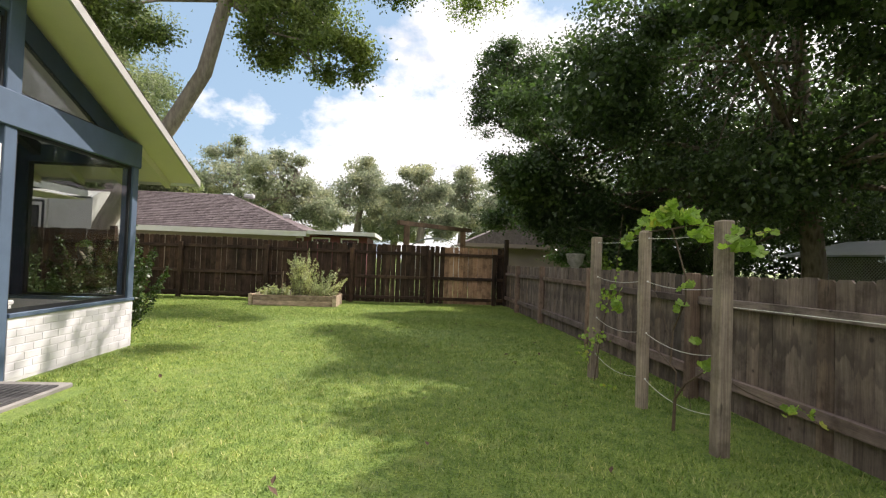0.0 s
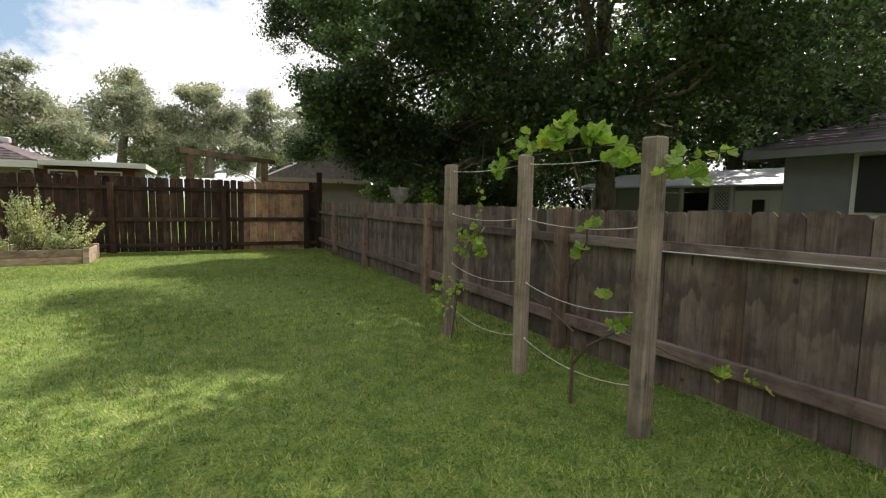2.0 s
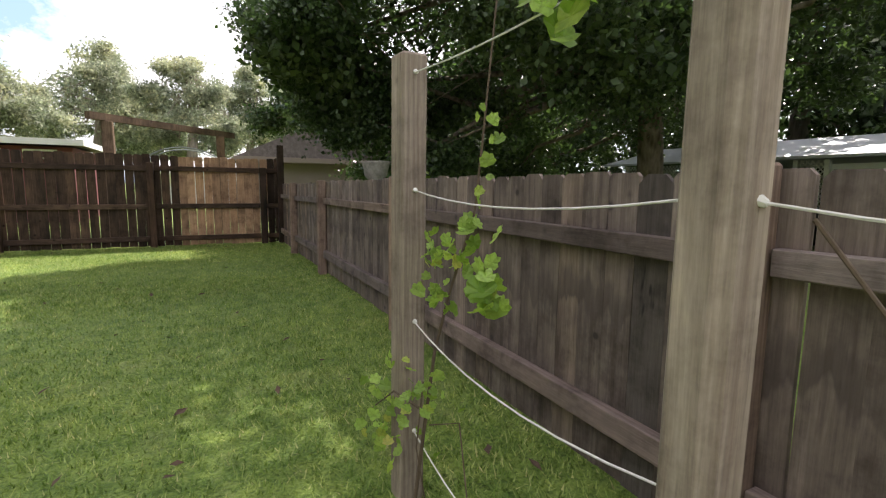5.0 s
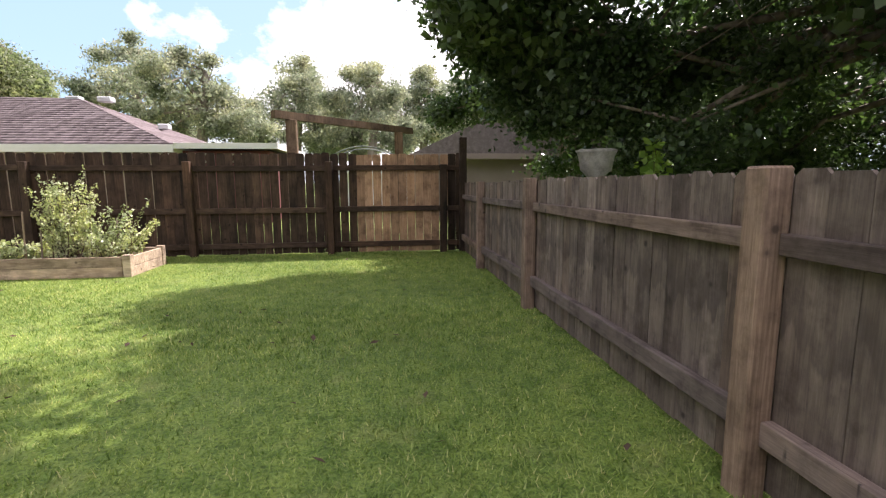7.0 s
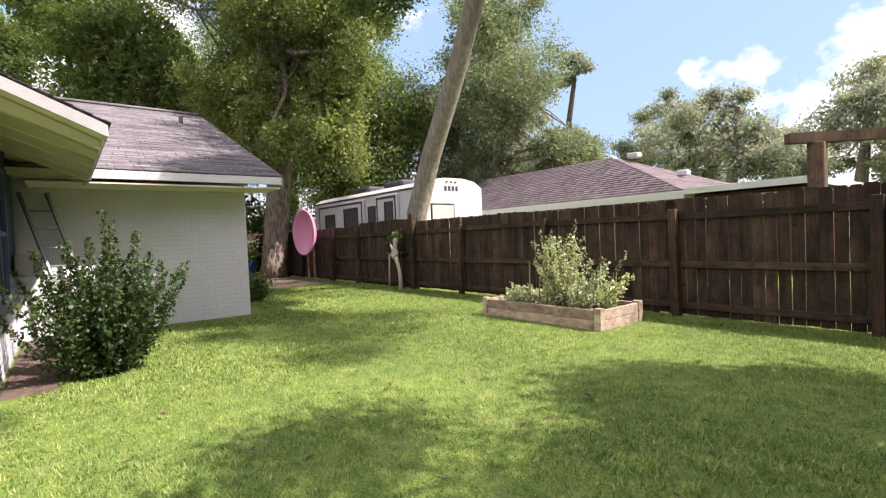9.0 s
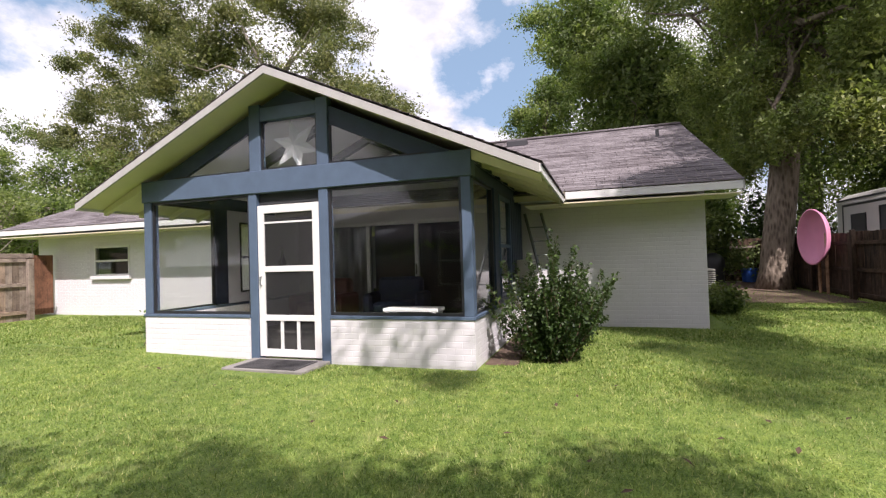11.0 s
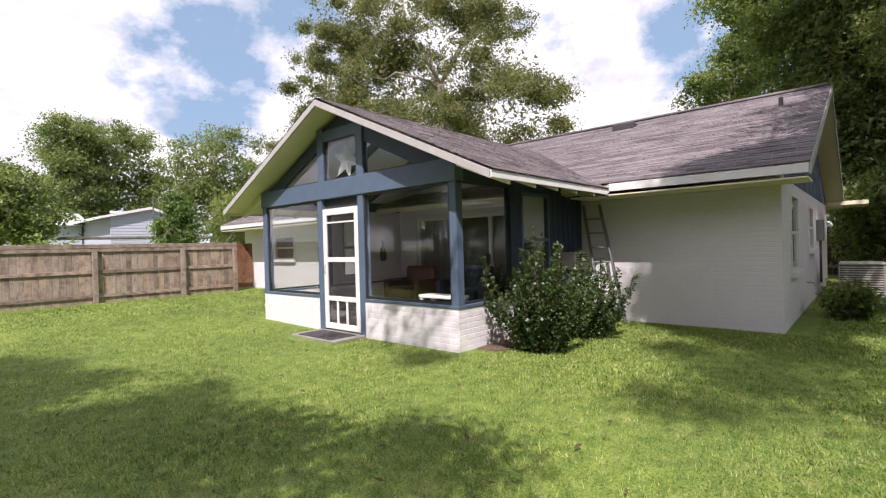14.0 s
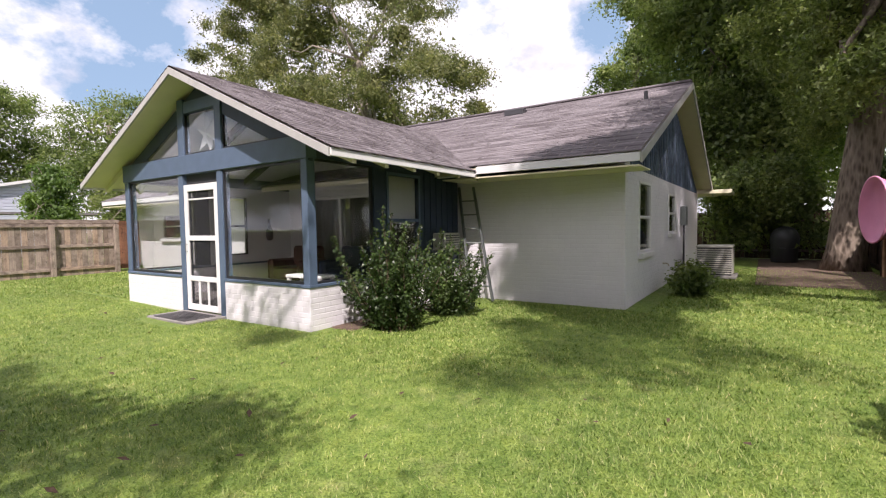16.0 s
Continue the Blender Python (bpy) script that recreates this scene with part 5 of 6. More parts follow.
for i, (x, y, h, r, mt) in enumerate([(-7.4, -34, 12.8, 2.3, M_LEAF_MID), (-10, -36, 14, 4.5, M_LEAF_MID), (-16, -30, 12.5, 4.5, M_LEAF_MID), (-1, -20, 6.5, 3, M_LEAF_MID), (-22, -24, 10, 4.5, M_LEAF_MID), (4, -24, 9, 4, M_LEAF_OAK), (-13.5, -17.5, 5.5, 2.3, M_LEAF_MID), (14, -14, 9, 5, M_LEAF_MID), (19, -1, 14, 6.5, M_LEAF_MID), (16.5, 11.5, 9, 4.5, M_LEAF_OAK), (16.5, 7, 7, 3, M_LEAF_OAK), (17.5, 17.5, 10, 5, M_LEAF_OAK), (12.5, 19.5, 8, 4, M_LEAF_OAK), (-40, -14, 12, 6, M_LEAF_MID), (-40, 14, 13, 6, M_LEAF_MID)]):
    tree("shade_tree", "green broad-crowned tree beyond the fence", [(x, y, 0, 0.3), (x + 0.1, y, h * 0.45, 0.24), (x + 0.3, y, h * 0.85, 0.1)],
         [((x, y, h * 0.66), (r, r, h * 0.27), 3), ((x + r * 0.5, y, h * 0.4), (r * 0.6, r * 0.6, h * 0.22), 1.3), ((x - r * 0.5, y + 0.6, h * 0.45), (r * 0.6, r * 0.6, h * 0.2), 1.3)],
         13000, 0.21, mt, M_BARK, 60 + i, limbs=14, clump=0.42, per=45, core=0.2)
tree("young_tree", "bright green young tree behind the fence", [(-5.9, -10.0, 0.1, 0.07), (-5.9, -10.0, 1.6, 0.06), (-5.85, -10, 3.0, 0.03)],
     [((-5.9, -10.0, 2.5), (0.75, 0.75, 0.9), 2), ((-5.85, -10.0, 3.4), (0.4, 0.4, 0.5), 0.7)], 5200, 0.12, M_LEAF_BUSH, M_BARK, 90, limbs=12, clump=0.16)
tree("young_tree", "thin-leaved small tree behind the fence", [(-8.2, -10.4, 0.1, 0.07), (-8.2, -10.4, 1.6, 0.06), (-8.1, -10.4, 3.2, 0.03)],
     [((-8.2, -10.4, 2.9), (1.0, 0.8, 1.1), 2)], 3600, 0.1, M_LEAF_OLIVE, M_BARK, 89, limbs=16, clump=0.2)
shrub("hedge", "dense dark green hedge beyond the fence", (-1.9, -9.5, 0.1), [((0, 0, 1.1), (1.5, 0.8, 0.8), 2), ((2.2, 0, 1.1), (1.3, 0.8, 0.9), 2)], 9000, 0.14, M_LEAF_MID, 91, clump=0.16, category="hedge")

shrub("hedge", "dark undergrowth beyond the side yard", (-25.0, 15.6, 0), [((0, 0, 1.9), (3.0, 2.2, 1.9), 2), ((2.0, 3.0, 1.7), (3.5, 1.6, 1.7), 2)], 14000, 0.22, M_LEAF_OAK, 102, clump=0.3, category="hedge")
shrub("hedge", "dark green hedge behind the lattice shed", (14.6, 15.2, 0), [((0, 0, 1.5), (3.2, 1.5, 1.5), 2), ((2.8, -5.0, 1.6), (1.5, 4.0, 1.5), 2)], 12000, 0.2, M_LEAF_OAK, 97, clump=0.25, category="hedge")

sprig_shrub("shrub", "tall feathery evergreen shrub with pointed sprays beside the porch corner", (-4.3, 6.95, 0), 78, 1.28, 0.84, 0.045, M_LEAF_SPRIG, 92, 220, 0.055)
sprig_shrub("shrub", "green evergreen shrub with spreading sprays against the house wall", (-5.6, 7.0, 0), 64, 1.02, 0.85, 0.045, M_LEAF_SPRIG, 93, 210, 0.055)
shrub("shrub", "small round green shrub by the gable wall", (-9.6, 9.9, 0), [((0, 0, 0.3), (0.6, 0.4, 0.28), 3), ((-0.2, 0, 0.5), (0.35, 0.3, 0.2), 1)], 3800, 0.08, M_LEAF_MID, 94, 7, 0.07)
shrub("shrub", "small shrub by the far porch corner", (-4.0, 0.75, 0.1), [((0, 0, 0.25), (0.22, 0.2, 0.22), 1)], 900, 0.06, M_LEAF_BUSH, 95, 5, 0.06)


# ---- neighbours ----
def hip_house():
    h = thing("neighbour_house", (-11.0, 24.0, 0), "low house with a brown hipped shingle roof behind the fence", "house")
    x0, x1, y0, y1, ze, zr = -22.2, -4.35, 19.6, 28.4, 2.2, 4.02
    wpart("wall", boxes(((x0 + 0.5, y0 + 0.5, 0), (x1 - 0.5, y1 - 0.5, ze))), M_TAN, h)
    bm = bmesh.new()
    a, b, c, d = (x0, y0, ze), (x1, y0, ze), (x1, y1, ze), (x0, y1, ze)
    r0, r1 = (x0 + 4.5, 23.6, zr), (x1 - 4.5, 23.6, zr)
    vs = [bm.verts.new(p) for p in (a, b, c, d, r0, r1)]
    for f in ((0, 1, 5, 4), (1, 2, 5), (2, 3, 4, 5), (3, 0, 4), (3, 2, 1, 0)):
        bm.faces.new([vs[i] for i in f])
    roof = wpart("roof", bm, M_ROOF_N, h, "brown shingle hip roof")
    courses(h, "shingles", [(x0, y0, ze + 0.02), (x1, y0, ze + 0.02), (r1[0], r1[1], zr + 0.02), (r0[0], r0[1], zr + 0.02)], M_ROOF_N, 0.2, 0.5, seed=12).parent = roof
    courses(h, "shingles", [(x1, y0, ze + 0.02), (x1, y1, ze + 0.02), (r1[0], r1[1] + 0.01, zr + 0.02), (r1[0], r1[1], zr + 0.02)], M_ROOF_N, 0.2, 0.5, seed=13).parent = roof
    wpart("fascia", boxes(((x0, y0 - 0.04, ze - 0.2), (x1 + 0.04, y0, ze + 0.01)), ((x1, y0, ze - 0.2), (x1 + 0.04, y1, ze + 0.01)), bevel=0.004), M_WHITE, roof)
    for x in (-9.0, -8.0):
        wpart("roof_vent", boxes(((x - 0.22, 23.5, zr - 0.1), (x + 0.22, 23.85, zr + 0.08)), bevel=0.03), M_TIN, roof)
    wpart("roof_vent", boxes(((-6.3, 23.4, 3.0), (-5.95, 23.7, 3.2)), bevel=0.03), M_TIN, roof)
    # flat-roofed lean-to with a dark red wall
    s = thing("carport", (-3.0, 23.0, 0), "flat-roofed carport with a dark red wall and white edge", "carport")
    wpart("wall", boxes(((-5.9, 20.2, 0), (-1.9, 23.6, 2.08))), M_RED, s)
    wpart("roof", boxes(((-6.2, 19.6, 2.16), (-1.55, 24.2, 2.25))), M_ROOF_N, s)
    wpart("fascia", boxes(((-4.3, 19.57, 2.1), (-1.53, 19.6, 2.26)), ((-1.55, 19.6, 2.1), (-1.52, 24.2, 2.26)), bevel=0.003), M_WHITE, s)
    for x in (-5.3, -4.2, -3.0):
        window(s, "y", 20.19, x, x + 0.75, 1.74, 2.0, room=False, mid=False)


hip_house()


def far_house(name, label, lo, hi, ze, zr, wall, roof_mat, along="x", edge=M_WHITE):
    h = thing(name, ((lo[0] + hi[0]) / 2, (lo[1] + hi[1]) / 2, 0), label, "house")
    wpart("wall", boxes(((lo[0], lo[1], 0), (hi[0], hi[1], ze))), wall, h)
    bm = bmesh.new()
    o = 0.45
    if along == "x":
        m = (lo[1] + hi[1]) / 2
        prism(bm, [(lo[0] - o, lo[1] - o, ze), (lo[0] - o, hi[1] + o, ze), (lo[0] - o, m, zr)], (hi[0] - lo[0] + 2 * o, 0, 0))
    else:
        m = (lo[0] + hi[0]) / 2
        prism(bm, [(lo[0] - o, lo[1] - o, ze), (hi[0] + o, lo[1] - o, ze), (m, lo[1] - o, zr)], (0, hi[1] - lo[1] + 2 * o, 0))
    r = wpart("roof", bm, roof_mat, h)
    wpart("fascia", boxes(((lo[0] - o - 0.03, lo[1] - o - 0.03, ze - 0.16), (hi[0] + o + 0.03, lo[1] - o, ze + 0.02)), ((lo[0] - o - 0.03, lo[1] - o, ze - 0.16), (lo[0] - o, hi[1] + o, ze + 0.02)), ((hi[0] + o, lo[1] - o, ze - 0.16), (hi[0] + o + 0.03, hi[1] + o, ze + 0.02)), bevel=0.004), edge, r)
    return h


far_house("neighbour_house", "brown-roofed house beyond the corner of the yard", (2.75, 21.5), (12, 27), 2.05, 4.4, M_ROSE, M_ROOF_N, "y", M_ROSE)
far_house("neighbour_house", "pale low house with a white edge beyond the carport", (-0.5, 30), (6.5, 35), 1.7, 2.3, M_WHITE, M_TIN)


def blue_house():
    h = thing("neighbour_house", (-9, -25, 0), "pale blue-grey sided house with a white-edged gable", "house")
    wpart("wall", boxes(((-10.2, -29, 0), (-6.6, -22.0, 3.6))), M_SIDING, h)
    bm = bmesh.new()
    prism(bm, [(-10.2, -22.0, 3.6), (-6.6, -22.0, 3.6), (-8.6, -22.0, 4.15)], (0, -7, 0))
    wpart("gable", bm, M_SIDING, h)
    for i in range(14):
        wpart("siding_board", boxes(((-10.2, -21.995, 1.6 + i * 0.17), (-6.6, -21.97, 1.75 + i * 0.17)), bevel=0.01), M_SIDING, h)
    bm = bmesh.new()
    prism(bm, [(-10.5, -21.7, 3.62), (-8.6, -21.7, 4.25), (-6.0, -21.7, 3.62), (-6.0, -21.7, 3.48), (-8.6, -21.7, 4.1), (-10.5, -21.7, 3.48)], (0, -7.5, 0))
    wpart("roof", bm, M_WHITE, h)
    wpart("lower_roof", boxes(((-12.5, -21.0, 2.3), (-4.0, -19.0, 2.4))), M_ROOF, h)
    bm = bmesh.new()
    cyl(bm, (-8.35, -20.5, 2.3), 0.04, 2.4, 8)
    wpart("vent_pipe", bm, M_ALU, h)
    g = far_house("neighbour_house", "house with a pale grey roof far beyond the fence", (-6.5, -34), (-2.5, -28), 3.4, 4.4, M_SIDING, M_TIN)


blue_house()


def grey_house():
    h = thing("neighbour_house", (12, 2, 0), "grey rendered house with a shingle roof and white-framed window", "house")
    w = wpart("wall", rect_wall("x", 9.2, 0.2, -6.0, 5.85, 0, 2.2, [(3.4, 4.85, 1.1, 2.12)]), M_GREYWALL, h)
    wpart("wall", boxes(((9.2, 5.65, 0), (16, 5.85, 2.2)), ((9.2, -6.0, 0), (16, -5.8, 2.2))), M_GREYWALL, h)
    win = window(h, "x", 9.0, 3.4, 4.85, 1.1, 2.12, fw=0.09, mid=False)
    bm = bmesh.new()
    vs = [bm.verts.new(p) for p in ((8.6, -6.5, 2.18), (8.6, 6.3, 2.18), (16.5, 6.3, 2.18), (16.5, -6.5, 2.18), (12.6, -2.6, 3.9), (12.6, 2.6, 3.9))]
    for f in ((0, 1, 5, 4), (1, 2, 5), (2, 3, 4, 5), (3, 0, 4), (3, 2, 1, 0)):
        bm.faces.new([vs[i] for i in f])
    bmesh.ops.recalc_face_normals(bm, faces=bm.faces)
    roof = wpart("roof", bm, M_ROOF, h)
    courses(h, "shingles", [(8.58, 6.3, 2.2), (8.58, -6.5, 2.2), (12.6, -2.6, 3.92), (12.6, 2.6, 3.92)], M_ROOF, 0.15, 0.35, seed=15).parent = roof
    courses(h, "shingles", [(16.5, 6.32, 2.2), (8.58, 6.32, 2.2), (12.6, 2.6, 3.92), (12.61, 2.6, 3.92)], M_ROOF, 0.15, 0.35, seed=16).parent = roof
    wpart("fascia", boxes(((8.56, -6.5, 2.05), (8.59, 6.33, 2.19)), ((8.56, 6.3, 2.05), (16.5, 6.33, 2.19)), bevel=0.004), M_GREYWALL, roof)


grey_house()


def lattice_shed():
    s = thing("garden_shed", (12.5, 9, 0), "white lattice-sided shed with a bright tin roof", "shed")
    x = 11.0
    wpart("wall", boxes(((x + 0.06, 6.9, 0), (x + 3.0, 8.0, 1.6))), M_WHITE, s)
    # shade inside the shed is put into this wall's near-black colour
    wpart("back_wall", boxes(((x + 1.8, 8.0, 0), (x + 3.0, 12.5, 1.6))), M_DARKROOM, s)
    bm = bmesh.new()
    prism(bm, [(x - 0.4, 6.6, 1.68), (x - 0.4, 12.8, 1.68), (x + 1.6, 12.8, 2.15), (x + 1.6, 6.6, 2.15)], (0, 0, 0.05))
    prism(bm, [(x + 3.4, 6.6, 1.68), (x + 3.4, 12.8, 1.68), (x + 1.6, 12.8, 2.15), (x + 1.6, 6.6, 2.15)], (0, 0, 0.05))
    wpart("roof", bm, M_TIN, s, "bright tin roof")
    for (a, b) in ((8.0, 8.5), (9.3, 12.4)):
        bm = bmesh.new()
        k = -0.9
        while k < (b - a):
            for sg in (1, -1):
                lo, hi = max(0.0, k), min(b - a, k + 0.9)
                if hi > lo:
                    za, zb = (lo - k), (hi - k)
                    if sg < 0:
                        za, zb = 0.9 - za, 0.9 - zb
                    prism(bm, [(x, a + lo, 0.75 + za), (x, a + hi, 0.75 + zb), (x, a + hi, 0.775 + zb), (x, a + lo, 0.775 + za)], (0.01, 0, 0))
            k += 0.085
        wpart("lattice", bm, M_WHITE, s)
    window(s, "x", x + 0.06, 7.2, 7.55, 0.9, 1.45, mid=False)
    for y in (8.0, 8.5, 9.3, 12.4):
        wpart("post", boxes(((x - 0.03, y - 0.04, 0), (x + 0.05, y + 0.04, 1.68)), bevel=0.004), M_WHITE, s)


lattice_shed()


def trailer():
    near = Vector((-9.85, 15.1, 0))
    t = thing("travel_trailer", near, "white travel trailer with dark window bands parked behind the fence", "trailer")
    ax, wd = Vector((-1, -0.015, 0)), Vector((-0.015, 1, 0))
    m = Matrix(((ax.x, wd.x, 0, 0), (ax.y, wd.y, 0, 0), (0, 0, 1, 0), (0, 0, 0, 1)))
    def tp(name, bm, mat, par=t, label=""):
        bmesh.ops.transform(bm, matrix=m, verts=bm.verts)
        bmesh.ops.recalc_face_normals(bm, faces=bm.faces)
        return part(name, bm, mat, par, label)
    bm = bmesh.new()
    prof = [(0, 0.5), (2.4, 0.5), (2.4, 2.78), (2.1, 2.97), (1.6, 3.06), (0.8, 3.06), (0.3, 2.97), (0, 2.78)]
    prism(bm, [(0, y, z) for y, z in prof], (7.5, 0, 0))
    body = tp("body", bm, M_RV)
    tp("skirt_band", boxes(((0.6, -0.012, 1.0), (7.4, -0.002, 1.12))), M_DARKGREY, body)
    tp("roof_edge", boxes(((0.05, -0.03, 2.74), (7.5, 0.0, 2.8)), bevel=0.006), M_DARKGREY, body)
    for x0, x1, z0, z1 in ((1.25, 2.5, 1.0, 2.69), (3.35, 6.9, 1.0, 2.67)):
        so = tp("slide_out", boxes(((x0, -0.12, z0), (x1, 0.0, z1)), bevel=0.02), M_RV, body)
        for lo, hi in (((x0 + 0.05, z1 - 0.13), (x1 - 0.05, z1 - 0.06)), ((x0 + 0.05, z0 + 0.1), (x0 + 0.12, z1 - 0.13)), ((x1 - 0.12, z0 + 0.1), (x1 - 0.05, z1 - 0.13))):
            tp("stripe", boxes(((lo[0], -0.13, lo[1]), (hi[0], -0.12, hi[1]))), M_BLACK, so)
    for x0, x1, z0, z1, d in ((1.45, 1.95, 1.5, 2.46, 0.12), (2.7, 3.2, 0.8, 2.4, 0.0), (3.7, 4.75, 1.5, 2.42, 0.12), (5.45, 6.3, 1.5, 2.28, 0.12)):
        w = tp("window", boxes(((x0, -0.025 - d, z0), (x0 + 0.05, -d, z1)), ((x1 - 0.05, -0.025 - d, z0), (x1, -d, z1)), ((x0 + 0.05, -0.025 - d, z1 - 0.05), (x1 - 0.05, -d, z1)), ((x0 + 0.05, -0.025 - d, z0), (x1 - 0.05, -d, z0 + 0.05))), M_BLACK, body)
        tp("pane", boxes(((x0 + 0.05, -0.012 - d, z0 + 0.05), (x1 - 0.05, -0.004 - d, z1 - 0.05))), M_DARKGREY, w)
    tp("window", boxes(((-0.02, 0.26, 1.72), (0, 1.2, 2.27)), bevel=0.01), M_BLACK, body)
    tp("pane", boxes(((-0.028, 0.31, 1.77), (-0.021, 1.15, 2.22))), M_ACMETAL, body)
    # the maker's name becomes plain dark bars
    for i in range(4):
        y = 0.82 + i * 0.15
        tp("name_bar", boxes(((-0.008, y, 2.66), (-0.001, y + 0.1, 2.81))), M_DARKGREY, body)
    for y in (0.88, 1.06, 1.24):
        tp("marker_lamp", boxes(((-0.03, y, 2.92), (-0.001, y + 0.08, 2.96)), bevel=0.008), M_DARKGREY, body)
    for x in (2.1, 4.3):
        tp("roof_unit", boxes(((x, 0.7, 3.03), (x + 1.2, 1.6, 3.27)), bevel=0.08), M_DARKGREY, body)
    for x in (4.5, 5.4):
        bm = bmesh.new()
        tube(bm, [(x, -0.02, 0.36), (x, 0.22, 0.36)], [0.36, 0.36], 18)
        tp("wheel", bm, M_DARKGREY)
    tp("stand", boxes(((0.3, 0.3, 0.0), (0.4, 0.4, 0.5)), ((0.3, 2.0, 0.0), (0.4, 2.1, 0.5)), ((7.0, 0.3, 0.0), (7.1, 0.4, 0.5))), M_DARKGREY)


trailer()


def pergola():
    p = thing("pergola", (1.0, 16.2, 0), "weathered timber swing frame with two posts behind the fence", "pergola")
    a, b = Vector((-0.43, 14.03, 2.25)), Vector((2.06, 16.66, 2.25))
    bm = bmesh.new()
    u = (b - a).normalized()
    w = Vector((-u.y, u.x, 0)) * 0.06
    prism(bm, [a - w, b - w, b + w, a + w], (0, 0, 0.13))
    wpart("beam", bm, M_SWING, p)
    for k in (0.1, 0.88):
        c = a.lerp(b, k)
        wpart("post", boxes(((c.x - 0.09, c.y - 0.09, 0), (c.x + 0.09, c.y + 0.09, 2.25)), bevel=0.01), M_SWING, p)
    d = thing("trampoline_frame", (0.9, 18.5, 0), "thin arched metal frame beyond the fence", "frame")
    bm = bmesh.new()
    for dy in (0.0, 1.0):
        tube(bm, [(0.9 + 1.3 * math.cos(t), 18.5 + dy, 1.0 + 1.1 * math.sin(t)) for t in [math.pi * k / 14 for k in range(15)]], [0.02] * 15, 6)
    tube(bm, [(-0.4, 18.5, 0), (-0.4, 18.5, 1.02)], [0.02, 0.02], 6)
    tube(bm, [(2.2, 18.5, 0), (2.2, 18.5, 1.02)], [0.02, 0.02], 6)
    wpart("arch", bm, M_ALU, d)


pergola()


# ---- yard things ----
def raised_bed():
    x0, x1, y0, y1, h = -4.0, -1.86, 11.9, 12.9, 0.27
    b = thing("raised_bed", ((x0 + x1) / 2, (y0 + y1) / 2, 0), "raised garden bed of pale timber boards filled with soil", "planter")
    for z0, z1 in ((0.0, 0.13), (0.135, 0.265)):
        for lo, hi in (((x0 + 0.1, y0, z0), (x1 - 0.1, y0 + 0.04, z1)), ((x0 + 0.1, y1 - 0.04, z0), (x1 - 0.1, y1, z1)), ((x0, y0 + 0.1, z0), (x0 + 0.04, y1 - 0.1, z1)), ((x1 - 0.04, y0 + 0.1, z0), (x1, y1 - 0.1, z1))):
            wpart("board", boxes((lo, hi), bevel=0.005), M_BED, b)
    for x in (x0 - 0.01, x1 - 0.09):
        for y in (y0 - 0.01, y1 - 0.09):
            wpart("corner_post", boxes(((x, y, 0), (x + 0.1, y + 0.1, 0.29)), bevel=0.006), M_BED, b)
    wpart("soil", boxes(((x0 + 0.04, y0 + 0.04, 0.0), (x1 - 0.04, y1 - 0.04, 0.2))), M_SOIL, b)
    sprig_shrub("garden_plant", "tall feathery pale green plant growing in the raised bed", (-2.8, 12.4, 0.14), 58, 0.98, 0.52, 0.036, M_LEAF_PALE, 96, 130, 0.05, "plant")
    sprig_shrub("garden_plant", "sprawling pale plant leaning over the end of the bed", (-2.4, 12.35, 0.14), 36, 0.66, 1.05, 0.042, M_LEAF_PALE, 99, 90, 0.05, "plant", (0.35, 0))
    for k, (x, y) in enumerate(((-3.75, 12.45), (-3.5, 12.2), (-3.25, 12.5))):
        sprig_shrub("garden_plant", "low leafy herb in the raised bed", (x, y, 0.14), 12, 0.3, 1.0, 0.055, M_LEAF_PALE, 100 + k, 45, 0.05, "plant")
    b.location.z -= 0.045
    for x, y, h2 in ((-3.28, 12.2, 0.62), (-3.05, 12.15, 0.4), (-2.35, 12.6, 0.5)):
        s = thing("garden_stake", (x, y, 0.18), "thin wooden stake pushed into the bed", "stake", "stakes in the bed")
        bm = bmesh.new()
        tube(bm, [(0, 0, 0), (0.02, 0, h2)], [0.012, 0.01], 6)
        part("shaft", bm, M_TRELLIS, s)


raised_bed()


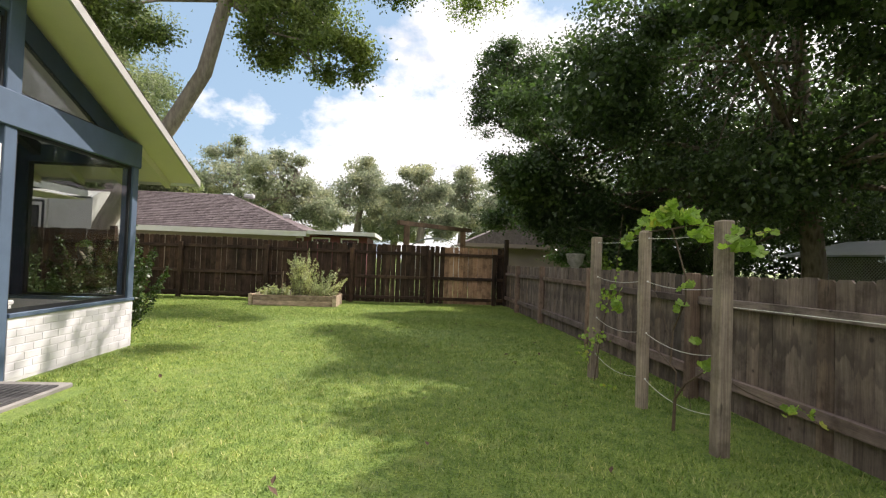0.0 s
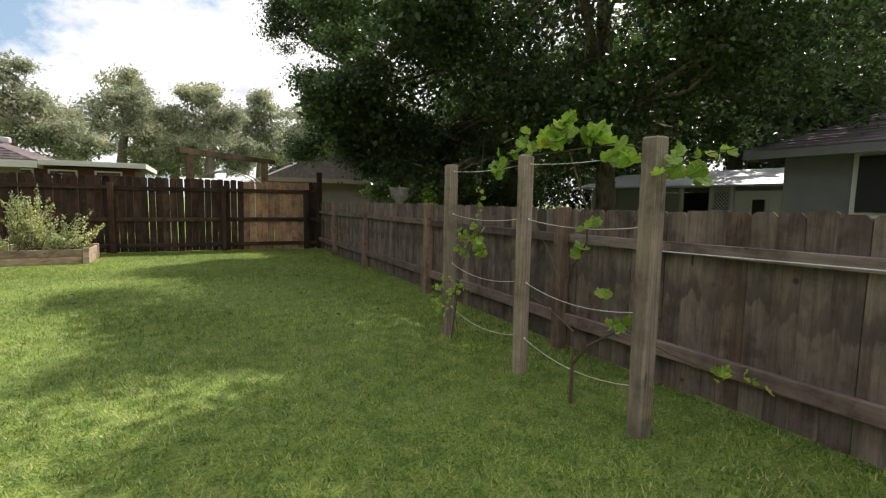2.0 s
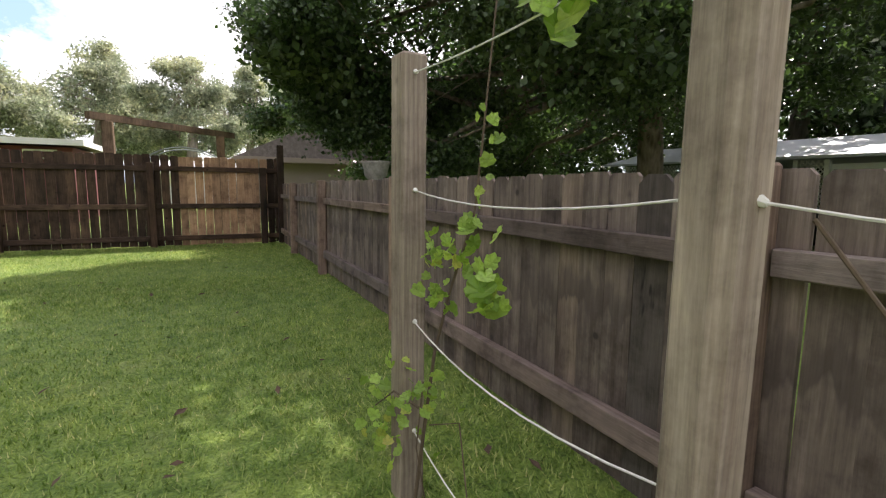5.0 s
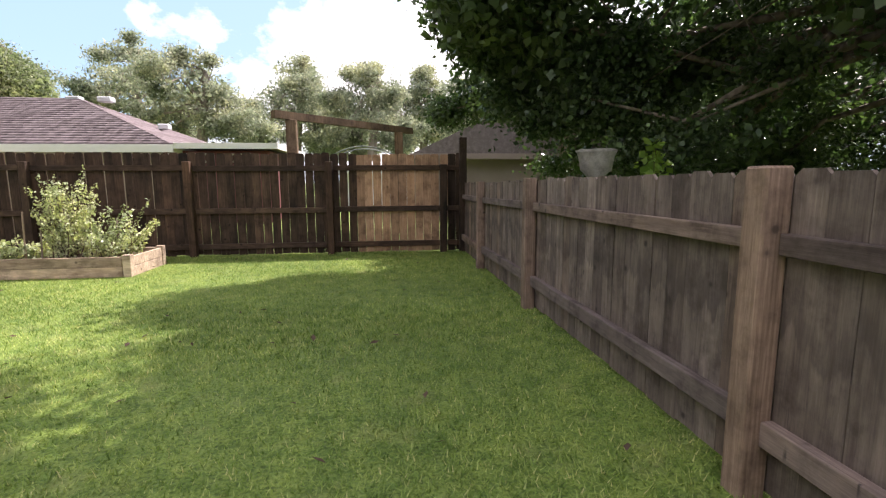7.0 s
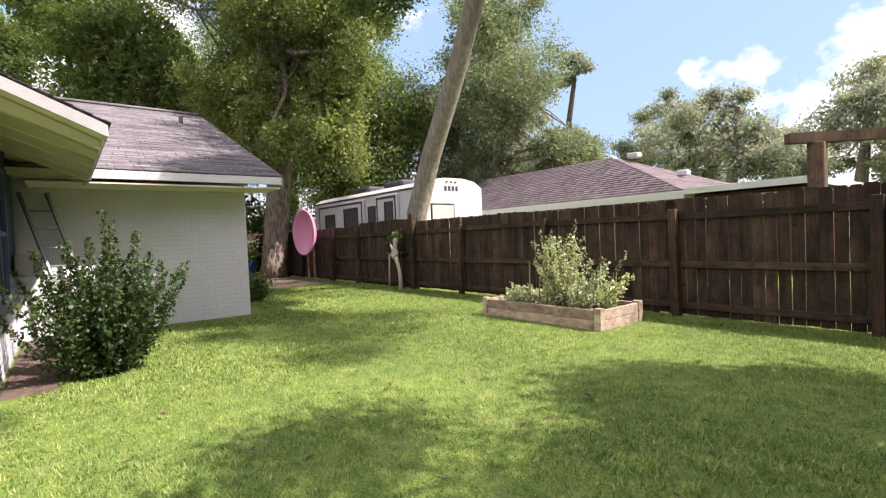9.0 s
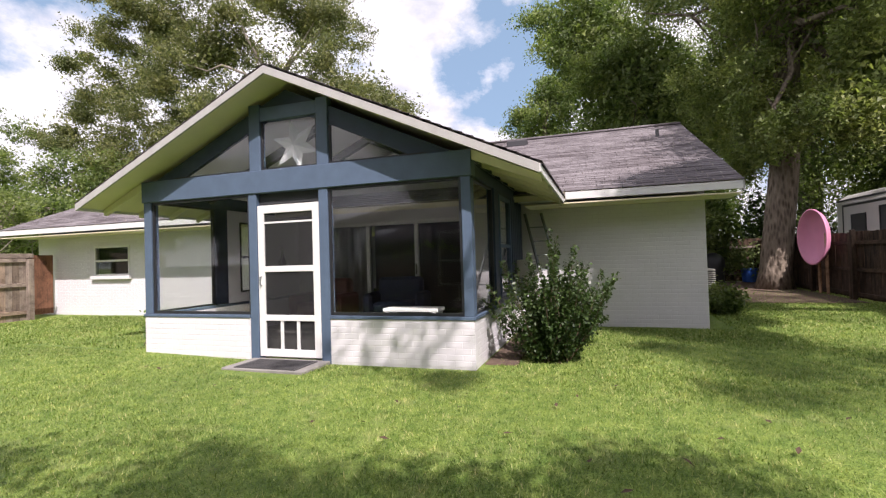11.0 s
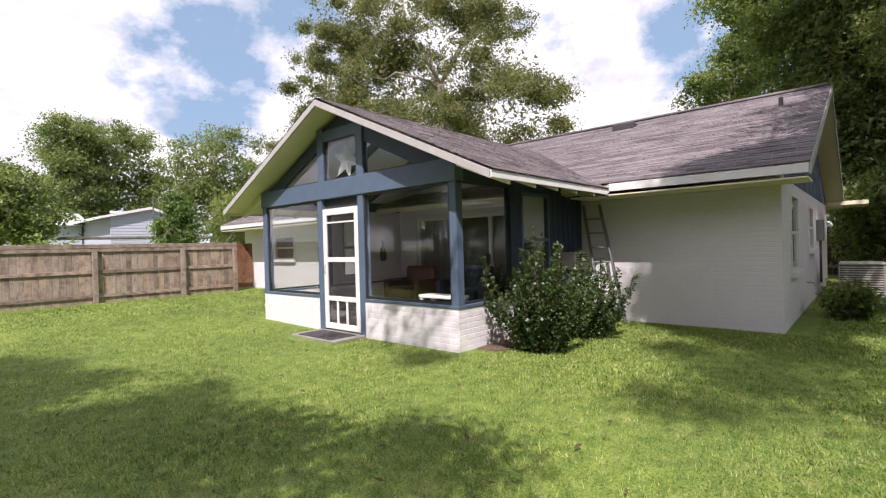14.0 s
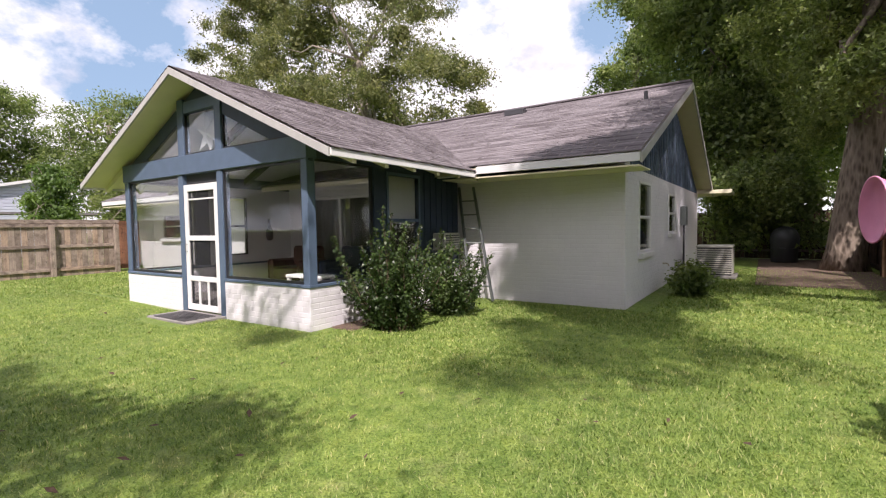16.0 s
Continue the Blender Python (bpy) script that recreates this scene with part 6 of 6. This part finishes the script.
def trellis():
    t = thing("grape_trellis", (2.05, 3.81, 0), "three timber posts strung with white ropes for grapevines", "trellis")
    ys = (2.74, 3.81, 4.93)
    for i, y in enumerate(ys):
        px = 2.042 if i == 2 else 2.05
        bm = bmesh.new()
        box(bm, (-0.047, -0.047, -0.2), (0.047, 0.047, 1.605 - 0.006 * i), 0.009 if i != 1 else 0.02)
        bmesh.ops.transform(bm, matrix=pose(px, y, -0.03, (-0.3, 0.4, 0.1)[i], (0.2, -0.4, 0.1)[i], (2, -3, 4)[i]), verts=bm.verts)
        wpart("post", bm, M_TRELLIS, t)
    for z, sag in ((1.5, 0.02), (1.12, 0.035), (0.67, 0.06), (0.27, 0.07)):
        for y0, y1 in zip(ys, ys[1:]):
            bm = bmesh.new()
            pts = [(2.047, y0 + 0.04 + (y1 - y0 - 0.08) * k / 8, z - sag * 4 * (k / 8) * (1 - k / 8)) for k in range(9)]
            tube(bm, pts, [0.0024] * 9, 6)
            wpart("rope", bm, M_ROPE, t, "white rope")
        for y, side in ((ys[0], 1), (ys[1], -1), (ys[1], 1), (ys[2], -1)):
            bm = bmesh.new()
            tube(bm, [(2.047, y + side * 0.046, z), (2.047, y + side * 0.053, z), (2.049, y + side * 0.062, z - 0.004)], [0.004, 0.009, 0.005], 7)
            wpart("knot", bm, M_ROPE, t)
    bm = bmesh.new()
    tube(bm, [(2.1, 2.74, 1.0), (2.4, 0.9, 1.02), (2.65, -1.05, 1.08)], [0.0025] * 3, 5)
    wpart("rope", bm, M_ROPE, t)


trellis()


def grape_leaf_mesh(k):
    """A lobed, slightly cupped leaf about one unit across."""
    rr = random.Random(k)
    out = []
    lobes = [(0, 1.0), (20, 0.8), (30, 0.74), (50, 0.95), (70, 0.78), (82, 0.74), (105, 0.86), (140, 0.7), (168, 0.52)]
    for a, r in lobes:
        out.append((a, r * rr.uniform(0.9, 1.1)))
    ring = [(a, r) for a, r in out] + [(-a, r) for a, r in out[::-1][:-1]]
    bm = bmesh.new()
    c = bm.verts.new((0, 0, 0))
    vs = [bm.verts.new((0.5 * r * math.sin(radians(a)), 0.5 * r * math.cos(radians(a)), 0.09 * r * r - 0.05 * (1 if abs(a) in (30, 82) else 0))) for a, r in ring]
    for i in range(len(vs)):
        bm.faces.new((c, vs[(i + 1) % len(vs)], vs[i]))
    return mesh_of(bm, "leaf", M_LEAF_VINE)


LEAF_MESHES = [grape_leaf_mesh(k) for k in range(5)]


def vine(at, label, paths, clumps, seed, dx=0.0, dy=0.0):
    """paths: woody stems; clumps: centre, radii, number, size of the leaves hung there."""
    v = thing("grapevine", at, label, "vine", "vines on the trellis")
    r = random.Random(seed)
    for pts, r0, r1 in paths:
        bm = bmesh.new()
        n = len(pts)
        pts = [(p[0] + dx, p[1] + dy, p[2]) for p in pts]
        tube(bm, pts, [r0 + (r1 - r0) * i / (n - 1) for i in range(n)], 6)
        wpart("stem", bm, M_STEM, v)
    for c, rad, n, size in clumps:
        for _ in range(n):
            p = [c[i] + rad[i] * max(-1.3, min(1.3, r.gauss(0, 0.6))) for i in range(3)]
            p[2] = max(p[2], 0.03)
            p[0], p[1] = p[0] + dx, p[1] + dy
            s = size * r.uniform(0.6, 1.2)
            m = pose(*p, r.uniform(25, 95), r.uniform(-35, 35), r.uniform(0, 360)) @ Matrix.Diagonal((s, s, s, 1))
            wpiece("leaf", LEAF_MESHES[r.randrange(5)], v, m)


vine((2.04, 3.22, 0), "grapevine with broad bright green leaves along the top rope",
     [([(2.0, 3.21, -0.02), (2.02, 3.23, 0.25), (2.04, 3.13, 0.39), (2.06, 3.02, 0.47), (2.06, 2.9, 0.55)], 0.014, 0.004),
      ([(2.02, 3.23, 0.25), (2.04, 3.26, 0.45), (2.04, 3.36, 0.49), (2.05, 3.52, 0.54), (2.05, 3.7, 0.59)], 0.007, 0.003),
      ([(2.04, 3.24, 0.3), (2.08, 3.16, 0.34), (2.07, 3.1, 0.2)], 0.004, 0.002),
      ([(2.05, 3.36, 0.49), (2.09, 3.4, 0.75), (2.08, 3.22, 1.0), (2.07, 3.21, 1.18), (2.06, 3.32, 1.42), (2.05, 3.38, 1.56)], 0.007, 0.005),
      ([(2.05, 4.15, 1.52), (2.06, 3.8, 1.56), (2.05, 3.38, 1.56), (2.06, 3.0, 1.57), (2.08, 2.6, 1.46), (2.1, 2.36, 1.49)], 0.006, 0.002),
      ([(2.06, 2.9, 0.55), (2.2, 2.7, 0.45), (2.34, 2.5, 0.38), (2.42, 2.25, 0.36)], 0.004, 0.002), ([(2.06, 3.7, 1.1), (2.06, 3.5, 0.85), (2.05, 3.36, 0.62)], 0.003, 0.002)],
     [((2.05, 3.86, 1.63), (0.06, 0.13, 0.08), 14, 0.12), ((2.05, 4.14, 1.5), (0.05, 0.1, 0.09), 12, 0.1), ((2.05, 3.56, 1.66), (0.07, 0.14, 0.07), 18, 0.13), ((2.05, 3.4, 1.7), (0.05, 0.07, 0.07), 8, 0.13),
      ((2.05, 3.12, 1.63), (0.06, 0.11, 0.07), 16, 0.135), ((2.06, 2.94, 1.5), (0.05, 0.08, 0.08), 10, 0.125), ((2.08, 2.6, 1.42), (0.06, 0.09, 0.06), 13, 0.12), ((2.1, 2.42, 1.48), (0.03, 0.1, 0.02), 5, 0.06),
      ((2.06, 3.15, 1.13), (0.03, 0.06, 0.04), 7, 0.095), ((2.06, 3.27, 0.95), (0.02, 0.03, 0.04), 3, 0.11), ((2.06, 3.02, 0.72), (0.02, 0.04, 0.03), 3, 0.075), ((2.06, 2.92, 0.55), (0.04, 0.06, 0.06), 9, 0.07), ((2.34, 2.45, 0.39), (0.07, 0.14, 0.03), 14, 0.065)], 31)
vine((2.0, 4.72, 0), "young grapevine with sparse pale green leaves on the lower ropes",
     [([(2.0, 4.78, -0.02), (2.03, 4.76, 0.3), (2.06, 4.74, 0.6), (2.09, 4.7, 0.8), (2.14, 4.64, 1.05), (2.15, 4.62, 1.25), (2.17, 4.6, 1.6), (2.18, 4.58, 1.8)], 0.007, 0.002), ([(2.03, 4.76, 0.4), (1.98, 4.9, 0.42), (1.95, 5.05, 0.3)], 0.005, 0.002),
      ([(2.03, 4.76, 0.5), (1.99, 4.72, 0.3), (2.02, 4.7, 0.08)], 0.003, 0.002), ([(2.05, 4.75, 0.35), (2.08, 4.6, 0.42), (2.07, 4.52, 0.2)], 0.003, 0.002)],
     [((2.12, 4.62, 1.02), (0.04, 0.05, 0.13), 16, 0.07), ((2.12, 4.55, 0.84), (0.05, 0.07, 0.06), 16, 0.09), ((2.13, 4.52, 0.83), (0.03, 0.04, 0.04), 6, 0.09), ((2.07, 4.74, 0.92), (0.05, 0.09, 0.05), 26, 0.055), ((2.06, 4.72, 0.8), (0.05, 0.08, 0.04), 14, 0.06), ((2.0, 4.8, 0.45), (0.1, 0.15, 0.08), 52, 0.05), ((2.12, 4.55, 1.22), (0.03, 0.03, 0.1), 7, 0.05), ((1.97, 4.92, 0.25), (0.1, 0.15, 0.1), 40, 0.05), ((2.0, 4.38, 0.03), (0.06, 0.08, 0.02), 14, 0.05)], 32)


def step_and_mat():
    s = link_bm("step_slab", boxes(((PX - 0.03, 2.98, -0.05), (-2.98, 4.18, 0.035)), bevel=0.01), M_CONC)
    tagged(s, "flat concrete step at the porch door", "step", kind="structure")
    m = thing("doormat", (-3.2, 3.6, 0.035), "dark ribbed rubber doormat on the concrete step", "doormat")
    part("base", boxes(((-0.3, -0.45, 0), (0.19, 0.45, 0.012)), bevel=0.004), M_MAT, m)
    for i in range(8):
        part("rib", boxes(((-0.27 + i * 0.06, -0.42, 0.012), (-0.24 + i * 0.06, 0.42, 0.018))), M_MAT, m)


step_and_mat()


def ladder():
    l = thing("ladder", (-6.75, 7.0, 0), "aluminium ladder leaning in the corner of the house", "ladder")
    a0, a1 = Vector((-6.68, 6.75, 0.02)), Vector((-7.2, 6.2, 2.1))
    b0, b1 = Vector((-6.92, 7.05, 0.02)), Vector((-7.22, 6.5, 2.1))
    for p, q in ((a0, a1), (b0, b1)):
        bm = bmesh.new()
        tube(bm, [p, q], [0.028, 0.028], 6)
        wpart("rail", bm, M_ALU, l)
    for i in range(1, 8):
        bm = bmesh.new()
        tube(bm, [a0.lerp(a1, i / 8), b0.lerp(b1, i / 8)], [0.014, 0.014], 6)
        wpart("rung", bm, M_ALU, l)


ladder()


def window_ac():
    a = thing("air_conditioner", (-6.6, 6.3, 0.95), "small white slatted window air conditioner", "air conditioner")
    wpart("case", boxes(((-6.85, 6.16, 0.95), (-6.35, 6.42, 1.25)), bevel=0.012), M_ACMETAL, a)
    for i in range(6):
        wpart("slat", boxes(((-6.82, 6.42, 0.98 + i * 0.043), (-6.38, 6.432, 1.0 + i * 0.043))), M_DARKGREY, a)


window_ac()


def condenser():
    x0, x1, y0, y1 = -13.6, -12.8, 9.65, 10.45
    c = thing("condenser_unit", (-13.2, 10.05, 0), "beige outdoor air-conditioning condenser on a concrete pad", "air conditioner")
    wpart("pad", boxes(((x0 - 0.08, y0 - 0.08, 0), (x1 + 0.08, y1 + 0.08, 0.07)), bevel=0.01), M_CONC, c)
    wpart("core", boxes(((x0 + 0.03, y0 + 0.03, 0.07), (x1 - 0.03, y1 - 0.03, 0.74))), M_DARKGREY, c)
    wpart("top", boxes(((x0, y0, 0.74), (x1, y1, 0.8)), bevel=0.02), M_ACMETAL, c)
    for i in range(12):
        z = 0.11 + i * 0.052
        wpart("louvre", boxes(((x0, y0, z), (x1, y0 + 0.03, z + 0.026)), ((x0, y1 - 0.03, z), (x1, y1, z + 0.026)), ((x0, y0 + 0.03, z), (x0 + 0.03, y1 - 0.03, z + 0.026)), ((x1 - 0.03, y0 + 0.03, z), (x1, y1 - 0.03, z + 0.026))), M_ACMETAL, c)


condenser()


def meter_box():
    b = thing("electric_meter", (-13.4, 9.28, 0.3), "grey electric meter box with a conduit on the gable wall", "meter box")
    wpart("box", boxes(((-13.55, 9.25, 1.3), (-13.2, 9.38, 1.8)), bevel=0.01), M_ALU, b)
    bm = bmesh.new()
    cyl(bm, (-13.38, 9.31, 0.3), 0.025, 1.0, 8)
    wpart("conduit", bm, M_DARKGREY, b)
    t = thing("garden_tap", (-10.6, 9.28, 0.4), "small brass tap on the wall", "tap")
    bm = bmesh.new()
    tube(bm, [(-10.6, 9.25, 0.5), (-10.6, 9.35, 0.5), (-10.6, 9.38, 0.44)], [0.015, 0.015, 0.012], 6)
    wpart("spout", bm, M_DRIFT, t)


meter_box()


def pink_pool():
    p = thing("wading_pool", (-14.35, 13.4, 0), "pink plastic wading pool hung upright beside the fence", "wading pool")
    m = Matrix.Translation((-14.35, 13.35, 1.6)) @ Matrix.Rotation(radians(24), 4, "Z") @ Matrix.Rotation(radians(90), 4, "X")
    bm = bmesh.new()
    prof = [(0.0, 0.0), (0.62, 0.0), (0.72, 0.03), (0.76, 0.14), (0.79, 0.16), (0.79, 0.2), (0.75, 0.2), (0.7, 0.05), (0.0, 0.03)]
    rings = []
    for r, z in prof:
        rings.append([bm.verts.new((r * math.cos(2 * math.pi * k / 32) * 0.62 if r else 0.0, r * math.sin(2 * math.pi * k / 32) if r else 0.0, z)) for k in range(32)] if r else [bm.verts.new((0, 0, z))])
    for a, b in zip(rings, rings[1:]):
        for k in range(32):
            if len(a) == 1:
                bm.faces.new((a[0], b[k], b[(k + 1) % 32]))
            elif len(b) == 1:
                bm.faces.new((a[k], b[0], a[(k + 1) % 32]))
            else:
                bm.faces.new((a[k], b[k], b[(k + 1) % 32], a[(k + 1) % 32]))
    bmesh.ops.recalc_face_normals(bm, faces=bm.faces)
    bmesh.ops.transform(bm, matrix=m, verts=bm.verts)
    wpart("shell", bm, M_PINK, p, smooth=True)
    bm = bmesh.new()
    tube(bm, [(-14.1, 13.45, 0), (-14.1, 13.45, 1.7)], [0.04, 0.04], 8)
    tube(bm, [(-14.6, 13.45, 0), (-14.6, 13.45, 1.7)], [0.04, 0.04], 8)
    wpart("stand", bm, M_FENCE_N, p)
    b = thing("bucket", (-20.2, 13.1, 0), "blue plastic bucket by the tree", "bucket")
    bm = bmesh.new()
    cyl(bm, (-20.2, 13.1, 0), 0.24, 0.55, 18, 0.3)
    wpart("body", bm, M_BLUEPL, b)


pink_pool()


def covered_grill():
    g = thing("covered_grill", (-19.3, 11.65, -0.02), "black fabric-covered kettle grill in the side yard", "grill")
    bm = bmesh.new()
    tube(bm, [(0, 0, z) for z in (0.0, 0.05, 0.45, 0.75, 0.95, 1.12, 1.2, 1.22)], [0.36, 0.38, 0.4, 0.43, 0.4, 0.3, 0.14, 0.02], 20)
    for v in bm.verts:      # folds of the cover
        k = 1 + 0.05 * math.sin(7 * math.atan2(v.co.y, v.co.x)) * (1.2 - v.co.z)
        v.co.x, v.co.y = v.co.x * k, v.co.y * k
    part("cover", bm, M_BLACK, g, smooth=True)
    bm = bmesh.new()
    tube(bm, [(0.36 * math.cos(a), 0.36 * math.sin(a), 0.5) for a in [2 * math.pi * k / 24 for k in range(25)]], [0.05] * 25, 6)
    part("cord", bm, M_DARKGREY, g)


covered_grill()


def driftwood():
    bm = bmesh.new()
    tube(bm, [(0.06, 0, -0.05), (0.07, 0.0, 0.2), (0.03, 0.0, 0.45), (-0.06, 0.0, 0.66), (-0.12, 0, 0.78)], [0.055, 0.05, 0.045, 0.05, 0.07], 8)
    tube(bm, [(-0.14, 0, 0.74), (-0.16, -0.01, 0.82), (-0.12, 0, 0.9), (-0.08, 0, 0.99)], [0.06, 0.12, 0.09, 0.03], 9)
    tube(bm, [(-0.12, 0, 0.86), (-0.1, 0, 0.98), (-0.11, 0, 1.1), (-0.09, 0, 1.22), (-0.1, 0, 1.26)], [0.05, 0.04, 0.055, 0.07, 0.03], 8)
    tube(bm, [(-0.15, 0, 0.86), (-0.24, 0, 0.98), (-0.34, 0, 1.12)], [0.045, 0.04, 0.025], 7)
    tube(bm, [(-0.55, 0.05, -0.05), (-0.52, 0.05, 0.4), (-0.5, 0.06, 0.85)], [0.03, 0.026, 0.02], 6)
    ob = link_bm("yard_sculpture", bm, M_DRIFT, smooth=True)
    ob.location = (-8.62, 13.32, 0)
    tagged(ob, "pale bleached driftwood yard sculpture standing by the fence", "sculpture")
    p = thing("hanging_planter", (-9.0, 13.5, 0.95), "dark planter with a tuft of greenery on the fence", "planter")
    wpart("shelf", boxes(((-9.35, 13.4, 0.86), (-8.6, 13.64, 0.9)), bevel=0.006), M_DARKGREY, p)
    bm = bmesh.new()
    tube(bm, [(-8.95, 13.5, z) for z in (0.9, 0.92, 1.2, 1.24, 1.24, 1.18)], [0.13, 0.15, 0.2, 0.21, 0.18, 0.02], 14)
    wpart("pot", bm, M_DARKGREY, p)
    shrub("potted_plant", "leafy green tuft in the dark fence planter", (-8.95, 13.5, 1.16), [((0, 0, 0.12), (0.22, 0.1, 0.12), 1)], 420, 0.07, M_LEAF_BUSH, 101, 4, 0.05, "plant")


driftwood()


def porch_inside():
    # sliding door in the rear wall
    d = thing("sliding_door", (WX - 0.1, 3.4, 0.12), "white-framed three-panel sliding glass door inside the porch", "door")
    y0, y1, z0, z1, x = 1.72, 5.1, 0.12, 2.12, WX - 0.1
    bays = ((y0 + 0.07, 2.8), (2.88, 3.9), (3.98, y1 - 0.07))
    fr = [((y0, z0), (y0 + 0.07, z1)), ((2.8, z0), (2.88, z1)), ((3.9, z0), (3.98, z1)), ((y1 - 0.07, z0), (y1, z1))]
    fr += [((a, z1 - 0.07), (b, z1)) for a, b in bays] + [((a, z0), (b, z0 + 0.07)) for a, b in bays]
    wpart("frame", boxes(*[((x - 0.04, a[0], a[1]), (x + 0.04, b[0], b[1])) for a, b in fr], bevel=0.004), M_WHITE, d)
    for a, b in bays:
        wpart("pane", boxes(((x - 0.004, a, z0 + 0.07), (x + 0.004, b, z1 - 0.07))), M_GLASS, d).visible_shadow = False
    wpart("handle", boxes(((x + 0.04, 3.92, 1.0), (x + 0.07, 3.95, 1.22)), bevel=0.005), M_BLACK, d)
    # no cloth here: a near-black sheet stands in for the dark room
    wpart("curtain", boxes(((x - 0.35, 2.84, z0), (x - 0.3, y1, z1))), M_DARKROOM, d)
    bm = bmesh.new()
    fold = [(x - 0.2 + 0.03 * math.sin(k * 1.9), y0 + 0.02 + k * (1.1 / 24)) for k in range(25)]
    lo, hi = [bm.verts.new((u, v, z0)) for u, v in fold], [bm.verts.new((u, v, z1)) for u, v in fold]
    for k in range(24):
        bm.faces.new((lo[k], lo[k + 1], hi[k + 1], hi[k]))
    wpart("curtain", bm, M_CURTAIN, d, "pale grey pleated curtain", True)
    s = thing("armchair", (-6.6, 2.2, 0.07), "red-brown leather armchair on the porch", "armchair")
    part("seat", boxes(((-0.4, -0.4, 0.15), (0.4, 0.4, 0.45)), bevel=0.05), M_LEATHER, s)
    part("backrest", boxes(((-0.45, -0.45, 0.4), (-0.22, 0.45, 0.9)), bevel=0.06), M_LEATHER, s)
    for sy in (-1, 1):
        part("armrest", boxes(((-0.4, sy * 0.5 - 0.09, 0.15), (0.4, sy * 0.5 + 0.09, 0.62)), bevel=0.05), M_LEATHER, s)
    for px in (-0.35, 0.35):
        for py in (-0.35, 0.35):
            part("leg", boxes(((px - 0.03, py - 0.03, 0), (px + 0.03, py + 0.03, 0.15))), M_BLACK, s)
    c = copy_thing(s, pose(-6.75, 3.75, 0.07, 0, 0, 10))
    for ch in c.children:
        ch.data = ch.data.copy()
        ch.data.materials[0] = M_NAVY
    tagged(c, "navy upholstered armchair on the porch")
    b = thing("bench", (-4.6, 4.95, 0.07), "low white bench beneath the porch window", "bench")
    part("top", boxes(((-0.16, -0.42, 0.5), (0.16, 0.42, 0.55)), bevel=0.01), M_WHITE, b)
    for px in (-0.13, 0.13):
        for py in (-0.36, 0.36):
            part("leg", boxes(((px - 0.025, py - 0.025, 0), (px + 0.025, py + 0.025, 0.5))), M_WHITE, b)
    l = thing("wall_ornament", (-6.6, PY0 + 0.14, 1.1), "dark bottle-shaped ornament on the porch wall", "ornament")
    bm = bmesh.new()
    tube(bm, [(-6.6, PY0 + 0.19, z) for z in (1.1, 1.15, 1.35, 1.45, 1.62)], [0.05, 0.08, 0.08, 0.03, 0.02], 12)
    wpart("body", bm, M_BLACK, l, smooth=True)


porch_inside()


def litter():
    r = random.Random(77)
    bm = bmesh.new()
    for _ in range(170):
        x, y = r.uniform(-3.2, 2.6), r.uniform(-0.5, 13.2)
        s = r.uniform(0.02, 0.045)
        m = pose(x, y, ground_z(x, y) + 0.045, r.uniform(-25, 25), r.uniform(-25, 25), r.uniform(0, 360))
        vs = [bm.verts.new(m @ Vector(p)) for p in ((0, -s, 0), (s * 0.45, 0, s * 0.12), (0, s, 0), (-s * 0.45, 0, s * 0.12))]
        bm.faces.new(vs)
    ob = link_bm("fallen_leaves", bm, M_SOIL)
    tagged(ob, "dry brown leaves scattered over the lawn", "leaves", kind="stuff")


litter()


def gutter_bits():
    m = link_bm("mulch_bed", boxes(((-7.25, 6.14, -0.04), (-3.9, 6.55, 0.02)), bevel=0.02), M_MULCH)
    tagged(m, "brown bark mulch strip along the porch wall", "mulch", kind="structure")
    m = link_bm("bark_path", boxes(((-20.9, 10.9, -0.09), (-12.0, 13.5, -0.02)), bevel=0.02), M_MULCH)
    tagged(m, "reddish bark covered ground in the side yard", "mulch", kind="structure")


gutter_bits()


def stone_urn():
    u = thing("garden_urn", (3.74, 10.47, 0), "pale stone urn on a pedestal beyond the fence", "urn")
    wpart("pedestal", boxes(((3.58, 10.31, 0), (3.9, 10.63, 1.1)), bevel=0.02), M_URN, u)
    bm = bmesh.new()
    tube(bm, [(3.74, 10.47, z) for z in (1.1, 1.14, 1.2, 1.28, 1.4, 1.46, 1.49, 1.5, 1.44, 1.38)], [0.12, 0.08, 0.09, 0.17, 0.19, 0.21, 0.23, 0.2, 0.17, 0.02], 18)
    wpart("bowl", bm, M_URN, u, smooth=True)
    shrub("potted_plant", "small leafy plant beside the stone urn", (4.35, 10.4, 0.0), [((0, 0, 1.3), (0.2, 0.2, 0.22), 1)], 300, 0.12, M_LEAF_YOUNG, 98, 3, 0.06, "plant")


stone_urn()


def utility_pole():
    p = thing("utility_pole", (-3.6, -31, 0), "dark wooden utility pole with wires beyond the houses", "pole")
    bm = bmesh.new()
    cyl(bm, (-3.6, -31, 0), 0.12, 5.5, 10, 0.1)
    wpart("shaft", bm, M_BARK_D, p)
    for z, y in ((4.6, -31.0), (5.3, -31.0)):
        bm = bmesh.new()
        tube(bm, [(-30, y - 1.0, z + 0.3), (-16, y - 0.5, z - 0.1), (-3.6, y, z), (8, y, z - 0.1), (22, y, z + 0.4)], [0.018] * 5, 5)
        wpart("wire", bm, M_BLACK, p)


utility_pole()
